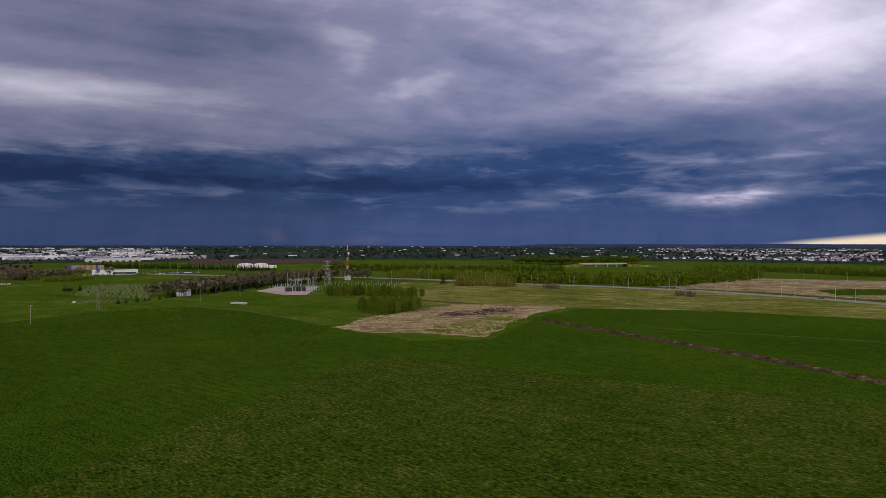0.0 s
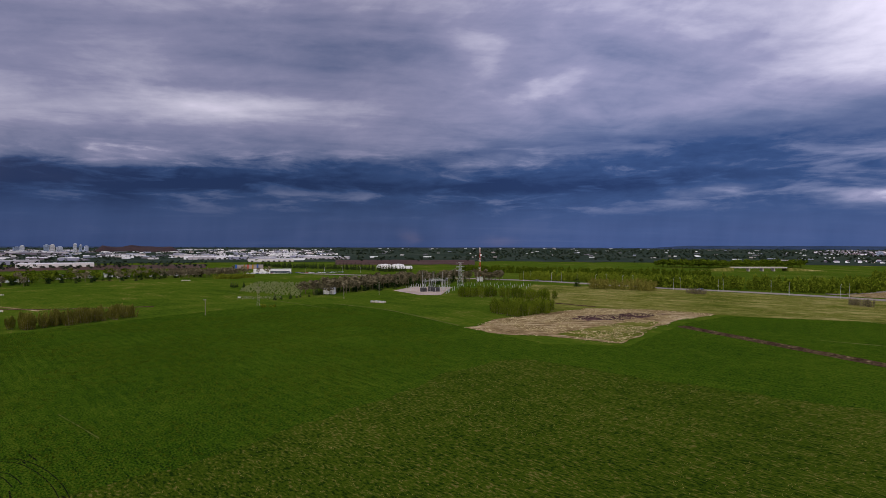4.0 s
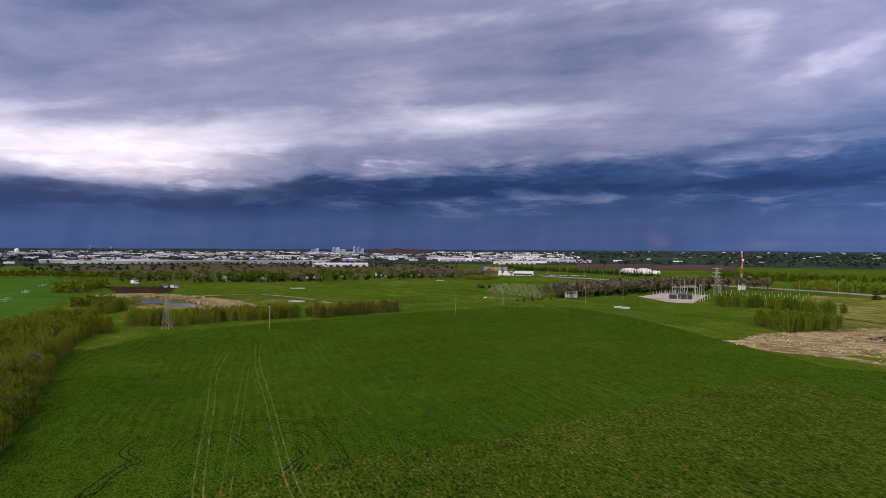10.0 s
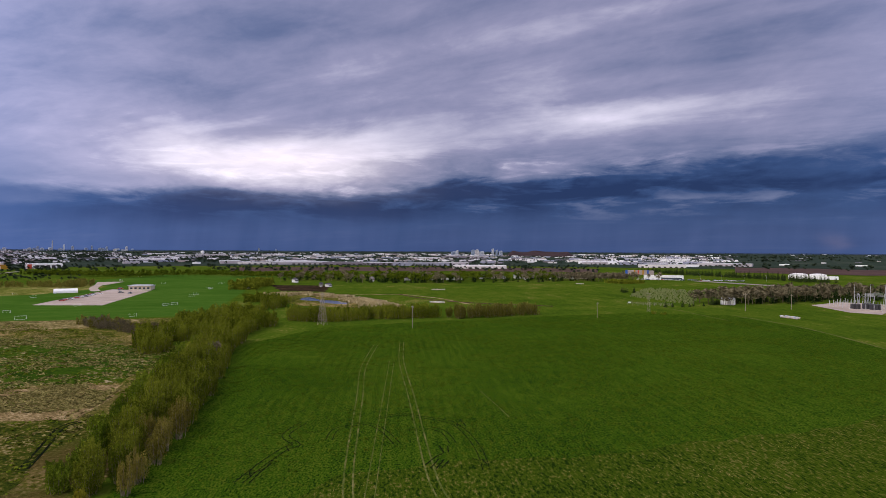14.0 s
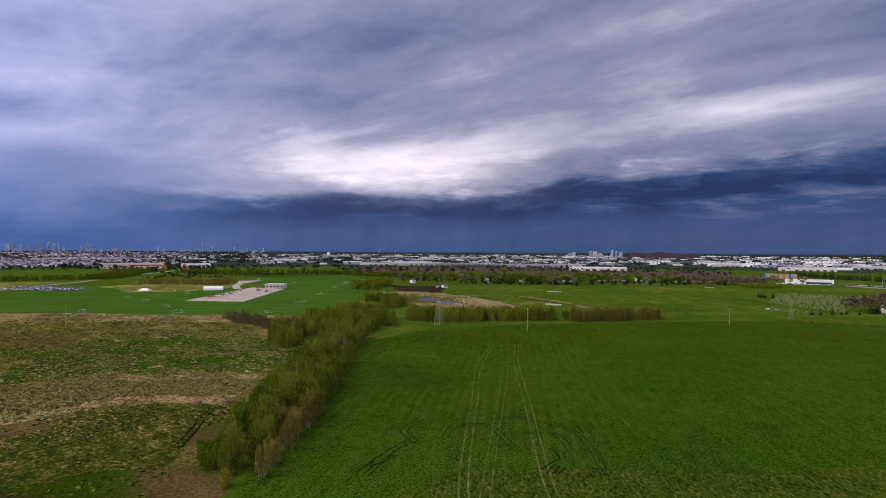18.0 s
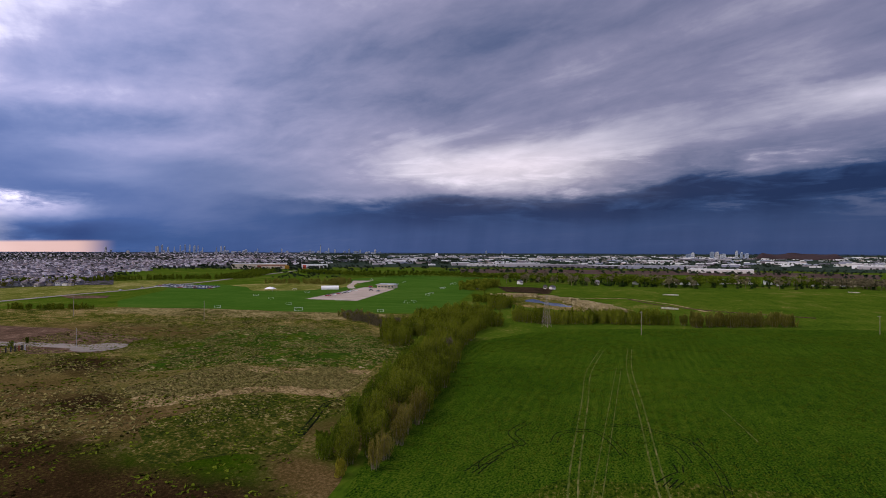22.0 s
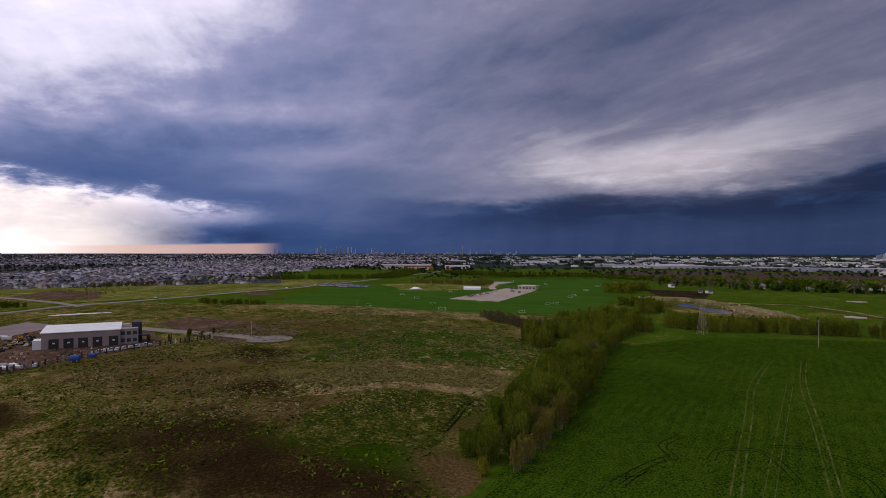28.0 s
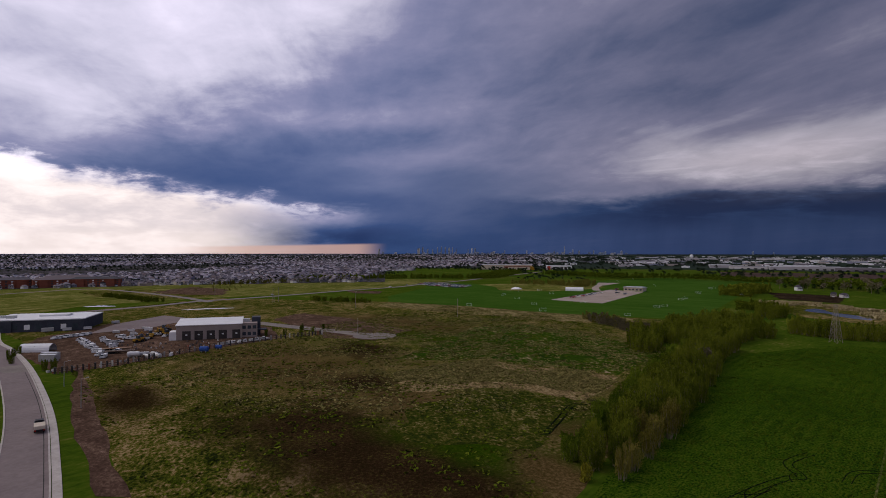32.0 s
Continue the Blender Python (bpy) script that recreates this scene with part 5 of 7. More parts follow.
heap = Heap()
rr = random.Random(9)
for r1, r2, cell, lane, plot in ((905, 1500, 160, 37, 11.5), (1500, 2200, 190, 46, 14), (2200, 3100, 300, 80, 24), (3100, 4850, 500, 150, 42)):
    for x, y, turn in quarters(r1, r2, 102 if r1 < 1500 else 89, 140, cell, lane, plot, int(r1)):
        if noise.noise((x * 0.0016, y * 0.0016, 5.0)) > 0.36:
            continue
        big = 1 + r1 / 7000
        heap.block(x, y, land(x, y), rr.uniform(5, 7.5) * big, rr.uniform(5, 8), rr.uniform(3.0, 5.0), turn, rr.uniform(1.4, 2.6) if rr.random() < 0.85 else 0)
for x, y, turn in house_rows(1700, 3800, 90, 22, -38, -20, 4411):
    if noise.noise((x * 0.003, y * 0.003, 2.0)) < -0.06:
        heap.block(x, y, land(x, y), rr.uniform(7, 12), 8, rr.uniform(3.5, 5.0), turn, 2.2)
heap.done("far_houses", [HOUSE_WALL, HOUSE_ROOF], "far suburb of grey-roofed houses", "houses")

# far crowns: dark blobs of leaves between the roofs and at the horizon, haze in their colour
rng = np.random.default_rng(12)
vs, qs, k = [], [], 0
LOW = [round_crown(200 + i, 10, 4.6, 27, 1.5, 1.5) for i in range(4)]


def crowns(az1, az2, r1, r2, n, height):
    global k
    for i in range(n):
        a = rng.uniform(az1, az2)
        r = math.sqrt(rng.uniform(r1 * r1, r2 * r2))
        x, y = bearing(a, r)
        if noise.noise((x * 0.0025, y * 0.0025, 9.0)) < -0.22:
            continue
        (sv, sq), (lv, lq) = LOW[rng.integers(4)]
        s = height / 10 * rng.uniform(0.7, 1.3)
        vs.append(lv * s * np.array([1.0, 1.0, 1.0]) + np.array([x, y, land(x, y)]))
        qs.append(lq + k)
        k += len(lv)


crowns(84, 140, 860, 1500, 1500, 4.8)
crowns(84, 140, 1500, 2500, 3400, 5.5)
crowns(82, 140, 2300, 4850, 5200, 7.5)
crowns(36, 74, 1080, 1480, 420, 6.5)
crowns(24, 84, 1450, 3800, 4200, 6.5)
crowns(24, 84, 3800, 4880, 1400, 7)
crowns(-45, 24, 1400, 3400, 1800, 10)
crowns(-45, 24, 3400, 4850, 1600, 7)
crowns(72, 98, 1150, 2600, 700, 9)
tagged(new("far_trees", np_mesh("far_trees", np.concatenate(vs), np.concatenate(qs), HAZED_TREE)), "dark distant trees between roofs and fields, tinted for haze", "woodland", kind="stuff")


def warehouse(w, d, h, doors):
    """A long flat-roofed hall with parapet, dock doors and roof units."""
    root = thing("warehouse", 0, 0, 0, 0, "long pale flat-roofed warehouse with dark dock doors", "warehouse", "warehouses")
    wall = part("wall", Shape().box(0, 0, -1, w, d, h + 1).box(-w * 0.3, -d / 2 - 2, -1, w * 0.18, 5, h * 0.7), SHED_WALL_ONE, root)
    s = Shape().box(0, 0, h - 0.2, w - 1.2, d - 1.2, 0.5)
    part("roof", s, SHED_ROOF_ONE, root)
    for i in range(doors):
        part("dock_door", Shape().box(-w / 2 + w * (i + 0.7) / (doors + 0.4), -d / 2 - 0.1, 0, w / doors * 0.42, 0.3, h * 0.45), DOOR_DARK, wall)
    for i in range(3):
        part("roof_unit", Shape().box(w * (-0.3 + 0.28 * i), d * 0.1, h + 0.3, 5, 4, 2), STEEL, root)
    return root


halls = [warehouse(120, 60, 7.0, 8), warehouse(80, 50, 6.5, 5), warehouse(50, 40, 6, 3), warehouse(160, 70, 7.5, 10)]
hfresh = set(range(4))
for az, r, kind, size in ((47.6, 1290, 0, 1.0), (53.5, 1480, 3, 0.9), (57.8, 1500, 1, 1.0), (61.0, 1530, 0, 1.0), (65.5, 1560, 3, 1.0), (69.8, 1580, 1, 1.0), (79.5, 1850, 0, 0.9), (50.3, 1560, 1, 1), (35.5, 1750, 3, 1.0), (30.2, 1500, 0, 0.9), (24.8, 1700, 3, 0.9)):
    x, y = bearing(az, r)
    put_model(halls, hfresh, kind, pose(x, y, land(x, y), 0, 0, az + rnd.uniform(-8, 8)) @ Matrix.Diagonal((size, size, 1, 1)))
for i in range(80):
    az = rnd.uniform(26, 82)
    r = 1600 + 1500 * rnd.random() ** 1.3
    x, y = bearing(az, r)
    s = rnd.uniform(0.6, 1.1)
    put_model(halls, hfresh, rnd.choice((0, 1, 1, 2, 2)), pose(x, y, land(x, y), 0, 0, az + rnd.choice((0, 0, 90, 180)) + rnd.uniform(-10, 10)) @ Matrix.Diagonal((s, s, rnd.uniform(0.8, 1.2), 1)))
heap = Heap()
for i in range(900):
    az = rr.uniform(24, 84) if i < 680 else rr.uniform(84, 99)
    r = 1750 + 2000 * rr.random() ** 0.9
    x, y = bearing(az, r)
    heap.block(x, y, land(x, y), rr.uniform(10, 44), rr.uniform(10, 26), rr.uniform(3.0, 6.0), az + rr.uniform(-12, 12))
for i in range(150):
    az, r = rr.uniform(-36, 22), rr.uniform(1800, 4700)
    x, y = bearing(az, r)
    heap.block(x, y, land(x, y), rr.uniform(8, 26), rr.uniform(8, 16), rr.uniform(2.5, 4.5), az + rr.uniform(-12, 12))
heap.done("far_halls", [SHED_WALL, SHED_ROOF], "far industrial halls and stores with pale walls", "buildings")


def tower(w, d, h, bands):
    """A tall block with window bands floor by floor, a plant room and a parapet."""
    root = thing("tower_block", 0, 0, 0, 0, "distant tower block with window bands", "tower block", "town towers")
    part("wall", Shape().box(0, 0, -2, w, d, h + 2), TOWER_WALL, root)
    s = Shape()
    for i in range(bands):
        z = h * (i + 0.35) / bands
        s.box(0, 0, z, w + 0.3, d * 0.86, h / bands * 0.42).box(0, 0, z, w * 0.86, d + 0.3, h / bands * 0.42)
    part("windows_band", s, WINDOW, root)
    part("plant_room", Shape().box(w * 0.1, 0, h, w * 0.5, d * 0.5, h * 0.05 + 1.5), TOWER_WALL, root)
    return root


blocks = [tower(20, 20, 60, 12), tower(26, 18, 42, 9), tower(16, 16, 75, 14), tower(34, 18, 28, 6)]
bfresh = set(range(4))
for az, r, k, s in ((100.6, 4600, 1, 1.2), (100.2, 4600, 0, 1.0), (99.7, 4650, 1, 0.9), (99.2, 4600, 0, 0.75), (98.7, 4600, 0, 0.95), (98.3, 4700, 2, 0.85), (97.9, 4600, 0, 1.0), (97.5, 4650, 1, 1.1), (97.2, 4600, 2, 0.9), (96.8, 4600, 0, 0.7), (95.6, 4600, 0, 0.75), (95.2, 4650, 0, 0.9), (94.9, 4600, 1, 1.0), (93.0, 4650, 3, 1.0), (91.9, 4600, 0, 0.6), (89.7, 4650, 1, 0.7), (87.0, 4650, 3, 1.0), (86.0, 4600, 2, 1.05), (85.2, 4600, 1, 0.8), (84.6, 4650, 3, 1.1), (83.2, 4600, 1, 0.7), (82.1, 4600, 3, 1.0), (80.6, 4600, 3, 1.1), (69.4, 4600, 3, 0.9), (67.8, 4600, 3, 0.7), (104.6, 4600, 1, 0.9), (104.2, 4650, 3, 0.9),
                    (50.3, 3200, 3, 1.1), (49.9, 3200, 1, 0.8), (48.3, 3100, 1, 0.95), (47.9, 3100, 1, 0.95), (47.4, 3150, 3, 1.2), (46.3, 3000, 0, 0.95), (45.9, 3000, 0, 0.8), (45.5, 3050, 1, 0.8), (-24.5, 2600, 3, 0.9)):
    x, y = bearing(az, r)
    put_model(blocks, bfresh, k, pose(x, y, land(x, y), 0, 0, az + rnd.uniform(-25, 25)) @ Matrix.Diagonal((s * (1 if r < 4000 else 0.62), s * (1 if r < 4000 else 0.62), s * (0.66 if r < 4000 else 1.0), 1)))
for i in range(45):
    az = rnd.uniform(80, 104)
    x, y = bearing(az, rnd.uniform(4300, 4800))
    put_model(blocks, bfresh, 3, pose(x, y, land(x, y), 0, 0, az + rnd.uniform(-20, 20)) @ Matrix.Diagonal((0.9, 0.8, rnd.uniform(0.4, 0.8), 1)))


def heap_of_earth(name, az1, az2, r, top, mat, label, category):
    """A long low hill across the sight line."""
    vs, fs = [], []
    n, m = 40, 8
    for i in range(n + 1):
        u = i / n
        hgt = top * min(1, 3.2 * math.sin(math.pi * u) + (0.5 if top < 12 else 0)) * (0.85 + 0.3 * noise.noise((u * 6, 0.3, r)))
        for j in range(m + 1):
            f = j / m
            x, y = bearing(az1 + (az2 - az1) * u, r - 150 + 300 * f)
            vs.append((x, y, land(x, y) - 2 + (hgt + 2) * math.sin(math.pi * f) ** 0.8))
    for i in range(n):
        for j in range(m):
            a = i * (m + 1) + j
            fs.append((a, a + 1, a + m + 2, a + m + 1))
    return tagged(new(name, mesh_of(name, vs, fs, mat, smooth=True)), label, category)


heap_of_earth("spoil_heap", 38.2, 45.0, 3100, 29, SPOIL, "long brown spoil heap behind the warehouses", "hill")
# ridges in navy, which paints distance haze over the woods
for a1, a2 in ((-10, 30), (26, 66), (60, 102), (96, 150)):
    tagged(heap_of_earth("ridge", a1, a2, 4760, 9, HAZED_RIDGE, "dark line of wooded country at the horizon, coloured blue for haze", "hill"), kind="structure")
tagged(heap_of_earth("ridge", -48, -6, 4700, 30, HAZED_RIDGE, "low wooded ridge at the horizon, coloured blue for haze", "hill"), kind="structure")

# ---- things in the fields ----
PAINT = palette("car_paint", ((0.78, 0.78, 0.78), (0.62, 0.63, 0.64), (0.10, 0.10, 0.11), (0.30, 0.31, 0.33), (0.05, 0.09, 0.22), (0.35, 0.04, 0.03), (0.74, 0.73, 0.70)), 0.3, False)
FLEET = palette("fleet_white_paint", ((0.66, 0.66, 0.65), (0.56, 0.56, 0.55), (0.70, 0.70, 0.69), (0.40, 0.40, 0.40)), 0.35, False)
RUBBER = material("tyre_rubber", ((0.015, 0.015, 0.015), (0.03, 0.03, 0.03)), 1.0, 6.0, 0.9)
BLACK = material("black_paint", ((0.012, 0.012, 0.014), (0.03, 0.03, 0.032)), 0.6, 5.0, 0.4)
CREAM = material("cream_panel", ((0.52, 0.44, 0.34), (0.66, 0.58, 0.47)), 0.8, 5.0, 0.6)
LAMP_RED = material("red_lens", ((0.40, 0.02, 0.015), (0.5, 0.04, 0.03)), 1.0, 5.0, 0.3)
TAUPE = material("taupe_cladding", ((0.27, 0.225, 0.205), (0.36, 0.305, 0.28)), 0.3, 3.0, 0.7)
NAVY = material("dark_slate_cladding", ((0.035, 0.04, 0.055), (0.07, 0.075, 0.095)), 0.3, 3.0, 0.6)
ROOFWHITE = material("white_roof_membrane", ((0.66, 0.66, 0.66), (0.80, 0.80, 0.80)), 0.15, 1.5, 0.7)
ORANGE = material("machine_yellow", ((0.26, 0.14, 0.015), (0.42, 0.24, 0.03)), 0.6, 4.0, 0.6)
BLUE = material("blue_plastic", ((0.03, 0.07, 0.26), (0.06, 0.13, 0.40)), 0.6, 4.0, 0.5)
BRICK = material("red_brick", ((0.17, 0.055, 0.035), (0.26, 0.09, 0.06)), 0.3, 3.0, 0.9)
CLUTTER = palette("yard_clutter", ((0.10, 0.06, 0.04), (0.30, 0.28, 0.26), (0.04, 0.04, 0.04), (0.22, 0.12, 0.06), (0.60, 0.58, 0.54), (0.06, 0.05, 0.05), (0.14, 0.10, 0.08), (0.26, 0.07, 0.03)), 0.8, False)
TRANSFORMER = material("transformer_grey", ((0.05, 0.05, 0.055), (0.10, 0.10, 0.11)), 0.5, 3.0, 0.5)
COLOURS = {"blue": BLUE, "orange": ORANGE, "red": RED}


def wheels(root, xs, half, r, width=0.24):
    for x in xs:
        for s in (-1, 1):
            part("wheel", Shape().tube((x, s * (half - width), r), (x, s * half, r), r, n=10), RUBBER, root)


def car(paint=PAINT, label="parked car with dark windows on gravel", group="parked cars", pickup=False):
    """A car along its x axis: lower body, glazed cabin, bonnet line, wheels, lamps."""
    root = thing("pickup_truck" if pickup else "car", 0, 0, 0, 0, label, "pickup truck" if pickup else "car", group)
    L, W = (5.6, 1.95) if pickup else (4.5, 1.8)
    s = Shape().box(0, 0, 0.35, L, W, 0.55, taper=0.03)
    s.box(L * 0.28, 0, 0.85, L * 0.40, W * 0.95, 0.22, taper=0.08)
    if pickup:
        for y in (-1, 1):
            s.box(-L * 0.27, y * (W / 2 - 0.06), 0.88, L * 0.42, 0.10, 0.42)
        s.box(-L / 2 + 0.06, 0, 0.88, 0.10, W - 0.1, 0.42)
    else:
        s.box(-L * 0.38, 0, 0.85, L * 0.2, W * 0.94, 0.18, taper=0.08)
    body = part("body", s, paint, root)
    cx, cl = (0.35, 1.9) if pickup else (-0.25, 2.4)
    part("window_glass", Shape().box(cx, 0, 0.9, cl, W * 0.92, 0.55, taper=0.18), WINDOW, root)
    part("roof", Shape().box(cx, 0, 1.45, cl * 0.80, W * 0.76, 0.06, taper=0.06), paint, root)
    wheels(root, (-L * 0.31, L * 0.31), W / 2 + 0.02, 0.35)
    for y in (-0.6, 0.6):
        part("headlight", Shape().box(L / 2 - 0.01, y, 0.65, 0.06, 0.35, 0.16), WHITE, body)
    return root


def box_truck(label="white box truck parked in the yard"):
    root = thing("box_truck", 0, 0, 0, 0, label, "truck", "yard trucks")
    part("chassis", Shape().box(0, 0, 0.5, 7.4, 0.9, 0.3), BLACK, root)
    part("cargo_box", Shape().box(-1.1, 0, 0.85, 5.2, 2.35, 2.3), FLEET, root)
    cab = part("cab", Shape().box(2.55, 0, 0.55, 1.9, 2.1, 1.0).box(2.4, 0, 1.55, 1.5, 2.0, 0.85, taper=0.12), FLEET, root)
    part("windscreen", Shape().box(3.1, 0, 1.6, 0.12, 1.7, 0.6), WINDOW, cab)
    wheels(root, (-2.4, 2.5), 1.15, 0.45)
    return root


def trailer(label="white cargo trailer on the yard"):
    root = thing("cargo_trailer", 0, 0, 0, 0, label, "trailer", "yard trailers")
    part("cargo_box", Shape().box(0, 0, 0.8, 7.0, 2.4, 2.4), FLEET, root)
    part("rear_door", Shape().box(-3.52, 0, 0.9, 0.06, 2.2, 2.2), WHITE, root)
    part("drawbar", Shape().box(4.1, 0, 0.7, 1.6, 0.2, 0.15), BLACK, root)
    wheels(root, (-1.0, -0.1), 1.2, 0.4)
    return root


def flatbed(label="long dark flatbed trailer in the yard"):
    root = thing("flatbed_trailer", 0, 0, 0, 0, label, "trailer", "yard trailers")
    part("deck", Shape().box(0, 0, 0.95, 12, 2.5, 0.25).box(5.6, 0, 1.2, 0.15, 2.4, 1.0), CLUTTER, root)
    part("beam", Shape().box(0, 0, 0.65, 11, 0.8, 0.3), BLACK, root)
    wheels(root, (-4.6, -3.5, -2.4), 1.2, 0.48)
    return root


def tank(label, paint, group="yard tanks", length=5.0, radius=1.25):
    root = thing("storage_tank", 0, 0, 0, 0, label, "tank", group)
    s = Shape().tube((-length / 2, 0, radius + 0.35), (length / 2, 0, radius + 0.35), radius, n=16)
    s.tube((-length / 2 - 0.35, 0, radius + 0.35), (-length / 2, 0, radius + 0.35), radius * 0.6, radius, n=16)
    s.tube((length / 2, 0, radius + 0.35), (length / 2 + 0.35, 0, radius + 0.35), radius, radius * 0.6, n=16)
    part("shell", s, paint, root)
    for x in (-length * 0.3, length * 0.3):
        part("saddle", Shape().box(x, 0, 0, 0.4, radius * 1.6, 0.75), STEEL, root)
    part("hatch", Shape().tube((0, 0, radius * 2 + 0.3), (0, 0, radius * 2 + 0.6), 0.35, n=10), STEEL, root)
    return root


def container(paint, label):
    root = thing("shipping_container", 0, 0, 0, 0, label, "container", "yard containers")
    s = Shape().box(0, 0, 0.1, 6.0, 2.4, 2.5)
    for i in range(14):
        for y in (-1, 1):
            s.box(-2.8 + i * 0.43, y * 1.21, 0.25, 0.2, 0.06, 2.2)
    part("shell", s, paint, root)
    for y in (-0.58, 0.58):
        part("door", Shape().box(3.02, y, 0.2, 0.06, 1.1, 2.3), paint, root)
    return root


def digger(label="yellow excavator parked in the yard"):
    root = thing("excavator", 0, 0, 0, 0, label, "excavator", "yard machines")
    for y in (-1.0, 1.0):
        part("track", Shape().box(0, y, 0, 3.6, 0.55, 0.8, taper=0.1), BLACK, root)
    part("house", Shape().box(-0.4, 0, 0.9, 2.8, 2.2, 0.9), ORANGE, root)
    part("cab", Shape().box(0.6, 0.6, 1.2, 1.2, 1.0, 1.5, taper=0.1), WINDOW, root)
    part("boom", Shape().tube((0.8, -0.2, 1.5), (3.0, -0.2, 3.8), 0.28, 0.22), ORANGE, root)
    part("arm", Shape().tube((3.0, -0.2, 3.8), (4.6, -0.2, 1.8), 0.2, 0.16), ORANGE, root)
    part("bucket", Shape().box(4.6, -0.2, 0.9, 0.8, 1.0, 0.9, taper=0.3), BLACK, root)
    return root


def loader(label="yellow wheel loader parked in the yard"):
    root = thing("wheel_loader", 0, 0, 0, 0, label, "loader", "yard machines")
    part("body", Shape().box(-1.0, 0, 0.8, 2.6, 1.8, 1.0, taper=0.08).box(1.2, 0, 0.8, 1.4, 1.2, 0.7), ORANGE, root)
    part("cab", Shape().box(-0.1, 0, 1.8, 1.3, 1.4, 1.3, taper=0.12), WINDOW, root)
    part("bucket", Shape().box(3.3, 0, 0.1, 0.9, 2.4, 0.9, taper=0.3), BLACK, root)
    part("lift_arm", Shape().tube((0.8, 0.5, 1.5), (3.0, 0.5, 0.5), 0.15).tube((0.8, -0.5, 1.5), (3.0, -0.5, 0.5), 0.15), ORANGE, root)
    wheels(root, (-1.4, 1.4), 1.25, 0.7, 0.5)
    return root


def pallet(label="stack of goods on a pallet"):
    root = thing("pallet_stack", 0, 0, 0, 0, label, "pallet", "yard goods")
    part("pallet", Shape().box(0, 0, 0, 1.3, 1.1, 0.15), WOODPOLE, root)
    part("load", Shape().box(0, 0, 0.15, 1.2, 1.0, 0.7, taper=0.05).box(0.1, 0, 0.85, 0.8, 0.8, 0.5, taper=0.1), CLUTTER, root)
    return root


class Fleet:
    """Things of one make: the first is used itself, the rest are copies."""

    def __init__(self, *models):
        self.models, self.fresh = list(models), set(range(len(models)))

    def put(self, x, y, turn, k=0, size=1.0, z=0.0):
        return put_model(self.models, self.fresh, k, pose(x, y, land(x, y) + z, 0, 0, turn) @ Matrix.Scale(size, 4))


rnd = random.Random(21)
FRONT = 116.0


def yard(u, v):
    """Plan place in the yard: u metres along the front of the hall, v metres before it."""
    c, s = math.cos(radians(FRONT)), math.sin(radians(FRONT))
    return -254.3 + u * c + v * s, -150.2 + u * s - v * c


# the depot hall
hall = thing("depot_hall", -262.4, -154.2, 0.0, FRONT, "taupe depot hall with white roof and five dark bay doors", "building")
HW, HD, HH = 29.4, 18.0, 6.9
s = Shape().add([(-HW / 2, -HD / 2, 0), (HW / 2, -HD / 2, 0), (HW / 2, HD / 2, 0), (-HW / 2, HD / 2, 0), (-HW / 2, -HD / 2, HH), (HW / 2, -HD / 2, HH), (HW / 2, HD / 2, HH + 1.3), (-HW / 2, HD / 2, HH + 1.3)],
                ((0, 1, 5, 4), (1, 2, 6, 5), (2, 3, 7, 6), (3, 0, 4, 7), (4, 5, 6, 7)))
hall_wall = part("wall", s, TAUPE, hall)
part("roof", Shape().add([(-HW / 2 - 0.4, -HD / 2 - 0.4, HH + 0.02), (HW / 2 + 0.4, -HD / 2 - 0.4, HH + 0.02), (HW / 2 + 0.4, HD / 2 + 0.4, HH + 1.36), (-HW / 2 - 0.4, HD / 2 + 0.4, HH + 1.36),
                          (-HW / 2 - 0.4, -HD / 2 - 0.4, HH + 0.3), (HW / 2 + 0.4, -HD / 2 - 0.4, HH + 0.3), (HW / 2 + 0.4, HD / 2 + 0.4, HH + 1.64), (-HW / 2 - 0.4, HD / 2 + 0.4, HH + 1.64)],
                         ((0, 1, 5, 4), (1, 2, 6, 5), (2, 3, 7, 6), (3, 0, 4, 7), (4, 5, 6, 7), (3, 2, 1, 0))), ROOFWHITE, hall)
for i in range(5):
    x = -10.2 + i * 5.4 + (0.8 if i == 4 else 0)
    d = part("bay_door", Shape().box(x, -HD / 2 - 0.06, 0, 3.7, 0.1, 4.3), DOOR_DARK, hall_wall)
    part("door_window", Shape().box(x, -HD / 2 - 0.13, 2.2, 0.9, 0.05, 0.6), WHITE, hall_wall)
part("lean_to", Shape().box(-HW / 2 - 1.6, -HD / 2 + 4, 0, 3.2, 7, 4.0), WHITE, hall)
office = thing("depot_office", -262.4 + 18.6 * math.cos(radians(FRONT)) + 1, -154.2 + 18.6 * math.sin(radians(FRONT)), 0, FRONT, "two-storey taupe office with dark tower beside the depot hall", "building")
office_wall = part("wall", Shape().box(0, 0, 0, 7.6, 13, 7.0), TAUPE, office)
part("tower", Shape().box(3.2, 2.5, 0, 4.2, 7, 9.2), NAVY, office)
part("canopy", Shape().box(5.6, -3.2, 3.2, 5.2, 5.0, 0.5).box(7.6, -5.2, 0, 0.4, 0.4, 3.2).box(4.0, -5.2, 0, 0.4, 0.4, 3.2), NAVY, office)
part("roof_unit", Shape().box(-1.2, 1, 7.0, 3, 3, 1.4), STEEL, office)
for z in (1.0, 4.2):
    for x in (-2.4, 0.0, 2.4):
        part("window", Shape().box(x, -6.55, z, 1.6, 0.12, 1.6), WINDOW, office_wall)

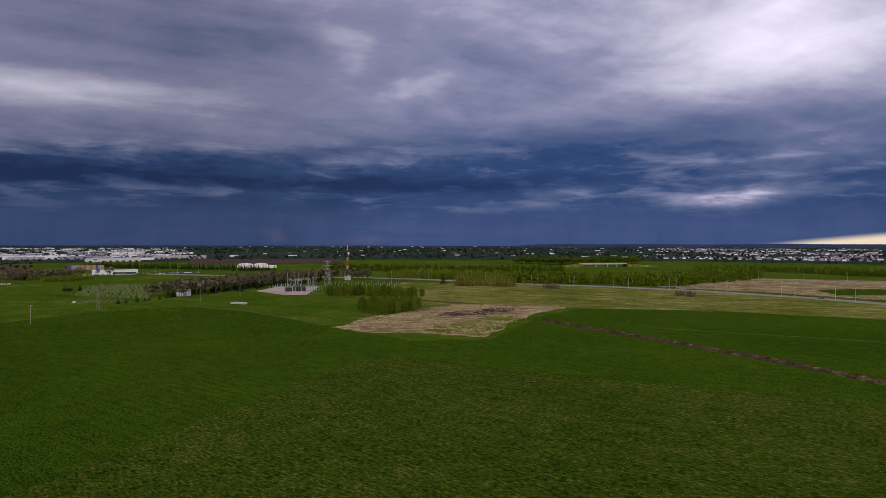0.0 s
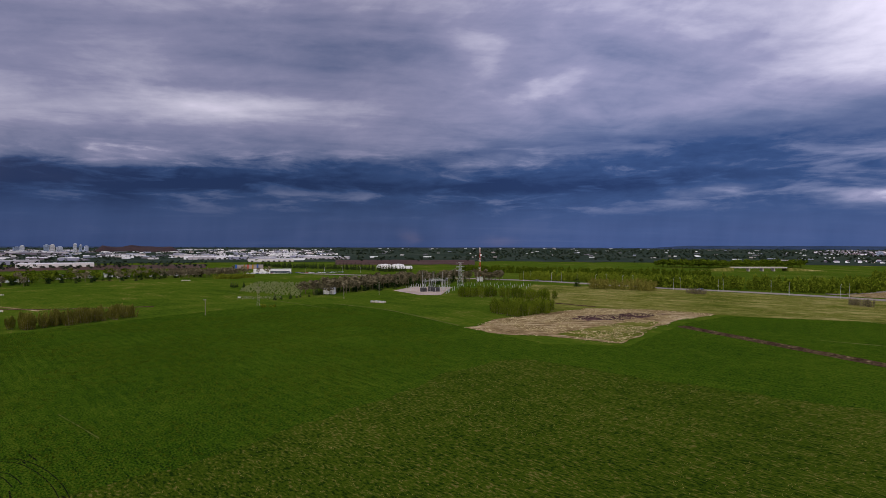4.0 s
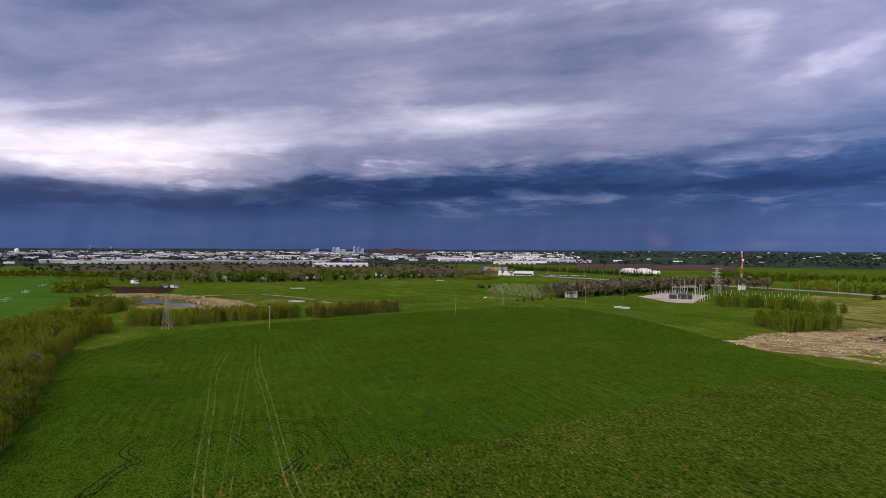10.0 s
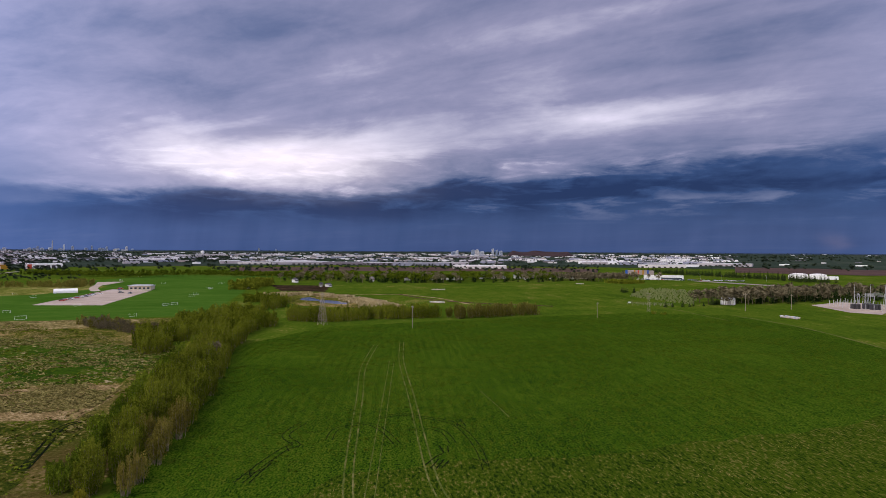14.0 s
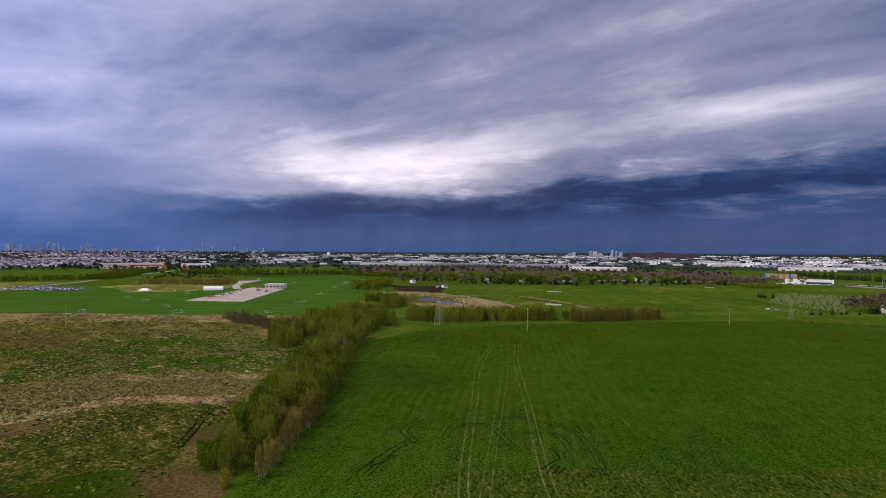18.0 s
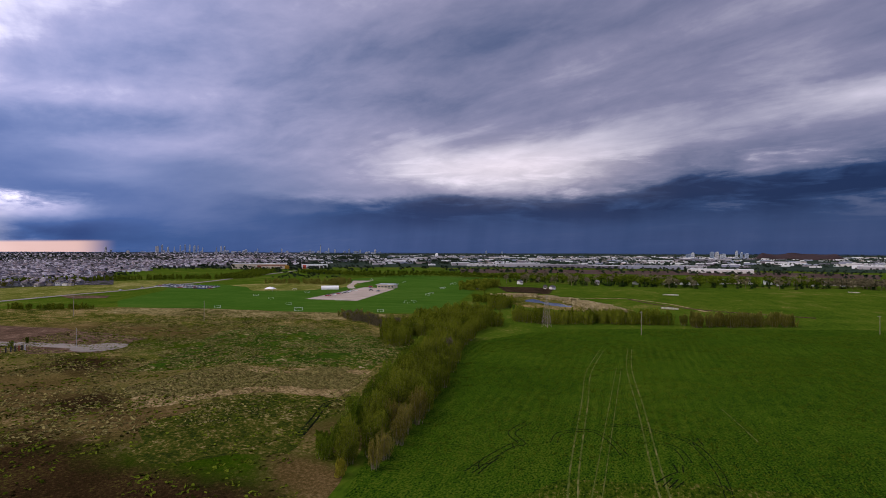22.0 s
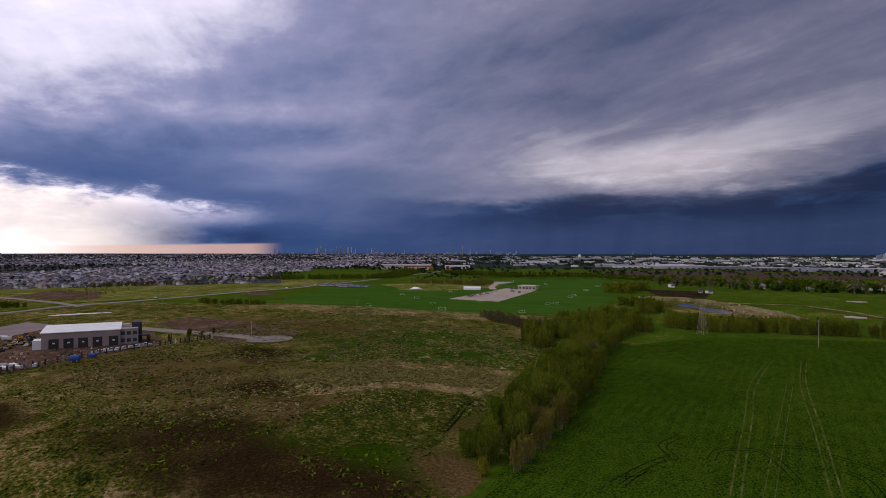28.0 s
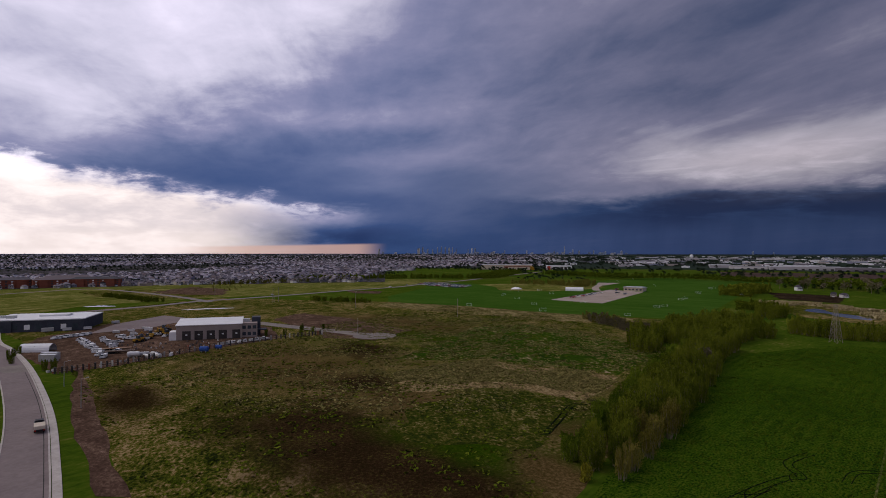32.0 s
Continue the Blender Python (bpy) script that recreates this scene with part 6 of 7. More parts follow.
# the slate building behind the yard
B_TURN = 114.0
bx, by = -274.0, -260.0
slate = thing("slate_building", bx, by, 0, B_TURN, "dark slate office hall with flat white roof", "building")
slate_wall = part("wall", Shape().box(0, 7, 0, 46, 34, 6.0).box(-16, -10.6, 0, 12, 1.4, 5.6), NAVY, slate)
part("roof", Shape().box(0, 7, 6.0, 46.6, 34.6, 0.5).box(4, 9, 6.5, 14, 8, 0.9), ROOFWHITE, slate)
part("roof_unit", Shape().box(-14, 0, 6.5, 4, 3, 1.4).box(-19, 2, 6.5, 3, 3, 1.2), STEEL, slate)
for i in range(8):
    part("window", Shape().box(-20 + i * 5.6, -10.1 - (1.3 if i in (0, 1) else 0), 1.2, 2.6, 0.14, 2.6), WINDOW if i % 3 else WHITE, slate_wall)

pickups = Fleet(*[car(FLEET, "white pickup truck parked in a row", "yard pickups", True)])
trucks, trailers, flats = Fleet(box_truck()), Fleet(trailer()), Fleet(flatbed())
for i in range(7):
    pickups.put(-244 - i * 2.4, -224 + i * 0.9, 20 + rnd.uniform(-6, 6))
for i in range(5):
    pickups.put(-241 + i * 3.6, -208 + i * 4.4, 200 + rnd.uniform(-6, 6))
for x, y, turn in ((-222, -186, 30), (-218, -181, 30), (-228, -182, 40), (-213, -175, 32), (-207, -170, 34), (-204, -165, 36), (-262, -196, 100)):
    trucks.put(x, y, turn + rnd.uniform(-5, 5), 0, rnd.uniform(0.68, 0.9))
for x, y, turn in ((-214, -166, 118), (-220, -172, 120)):
    flats.put(x, y, turn)
for x, y, turn in ((-264, -247, 130), (-270, -241, 128), (-276, -234, 132), (-301, -237, 120), (-276, -198, 116)):
    trailers.put(x, y, turn, 0, 0.75)
for i in range(14):
    pickups.put(-226 - rnd.uniform(0, 40), -184 - rnd.uniform(-8, 14), rnd.choice((20, 110, 200)) + rnd.uniform(-12, 12), 0, rnd.uniform(0.85, 1.0))
for i in range(11):
    f = i / 10
    pickups.put(-240 + 36 * f + rnd.uniform(-0.6, 0.6), -206 + 40 * f + rnd.uniform(-0.6, 0.6), 24 + rnd.uniform(-5, 5), 0, 0.95)
for i in range(7):
    f = i / 6
    pickups.put(-247 + 30 * f + rnd.uniform(-0.8, 0.8), -201 + 31 * f + rnd.uniform(-0.8, 0.8), 204 + rnd.uniform(-5, 5), 0, 0.95)
for x, y in ((-272, -205), (-266, -209), (-281, -203)):
    trailers.put(x, y, 110 + rnd.uniform(-9, 9), 0, 0.62)
tanks = Fleet(tank("white horizontal storage tank on saddles", FLEET), tank("blue storage tank on saddles", BLUE, length=3.4))
for x, y, turn in ((-207, -155, 120), (-209.5, -152, 120), (-205, -147.5, 70), (-207, -144.5, 70), (-210, -148, 75)):
    tanks.put(x, y, turn, 0, 0.8)
tanks.put(-221, -133, 100, 1, 0.9)
tanks.put(-229, -131, 95, 1, 0.75)
boxes = Fleet(container(FLEET, "white steel shipping container in the yard"), container(STEEL, "grey steel shipping container in the yard"))
boxes.put(-212, -142, 26, 0, 0.5)
boxes.put(-194, -181, 95, 1, 1.05)
boxes.put(-198, -184, 95, 1)
shelter = thing("fabric_shelter", -213, -204, 0, 105, "white arched fabric storage shelter", "shelter", "")
s = Shape()
for i in range(10):
    a0, a1 = math.pi * i / 10, math.pi * (i + 1) / 10
    s.add([(-6, -math.cos(a0) * 3.2, math.sin(a0) * 3.3), (6, -math.cos(a0) * 3.2, math.sin(a0) * 3.3), (6, -math.cos(a1) * 3.2, math.sin(a1) * 3.3), (-6, -math.cos(a1) * 3.2, math.sin(a1) * 3.3)], ((0, 1, 2, 3),))
part("cover", s, WHITE, shelter)
for x in (-5.9, 0, 5.9):
    part("hoop", Shape().tube((x, -3.1, 0), (x, -2.2, 2.4), 0.08).tube((x, -2.2, 2.4), (x, 0, 3.2), 0.08).tube((x, 0, 3.2), (x, 2.2, 2.4), 0.08).tube((x, 2.2, 2.4), (x, 3.1, 0), 0.08), STEEL, shelter)
machines = Fleet(digger(), loader())
for x, y, k in ((-241, -178, 1), (-246, -180, 1), (-251, -180, 0), (-258, -184, 1), (-266, -186, 0), (-270, -184, 1), (-274, -189, 0), (-279, -191, 1), (-262, -178, 1)):
    machines.put(x, y, rnd.uniform(0, 360), k)
goods = Fleet(pallet())
FENCE = [(-174, -160), (-189, -150), (-211, -142), (-236, -132), (-262, -115), (-277, -102)]
for p in beside(FENCE[:4], 3.0) + beside(FENCE[:4], 5.5):
    for i in range(3):
        goods.put(p[0] + rnd.uniform(-2, 2), p[1] + rnd.uniform(-2, 2), rnd.uniform(0, 90), 0, rnd.uniform(0.4, 0.95))
for i in range(60):
    u, v = rnd.uniform(-36, 14), rnd.uniform(3, 24)
    x, y = yard(u, v)
    goods.put(x, y, rnd.uniform(0, 90), 0, rnd.uniform(0.4, 1.0))
for x, y in ((-239, -134), (-244, -132), (-248, -129), (-252, -126), (-257, -124)):
    pickups.put(x, y, rnd.uniform(90, 140))
fence = thing("yard_fence", 0, 0, 0, 0, "brown post and rail fence round the yard", "fence")
ps = smooth_line(FENCE, 11)
for i, p in enumerate(ps):
    part("post", Shape().box(p.x, p.y, 0, 0.45, 0.45, 2.3), CLUTTER if i % 2 else DOOR_DARK, fence)
    if i:
        part("rail", Shape().tube((ps[i - 1].x, ps[i - 1].y, 1.5), (p.x, p.y, 1.5), 0.07, n=4).tube((ps[i - 1].x, ps[i - 1].y, 0.8), (p.x, p.y, 0.8), 0.07, n=4), WOODPOLE, fence)
for x, y in ((-206, -206), (-179, -165), (-201, -203), (-187, -190), (-193, -197), (-178, -168), (-268, -118), (-274, -112), (-280, -108), (-284, -116), (-290, -118), (-296, -108), (-268, -128)):
    ob = copse.put(x, y, rnd.uniform(0.28, 0.4))
    tagged(ob, "young street tree in first leaf beside the yard", "tree", "yard trees")

# the truck on the street
truck = thing("flatbed_pickup", -118.6, -113.0, 0.10, 224, "black pickup with cream covered bed driving on the street", "pickup truck")
tb = part("cab", Shape().box(2.6, 0, 0.5, 2.6, 2.1, 0.8, taper=0.04).box(1.9, 0, 1.3, 1.9, 1.9, 0.75, taper=0.15), BLACK, truck)
part("windscreen", Shape().box(2.75, 0, 1.4, 0.12, 1.5, 0.5), WINDOW, tb)
for i in range(2):
    part("bed_cover", Shape().box(-0.35 - i * 1.95, 0, 0.75, 1.85, 2.2, 0.95), CREAM, truck)
part("bumper", Shape().box(-3.4, 0, 0.5, 0.25, 2.1, 0.45), BLACK, truck)
for y in (-0.85, 0.85):
    part("tail_light", Shape().box(-3.54, y, 0.7, 0.06, 0.25, 0.25), LAMP_RED, truck)
wheels(truck, (-1.9, 2.6), 1.1, 0.42)
highway_cars = Fleet(car(PAINT, "car driving on the highway", "highway cars"))
for x, y, turn in ((-46, 688, 155), (118, 590, 152), (295, 438, 128), (-660, -158, 30), (-700, -146, 30), (-520, -242, 40)):
    highway_cars.put(x, y, turn, 0, 1.0, 0.25)

# white snow-fence tarps lying in the meadow
for pts, label in ((((-391, -335), (-396, -324), (-399, -314)), "white tarpaulin heap lying in the meadow"), (((-380, -246), (-390, -232), (-400, -216)), "long white tarpaulin cover lying in the meadow")):
    ps = smooth_line(pts, 10)
    vs, fs = [], []
    for i, p in enumerate(ps):
        d = (ps[min(i + 1, len(ps) - 1)] - ps[max(i - 1, 0)]).normalized()
        n = Vector((-d.y, d.x))
        f = math.sin(math.pi * (i + 0.4) / (len(ps) - 0.2))
        for k in range(7):
            u = (k - 3) / 3
            q = p + n * u * 1.9 * (0.4 + 0.6 * f) * (1 + 0.4 * noise.noise((p.x, p.y, k)))
            vs.append((q.x, q.y, 0.04 + (1 - u * u) * f * (0.5 + 0.7 * noise.noise((p.x * 0.4, p.y * 0.4, k * 0.7)))))
    for i in range(len(ps) - 1):
        for k in range(6):
            a = i * 7 + k
            fs.append((a + 1, a, a + 7, a + 8))
    tagged(new("tarpaulin", mesh_of("tarpaulin", vs, fs, WHITE)), label, "tarpaulin")


# ---- poles, towers, lamps ----
def pole(h, label="wooden power pole standing in the field"):
    root = thing("power_pole", 0, 0, 0, 0, label, "power pole", "power poles")
    part("shaft", Shape().tube((0, 0, -0.3), (0, 0, h), 0.20, 0.13, 8), WOODPOLE, root)
    arm = part("crossarm", Shape().box(0, 0, h - 0.9, 2.4, 0.16, 0.16), WOODPOLE, root)
    for x in (-1.1, -0.4, 0.4, 1.1):
        part("insulator", Shape().tube((x, 0, h - 0.74), (x, 0, h - 0.5), 0.07, n=6), STEEL, arm)
    return root


poles = Fleet(pole(12))
for x, y, h in ((-247.3, 177, 12.0), (-216.5, 297.5, 9.8), (-178, 416, 12.5), (-163, 456, 11.0), (-365.5, -42.6, 12.0), (-411, -125, 13.0), (-455, -206, 12.5), (-500, -290, 12)):
    poles.put(x, y, rnd.uniform(-10, 30), 0, h / 12)


def lattice(h, base, top, bays, label, name="lattice_pylon", mat=STEEL, arms=(), category="pylon", group="pylons", leg=0.12):
    """A square lattice tower: four legs, braces bay by bay, crossarms."""
    root = thing(name, 0, 0, 0, 0, label, category, group)

    def half(z):
        return base / 2 + (top - base) / 2 * z / h
    for a, b in ((-1, -1), (1, -1), (1, 1), (-1, 1)):
        part("leg", Shape().tube((a * base / 2, b * base / 2, -0.2), (a * top / 2, b * top / 2, h), leg, leg * 0.7, 4), mat, root)
    for i in range(bays):
        z0, z1 = h * i / bays, h * (i + 1) / bays
        s = Shape()
        for k in range(4):
            c = ((-1, -1), (1, -1), (1, 1), (-1, 1))
            (a, b), (e, f) = c[k], c[(k + 1) % 4]
            s.tube((a * half(z0), b * half(z0), z0), (e * half(z1), f * half(z1), z1), leg * 0.55, n=3)
            s.tube((e * half(z0), f * half(z0), z0), (a * half(z1), b * half(z1), z1), leg * 0.55, n=3)
            s.tube((a * half(z1), b * half(z1), z1), (e * half(z1), f * half(z1), z1), leg * 0.5, n=3)
        m = mat
        if name == "radio_mast":
            m = RED if i % 2 == bays % 2 else WHITE
        part("brace", s, m, root)
    for z, w in arms:
        part("crossarm", Shape().tube((-w, 0, z), (0, 0, z + 0.7), 0.12, n=4).tube((w, 0, z), (0, 0, z + 0.7), 0.12, n=4).tube((-w, 0, z), (w, 0, z), 0.12, n=4), mat, root)
    return root


pylons = Fleet(lattice(18, 3.9, 0.7, 6, "grey steel lattice pylon at the field edge", mat=WOODPOLE, arms=((16.8, 1.4),), leg=0.09), lattice(20, 3.0, 1.0, 7, "grey galvanised lattice pylon", mat=WOODPOLE, arms=((19.3, 2.6), (15.8, 2.2)), leg=0.045))
pylons.put(-287, 144, 30, 0)
pylons.put(-216, 355, 20, 1, 0.66)
pylons.put(-445, -206, 20, 1, 0.95)
for x, y in ((-131, 588), (-118, 598), (-104, 606), (-150, 575)):
    pylons.put(x, y, rnd.uniform(0, 90), 1, 1.0)
big_pylon = lattice(26, 5.0, 1.2, 7, "tall grey lattice pylon beside the substation", mat=STEEL, arms=((25.0, 4.2), (21.0, 5.0), (17.5, 4.6)), leg=0.075)
big_pylon.matrix_basis = pose(-112, 552, 0, 0, 0, 35)
mast = lattice(39, 2.6, 1.1, 7, "red and white banded lattice radio mast", "radio_mast", RED, (), "mast", "", 0.10)
mast.matrix_basis = pose(-112.5, 673, 0, 0, 0, 15)
part("beacon", Shape().tube((0, 0, 39), (0, 0, 40.2), 0.7, 0.5, 8), WHITE, mast, "white beacon lamp housing")
part("dish", Shape().tube((0.9, -0.9, 31), (1.3, -1.3, 31), 1.5, 1.4, 12), WHITE, mast, "white round dish antenna")
hut = thing("mast_hut", -111, 665, 0, 10, "small white equipment hut at the mast foot", "hut")
part("wall", Shape().box(0, 0, 0, 7, 5, 5.0), WHITE, hut)
part("roof", Shape().box(0, 0, 5.0, 7.6, 5.6, 0.4), STEEL, hut)


def street_lamp(h):
    root = thing("street_lamp", 0, 0, 0, 0, "tall grey highway lamp post with bent arm", "street lamp", "highway lamps")
    part("shaft", Shape().tube((0, 0, 0), (0, 0, h), 0.16, 0.09, 8), STEEL, root)
    arm = part("arm", Shape().tube((0, 0, h - 0.3), (1.8, 0, h + 0.3), 0.07, n=6), STEEL, root)
    part("lamp_head", Shape().box(2.1, 0, h + 0.22, 0.8, 0.3, 0.16), STEEL, arm)
    return root


lamps = Fleet(street_lamp(11.0))
for off in (-10.5, 10.5):
    line = [Vector(p) for p in beside([(-200, 735), (-94, 706), (-22, 677), (77, 607), (151, 572), (216, 528), (265, 480), (310, 415), (360, 300)], off)]
    run = 0.0
    for a, b in zip(line, line[1:]):
        run += (b - a).length
        if run > 46:
            run -= 46
            lamps.put(b.x, b.y, math.degrees(math.atan2((b - a).y, (b - a).x)) + (90 if off < 0 else -90))
for x, y in ((300, 640), (345, 665), (393, 700), (430, 670), (460, 640), (490, 600)):
    lamps.put(x, y, 200)
for x, y, t in ((-280, -84, 200), (-137, -118, 130), (-158, -142, 130)):
    lamps.put(x, y, t, 0, 0.72)

# ---- substation ----
for x, y in ((-139, 509), (-131, 517), (-125, 531)):
    m = thing("lightning_mast", x, y, 0.1, 0, "slim white lightning mast in the substation", "mast", "lightning masts")
    part("shaft", Shape().tube((0, 0, 0), (0, 0, 16.8), 0.30, 0.12, 8), STEEL, m)
    part("spike", Shape().tube((0, 0, 16.8), (0, 0, 18.0), 0.05, n=4), STEEL, m)


def gantry(w, h):
    root = thing("busbar_gantry", 0, 0, 0, 0, "grey steel gantry over substation busbars", "gantry", "gantries")
    for x in (-w / 2, w / 2):
        part("leg", Shape().tube((x - 0.7, 0, 0), (x, 0, h), 0.14, n=4).tube((x + 0.7, 0, 0), (x, 0, h), 0.14, n=4), STEEL, root)
    part("beam", Shape().box(0, 0, h - 0.8, w + 1, 0.5, 0.18).box(0, 0, h, w + 1, 0.5, 0.18), STEEL, root)
    for i in range(5):
        part("insulator", Shape().tube((-w / 2 + w * (i + 0.5) / 5, 0, h - 0.8), (-w / 2 + w * (i + 0.5) / 5, 0, h - 2.2), 0.14, n=6), TRANSFORMER, root)
    return root


gantries = Fleet(gantry(12, 9.5))
for x, y, t in ((-134, 514, 20), (-128, 524, 20), (-134, 540, 20), (-126, 552, 110), (-142, 530, 110)):
    gantries.put(x, y, t, 0, 1.0, 0.1)


def transformer():
    root = thing("transformer", 0, 0, 0, 0, "dark grey oil transformer with cooling fins", "transformer", "transformers")
    tankpart = part("tank", Shape().box(0, 0, 0.3, 5.0, 3.0, 3.2), TRANSFORMER, root)
    for i in range(7):
        part("fin", Shape().box(-2.1 + i * 0.7, -1.9, 0.5, 0.25, 0.8, 2.8), TRANSFORMER, tankpart)
    for x in (-1.4, 0, 1.4):
        part("bushing", Shape().tube((x, 0, 3.5), (x, 0, 5.0), 0.2, 0.1, 6), TRANSFORMER, root)
    part("plinth", Shape().box(0, 0, 0, 5.8, 4.6, 0.3), CONCRETE, root)
    return root


transformers = Fleet(transformer())
for x, y in ((-135, 497), (-129, 503), (-124, 500)):
    transformers.put(x, y, 30, 0, 1.1, 0.1)
post = thing("insulator_post", 0, 0, 0, 0, "grey insulator post on a steel stand", "insulator", "insulator posts")
part("stand", Shape().box(0, 0, 0, 0.35, 0.35, 2.6), STEEL, post)
part("insulator", Shape().tube((0, 0, 2.6), (0, 0, 4.2), 0.26, 0.18, 8), STEEL, post)
posts = Fleet(post)
for i in range(9):
    for j in range(5):
        posts.put(-156 + i * 5.6 + rnd.uniform(-0.5, 0.5), 512 - i * 3.4 + j * 9 + rnd.uniform(-0.5, 0.5), 0, 0, 1.0, 0.1)
for i in range(30):
    posts.put(-110 + i % 10 * 7, 560 + i // 10 * 22 + rnd.uniform(-2, 2), 0, 0, 0.7, 0.0)

# ---- sheds and stands in the fields ----
shed = thing("field_shed", -208.4, 456.0, 0, 12, "pale grey metal shed before the shelter belt", "shed")
part("wall", Shape().box(0, 0, 0, 9.6, 6, 4.2), WHITE, shed)
s = Shape().add([(-5, -3.3, 4.2), (5, -3.3, 4.2), (5, 3.3, 4.2), (-5, 3.3, 4.2), (-5, 0, 5.6), (5, 0, 5.6)], ((0, 1, 5, 4), (2, 3, 4, 5), (1, 2, 5), (3, 0, 4), (3, 2, 1, 0)))
part("roof", s, STEEL, shed)
part("door", Shape().box(1.5, -3.05, 0, 2.6, 0.1, 3.0), STEEL, shed)


def hive_stand(n):
    """A long rack with a row of pale hive boxes on it."""
    root = thing("hive_stand", 0, 0, 0, 0, "long rack with a row of pale hive boxes", "hive stand", "hive stands")
    part("rack", Shape().box(0, 0, 0.25, n * 1.3, 0.9, 0.12).box(-n * 0.6, 0, 0, 0.2, 0.8, 0.25).box(n * 0.6, 0, 0, 0.2, 0.8, 0.25), WOODPOLE, root)
    for i in range(n):
        box = part("hive", Shape().box((i - n / 2 + 0.5) * 1.3, 0, 0.37, 0.72, 0.8, 1.2), CREAM if i % 3 else STEEL, root)
        part("lid", Shape().box((i - n / 2 + 0.5) * 1.3, 0, 1.57, 0.85, 0.9, 0.1), WHITE, box)
    return root


hives = Fleet(hive_stand(11))
for x, y, t in ((-142, 393, -18), (-141, 396.5, -18), (-466, 364, 45), (-464, 368, 45), (-353, 275, 22), (-352, 278, 22), (-446, 577, 30)):
    hives.put(x, y, t, 0, 0.85)
corral = thing("pipe_corral", -240, 395, 0, 25, "pale pipe rail corral in the pasture", "fence")
for i in range(9):
    part("post", Shape().tube((i * 4 - 16, 0, 0), (i * 4 - 16, 0, 1.6), 0.05, n=6), WOODPOLE, corral)
    part("post", Shape().tube((i * 4 - 16, 12, 0), (i * 4 - 16, 12, 1.6), 0.05, n=6), WOODPOLE, corral)
for y in (0, 12):
    part("rail", Shape().tube((-16, y, 1.5), (16, y, 1.5), 0.035, n=6).tube((-16, y, 0.9), (16, y, 0.9), 0.035, n=6), WOODPOLE, corral)
for x in (-16, 16):
    part("rail", Shape().tube((x, 0, 1.5), (x, 12, 1.5), 0.08, n=6), WOODPOLE, corral)
bag = Fleet(container(FLEET, "white wrapped feed bale in the pasture"))
for x, y in ((-263, 404), (-259, 408)):
    tagged(bag.put(x, y, 20, 0, 0.34), category="bale")

rng = np.random.default_rng(44)
vs, qs, k = [], [], 0
for i in range(24):
    for j in range(13):
        a, b = i / 23, j / 12
        x = (1 - b) * (-299 + a * 75) + b * (-345 + a * 56) + rng.normal(0, 0.8)
        y = (1 - b) * (460 - a * 30) + b * (566 + a * 2) + rng.normal(0, 0.8)
        (sv, sq), (lv, lq) = FAR_KINDS["willow"][0][(i + j) % 5]
        s = 0.21 * rng.uniform(0.7, 1.4)
        vs.append(lv * s + np.array([x, y, 0]))
        qs.append(lq + k)
        k += len(lv)
tagged(new("nursery_shrubs", np_mesh("nursery_shrubs", np.concatenate(vs), np.concatenate(qs), LEAF_NURSERY)), "rows of small pale shrubs in a tree nursery", "shrubs", kind="stuff")


# ---- sports ground ----
def goal():
    root = thing("football_goal", 0, 0, 0, 0, "white football goal on the mown pitch", "goal", "football goals")
    for x in (-3.66, 3.66):
        part("post", Shape().tube((x, 0, 0), (x, 0, 2.44), 0.085, n=6), WHITE, root)
        part("stay", Shape().tube((x, 0, 2.44), (x, 1.8, 0.05), 0.04, n=4), WHITE, root)
    part("crossbar", Shape().tube((-3.78, 0, 2.44), (3.78, 0, 2.44), 0.085, n=6), WHITE, root)
    part("ground_bar", Shape().tube((-3.66, 1.8, 0.06), (3.66, 1.8, 0.06), 0.07, n=4), WHITE, root)
    return root


goals = Fleet(goal())
for x, y in ((-413.6, 13.8), (-392, 68.7), (-453, 101), (-458, 108), (-526, 138), (-543, 146), (-612, 177), (-619, 181), (-692, 214), (-702, 220), (-740, 162), (-833, 132), (-917, 169), (-632, 17), (-588, 28), (-460, 8), (-485, 49), (-517, -6), (-447, -43), (-560, -20)):
    a = math.degrees(math.atan2(y, x))
    goals.put(x, y, a - 90 + 180 + rnd.uniform(-12, 12), 0, 0.76, 0.06)
arch = thing("equipment_shelter", -634, 55, 0.06, 84, "white arched fabric building beside the car park", "shelter")
s = Shape()
for i in range(10):
    a0, a1 = math.pi * i / 10, math.pi * (i + 1) / 10
    s.add([(-9.5, -math.cos(a0) * 5, math.sin(a0) ** 0.7 * 3.9), (9.5, -math.cos(a0) * 5, math.sin(a0) ** 0.7 * 3.9), (9.5, -math.cos(a1) * 5, math.sin(a1) ** 0.7 * 3.9), (-9.5, -math.cos(a1) * 5, math.sin(a1) ** 0.7 * 3.9)], ((0, 1, 2, 3),))
part("cover", s, WHITE, arch)
for x in (-9.45, 9.45):
    part("end_wall", Shape().box(x, 0, 0, 0.1, 8.6, 2.6), WHITE, arch)
part("door", Shape().box(9.55, 0, 0, 0.1, 3.4, 2.4), DOOR_DARK, arch)
club = thing("clubhouse", -640, 120, 0.06, 60, "low tan clubhouse with pale flat roof", "building")
club_wall = part("wall", Shape().box(0, 0, 0, 21, 11, 4.0), CREAM, club)
part("roof", Shape().box(0, 0, 4.0, 23, 13, 0.4).box(0, 1, 4.4, 20, 9, 0.5, taper=0.1), STEEL, club)
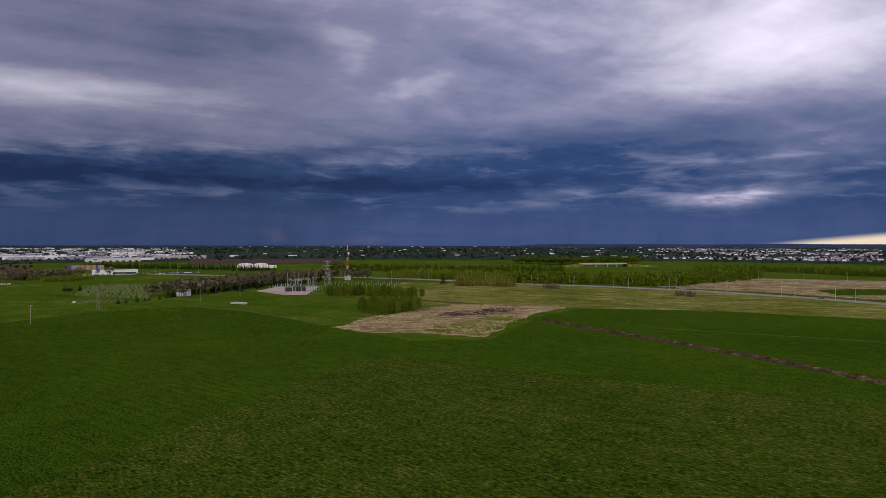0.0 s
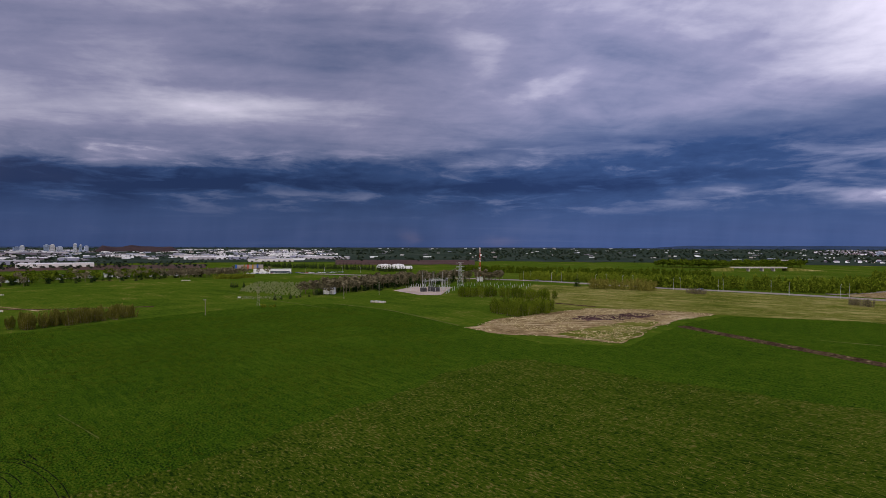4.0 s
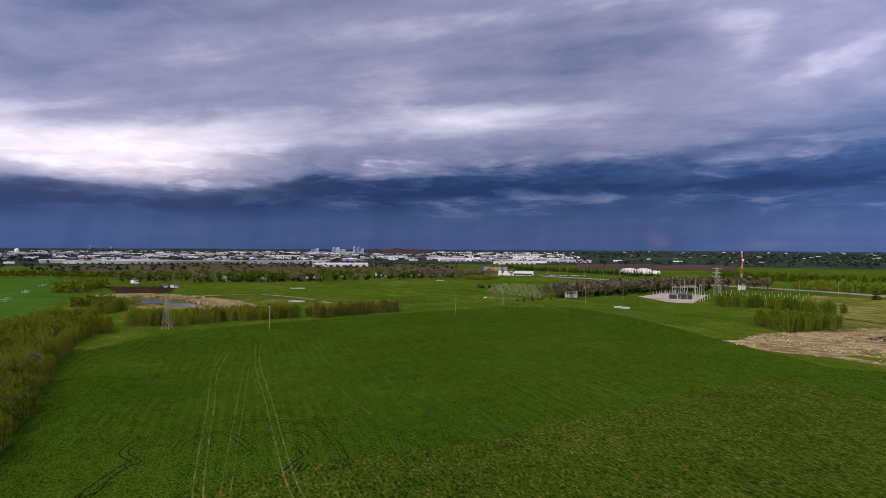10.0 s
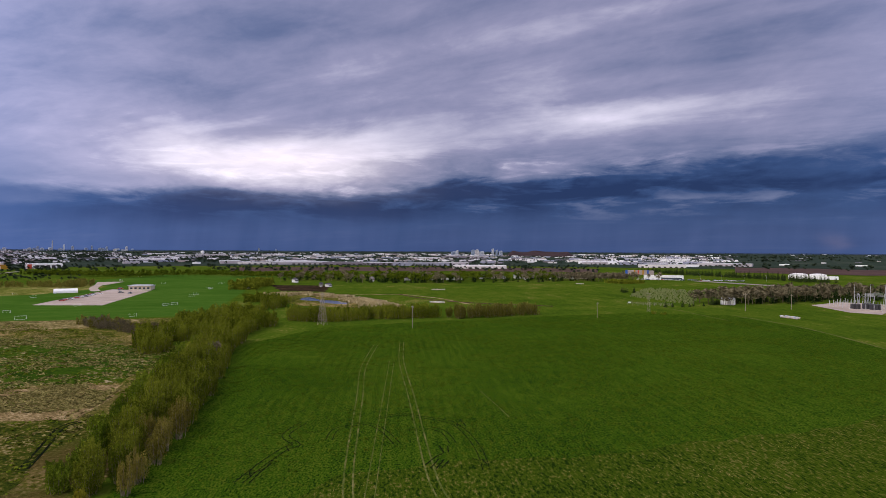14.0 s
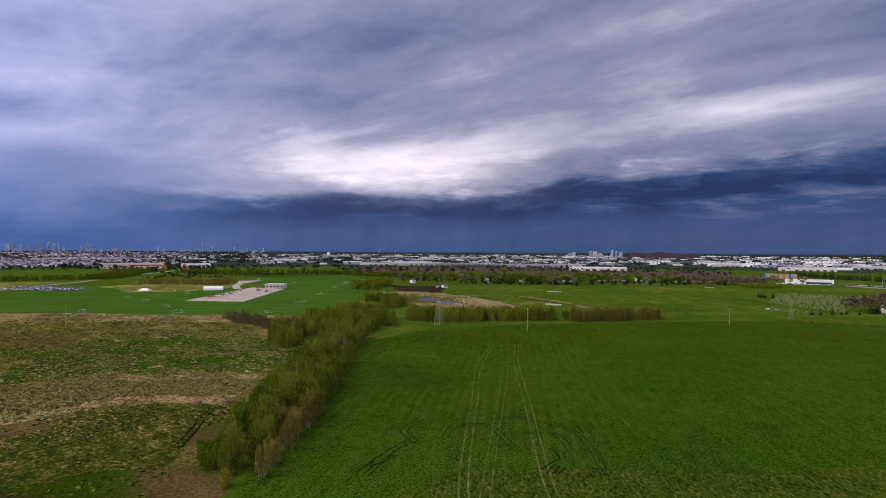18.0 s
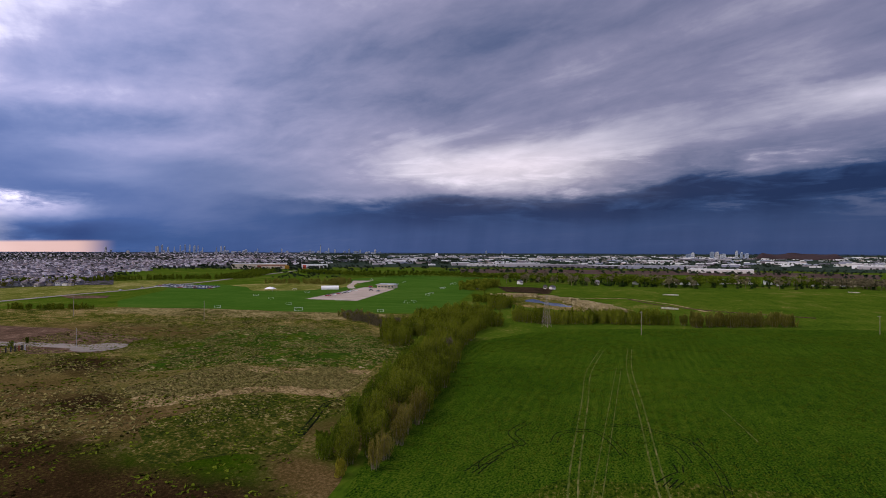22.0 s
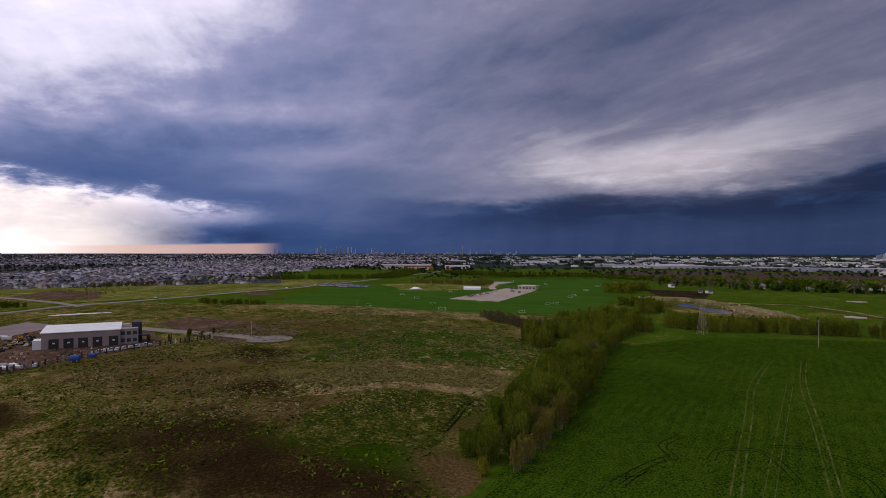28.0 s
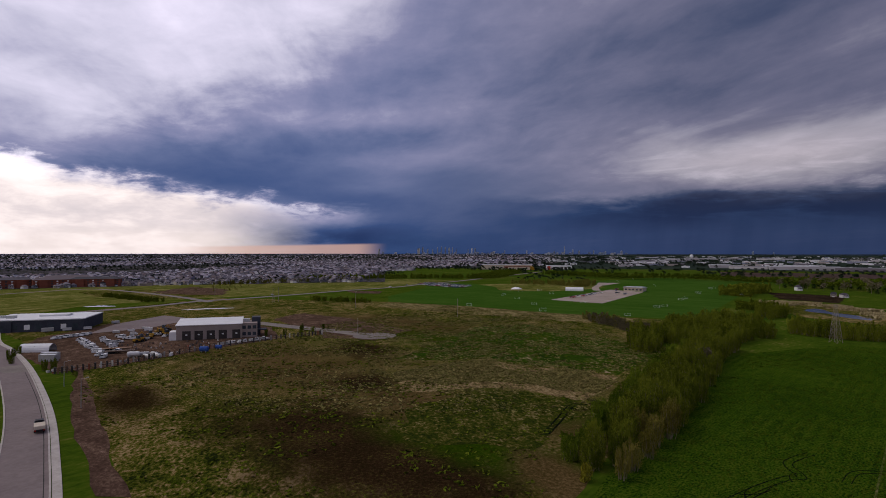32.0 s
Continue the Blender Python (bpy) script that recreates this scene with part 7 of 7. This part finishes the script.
for i in range(5):
    part("window", Shape().box(-8 + i * 4, -5.55, 1.0, 2.2, 0.12, 1.6), WINDOW, club_wall)
tent = thing("pavilion_tent", -617, -8, 0.06, 60, "white pavilion tent on the sports ground", "tent")
part("canopy", Shape().add([(-5, -4, 2.4), (5, -4, 2.4), (5, 4, 2.4), (-5, 4, 2.4), (-2.5, 0, 4.4), (2.5, 0, 4.4)], ((0, 1, 5, 4), (1, 2, 5), (2, 3, 4, 5), (3, 0, 4))), WHITE, tent)
for x in (-4.8, 4.8):
    for y in (-3.8, 3.8):
        part("leg", Shape().tube((x, y, 0), (x, y, 2.4), 0.08, n=6), STEEL, tent)
cars = Fleet(car())
for i in range(13):
    f = i / 12
    cars.put(-535 - 62 * f + rnd.uniform(-1, 1), 44 + 32 * f + rnd.uniform(-2, 2), 60 + rnd.uniform(-10, 10), 0, 1.0, 0.14)
for x, y in ((-600, 95), (-585, 100), (-640, 100), (-660, 104), (-586, 211)):
    cars.put(x, y, rnd.uniform(0, 180), 0, 1.1, 0.14)
for i in range(74):
    row, col = i // 15, i % 15
    cars.put(-758 + col * 4.3 + row * 9 + rnd.uniform(-1, 1), -128 + col * 4.4 - row * 2 + rnd.uniform(-1, 1), 130 + rnd.uniform(-8, 8), 0, 1.05, 0.16)

# ---- farther buildings ----
apart = Fleet(*[thing("apartment_block", 0, 0, 0, 0, "red-brick apartment block at the suburb edge", "apartment block", "apartment blocks")])
ap = apart.models[0]
ap_wall = part("wall", Shape().box(0, 0, 0, 58, 16, 10.5).box(-18, -9, 0, 10, 3, 10.5).box(18, -9, 0, 10, 3, 10.5), BRICK, ap)
part("roof", Shape().add([(-30, -9, 10.5), (30, -9, 10.5), (30, 9, 10.5), (-30, 9, 10.5), (-24, 0, 13.5), (24, 0, 13.5)], ((0, 1, 5, 4), (1, 2, 5), (2, 3, 4, 5), (3, 0, 4), (3, 2, 1, 0))), HOUSE_ROOF_ONE, ap)
for z in (1.2, 4.4, 7.6):
    for i in range(10):
        part("window", Shape().box(-26 + i * 5.8, -8.1, z, 2.0, 0.2, 1.6), WINDOW if i % 2 else WHITE, ap_wall)
for x, y, t in ((-572, -594, 140), (-606, -552, 140), (-628, -520, 118), (-660, -590, 140)):
    apart.put(x, y, t, 0, 0.95)
arena = thing("arena_hall", -337, 1006, 0, 18, "white arena hall with two rounded roofs", "building")
for x, w in ((-12, 26), (14, 24)):
    s = Shape()
    for i in range(8):
        a0, a1 = math.pi * i / 8, math.pi * (i + 1) / 8
        z0, z1 = 5 + math.sin(a0) * 2.6, 5 + math.sin(a1) * 2.6
        x0, x1 = x - math.cos(a0) * w / 2, x - math.cos(a1) * w / 2
        s.add([(x0, -22, z0), (x0, 22, z0), (x1, 22, z1), (x1, -22, z1)], ((0, 1, 2, 3),))
        s.add([(x0, -22, 0), (x0, -22, z0), (x1, -22, z1), (x1, -22, 0)], ((3, 2, 1, 0),))
    part("vault", s, WHITE, arena)
part("annex", Shape().box(32, -10, 0, 16, 20, 4.5), WHITE, arena)
store = thing("car_showroom", -446, 772, 0, 30, "long white car showroom with glazed front", "building")
part("wall", Shape().box(0, 0, 0, 54, 16, 6.0).box(-10, -9, 0, 14, 3, 7.0), WHITE, store)
part("window", Shape().box(8, -8.1, 0.6, 34, 0.2, 3.0), WINDOW, store)
part("roof", Shape().box(0, 0, 6.0, 54.6, 16.6, 0.4), ROOFWHITE, store)
for i in range(26):
    cars.put(-470 + i * 4.6 + rnd.uniform(-1, 1), 742 + i * 3.4 + rnd.uniform(-6, 6), 30 + rnd.uniform(-10, 10), 0, 1.1)
for i in range(9):
    lamps.put(-520 + i * 24, 720 + i * 14, rnd.uniform(0, 360), 0, 0.85)
shop = thing("retail_store", -571, 908, 0, 33, "grey retail store with blue, orange and red panels", "building")
part("wall", Shape().box(0, 0, 0, 48, 22, 7), TAUPE, shop)
for x, m, w in ((-22, BLUE, 4), (-8, ORANGE, 2.5), (-2, RED, 2), (6, ORANGE, 2.5), (14, BLUE, 3)):
    part("panel", Shape().box(x, -11.3, 0, w, 0.8, 8), m, shop)
hang = thing("white_hangar", -1388, 84, land(-1388, 84), 88, "white angular hangar with dark bays and red gable", "building")
hw = part("wall", Shape().box(0, 0, 0, 62, 30, 9.5, taper=0.03), WHITE, hang)
for i in range(5):
    part("bay", Shape().box(-12 + i * 9, -15.1, 0, 6, 0.6, 6.5), DOOR_DARK, hw)
part("gable", Shape().box(-24, -15.2, 0, 7, 0.6, 8.5), RED, hang)
school = thing("school_building", -1385, -42, land(-1385, -42), 84, "long tan and brown school building", "building")
part("wall", Shape().box(0, 0, 0, 120, 30, 11).box(34, -16, 0, 55, 6, 6), CREAM, school)
part("band", Shape().box(28, -15.6, 3, 62, 1.4, 5), BRICK, school)
part("end_block", Shape().box(64, -14, 0, 10, 12, 8), ORANGE, school)
part("roof", Shape().box(0, 0, 11, 121, 31, 0.6), SHED_ROOF_ONE, school)
dome = thing("white_dome", *bearing(74.4, 3400), land(0, 3400), 0, "small white dome far in the town", "dome")
s = Shape()
for i in range(4):
    a0, a1 = math.pi / 2 * i / 4, math.pi / 2 * (i + 1) / 4
    s.tube((0, 0, 10 + math.sin(a0) * 9), (0, 0, 10 + math.sin(a1) * 9), math.cos(a0) * 10, math.cos(a1) * 10, 12)
part("cap", s, WHITE, dome)
part("drum", Shape().tube((0, 0, -1), (0, 0, 10), 10, n=12), WHITE, dome)
for az, r, k, t in ((63.5, 655, 0, 0), (62.8, 648, 1, 40), (47.5, 838, 1, 20), (45.2, 846, 2, 10), (43.0, 830, 0, -10), (58.5, 760, 2, 15), (55.0, 780, 0, 60), (52.5, 800, 1, 30), (50.0, 790, 2, 5), (40.5, 850, 1, 12), (66.0, 740, 2, 30), (38.5, 860, 0, 10)):
    x, y = bearing(az, r)
    tagged(put_model(models, fresh, k, pose(x, y, 0, 0, 0, az + t) @ Matrix.Scale(0.72, 4)), "farmhouse among garden trees", "house", "farmhouses")
def barn(length, paint):
    root = thing("farm_barn", 0, 0, 0, 0, "long low pale barn among garden trees", "barn", "farm barns")
    wall = part("wall", Shape().box(0, 0, 0, length, 9, 3.6), paint, root)
    part("roof", Shape().add([(-length / 2 - 0.4, -5, 3.5), (length / 2 + 0.4, -5, 3.5), (length / 2 + 0.4, 5, 3.5), (-length / 2 - 0.4, 5, 3.5), (-length / 2 - 0.4, 0, 5.4), (length / 2 + 0.4, 0, 5.4)],
                             ((0, 1, 5, 4), (2, 3, 4, 5), (1, 2, 5), (3, 0, 4), (3, 2, 1, 0))), STEEL, root)
    for i in range(4):
        part("door", Shape().box(length * (-0.36 + 0.24 * i), -4.56, 0, 2.6, 0.1, 2.6), DOOR_DARK, wall)
    return root


barns = Fleet(barn(30, WHITE), barn(44, CREAM))
for az, r, k, t in ((50.4, 800, 0, 6), (47.0, 850, 1, -4), (43.2, 860, 0, 2), (38.4, 880, 1, 4)):
    x, y = bearing(az, r)
    barns.put(x, y, az + t, k)
# overpass
over_a, over_b = Vector((232, 1046)), Vector((378, 1088))
mid, d = (over_a + over_b) / 2, (over_b - over_a)
bridge = thing("overpass", mid.x, mid.y, 0, math.degrees(math.atan2(d.y, d.x)), "pale concrete highway overpass on piers", "bridge")
part("deck", Shape().box(0, 0, 5.2, d.length * 0.62, 12, 1.1), CONCRETE, bridge)
for y in (-5.8, 5.8):
    part("parapet", Shape().box(0, y, 6.3, d.length * 0.62, 0.4, 1.0), CONCRETE, bridge)
for x in (-18, 6, 26):
    part("pier", Shape().box(x, 0, 0, 1.6, 9, 5.2), CONCRETE, bridge)
for sx in (-1, 1):
    part("approach", Shape().add([(sx * d.length * 0.31, -8, 0), (sx * d.length * 0.31, 8, 0), (sx * d.length * 0.31, 6, 6.3), (sx * d.length * 0.31, -6, 6.3), (sx * d.length * 0.8, -6, 0.2), (sx * d.length * 0.8, 6, 0.2)],
                                 ((0, 1, 2, 3), (3, 2, 5, 4), (0, 3, 4), (1, 5, 2), (0, 4, 5, 1))), SCRUB, bridge)


# ---- tufts ----
def tufts(name, inside, n, height, mat, label, seed, blades=4, spread=0.35, fat=0.35):
    """Grass tufts that nobody could count, in an outline of the plan."""
    rng = np.random.default_rng(seed)
    pts = np.array(inside, dtype=float)
    lo, hi = pts.min(0), pts.max(0)
    c = rng.uniform(lo, hi, (n * 4, 2))
    keep = np.zeros(len(c), bool)
    for (x1, y1), (x2, y2) in zip(pts, np.roll(pts, -1, 0)):
        cross = ((y1 > c[:, 1]) != (y2 > c[:, 1])) & (c[:, 0] < (x2 - x1) * (c[:, 1] - y1) / (y2 - y1 + 1e-9) + x1)
        keep ^= cross
    c = c[keep]
    patch = np.array([noise.noise((x * 0.05, y * 0.05, seed * 1.7)) for x, y in c])
    c = c[patch > -0.15][:n]
    m = len(c) * blades
    base = np.repeat(c, blades, 0) + rng.normal(0, spread, (m, 2))
    centres = np.column_stack([base, np.full(m, 0.05 + height * 0.4)])
    lv, lq = leaves_at(rng, centres, height * fat, height, 1.3 if fat > 1 else 0.7)
    return tagged(new(name, np_mesh(name, lv, lq, mat)), label, "grass", kind="stuff")


TUFT_STRAW = leafy("straw_tuft", (0.095, 0.090, 0.022), (0.27, 0.225, 0.085), 0.0)
TUFT_MAT = leafy("olive_grass_tuft", (0.042, 0.064, 0.004), (0.115, 0.140, 0.013), 0.0)
TUFT_GREEN = leafy("green_tuft", (0.030, 0.052, 0.003), (0.070, 0.095, 0.007), 0.0)
TUFT_REED = leafy("reed_tuft", (0.20, 0.155, 0.065), (0.50, 0.42, 0.24), 0.0)
tufts("straw_tufts", [(-150, 22), (-183, 42), (-230, 62), (-330, 40), (-396, 10), (-440, -60), (-300, -120), (-262, -112), (-190, -148), (-158, -108), (-140, -70), (-146, -30)], 8000, 0.24, TUFT_STRAW, "straw-coloured grass tufts in the meadow", 3, 4, 0.45, 1.3)
tufts("green_tufts", [(-98, 8), (-139, 22), (-183, 42), (-230, 62), (-330, 40), (-396, 10), (-440, -60), (-300, -120), (-262, -112), (-176, -160), (-150, -130), (-80, -55)], 5000, 0.24, TUFT_MAT, "olive green grass tufts in the meadow", 14, 4, 0.45, 1.3)
tufts("stubble_tufts", [(-70, 98), (-56, 127), (-41, 180), (-28, 204), (22, 184), (84, 160), (150, 130), (120, 40), (-40, 40), (-90, 44)], 2600, 0.14, TUFT_STRAW, "straw tufts in the stubble field", 5, 3, 0.5)
tufts("straw_tufts", [(-192.7, -44.6), (-211.3, -29.8), (-222.7, -15.8), (-209.6, 1.9), (-207.7, 18.4), (-196.3, 32.1), (-173.6, 22.3), (-164.1, 16.2), (-169.2, 8.3), (-176.2, -2.0), (-173.2, -15.8), (-166.2, -28.4), (-166.1, -36.7)], 5000, 0.24, TUFT_STRAW, "flattened straw tufts in the meadow", 21, 4, 0.45, 1.3)
tufts("straw_tufts", [(-217.7, -50.3), (-254.8, -38.5), (-316.4, -28.8), (-334.5, 2.9), (-299.2, 32.5), (-275.9, 46.5), (-241.3, 53.9), (-218.7, 42.3), (-200.0, 31.7), (-209.8, 18.6), (-212.7, 1.9), (-227.5, -16.2), (-217.9, -30.7)], 700, 0.24, TUFT_STRAW, "pale straw flecks in the lush grass", 22, 9, 0.8, 1.3)
tufts("reed_tufts", [(-55, 286), (-43, 323), (-25, 349), (7, 393), (46, 396), (86, 381), (57, 343), (35, 298), (19, 254), (-14, 267), (-36, 269)], 1700, 0.30, TUFT_REED, "dry reed tufts in the wet hollow", 6, 4, 0.9, 1.1)
tufts("pond_reeds", [(-520, 200), (-500, 240), (-450, 250), (-380, 245), (-340, 235), (-350, 205), (-380, 222), (-460, 232), (-492, 222), (-470, 190)], 3000, 1.6, TUFT_REED, "brown reeds round the pond", 7, 5, 0.8)
tufts("crop_tufts", [(-106, 20), (-183, 56), (-245, 92), (-270, 140), (-250, 240), (-160, 360), (-60, 280), (-45, 180), (-70, 95), (-90, 50)], 12000, 0.30, TUFT_GREEN, "young crop tufts in the green field", 8, 3, 0.4)
tufts("scrub_tufts", [(-47, 470), (-40, 600), (90, 580), (210, 510), (300, 400), (230, 332), (90, 378), (11, 398)], 3500, 0.3, TUFT_STRAW, "dry grass tufts in the scrub", 9, 4, 0.9)
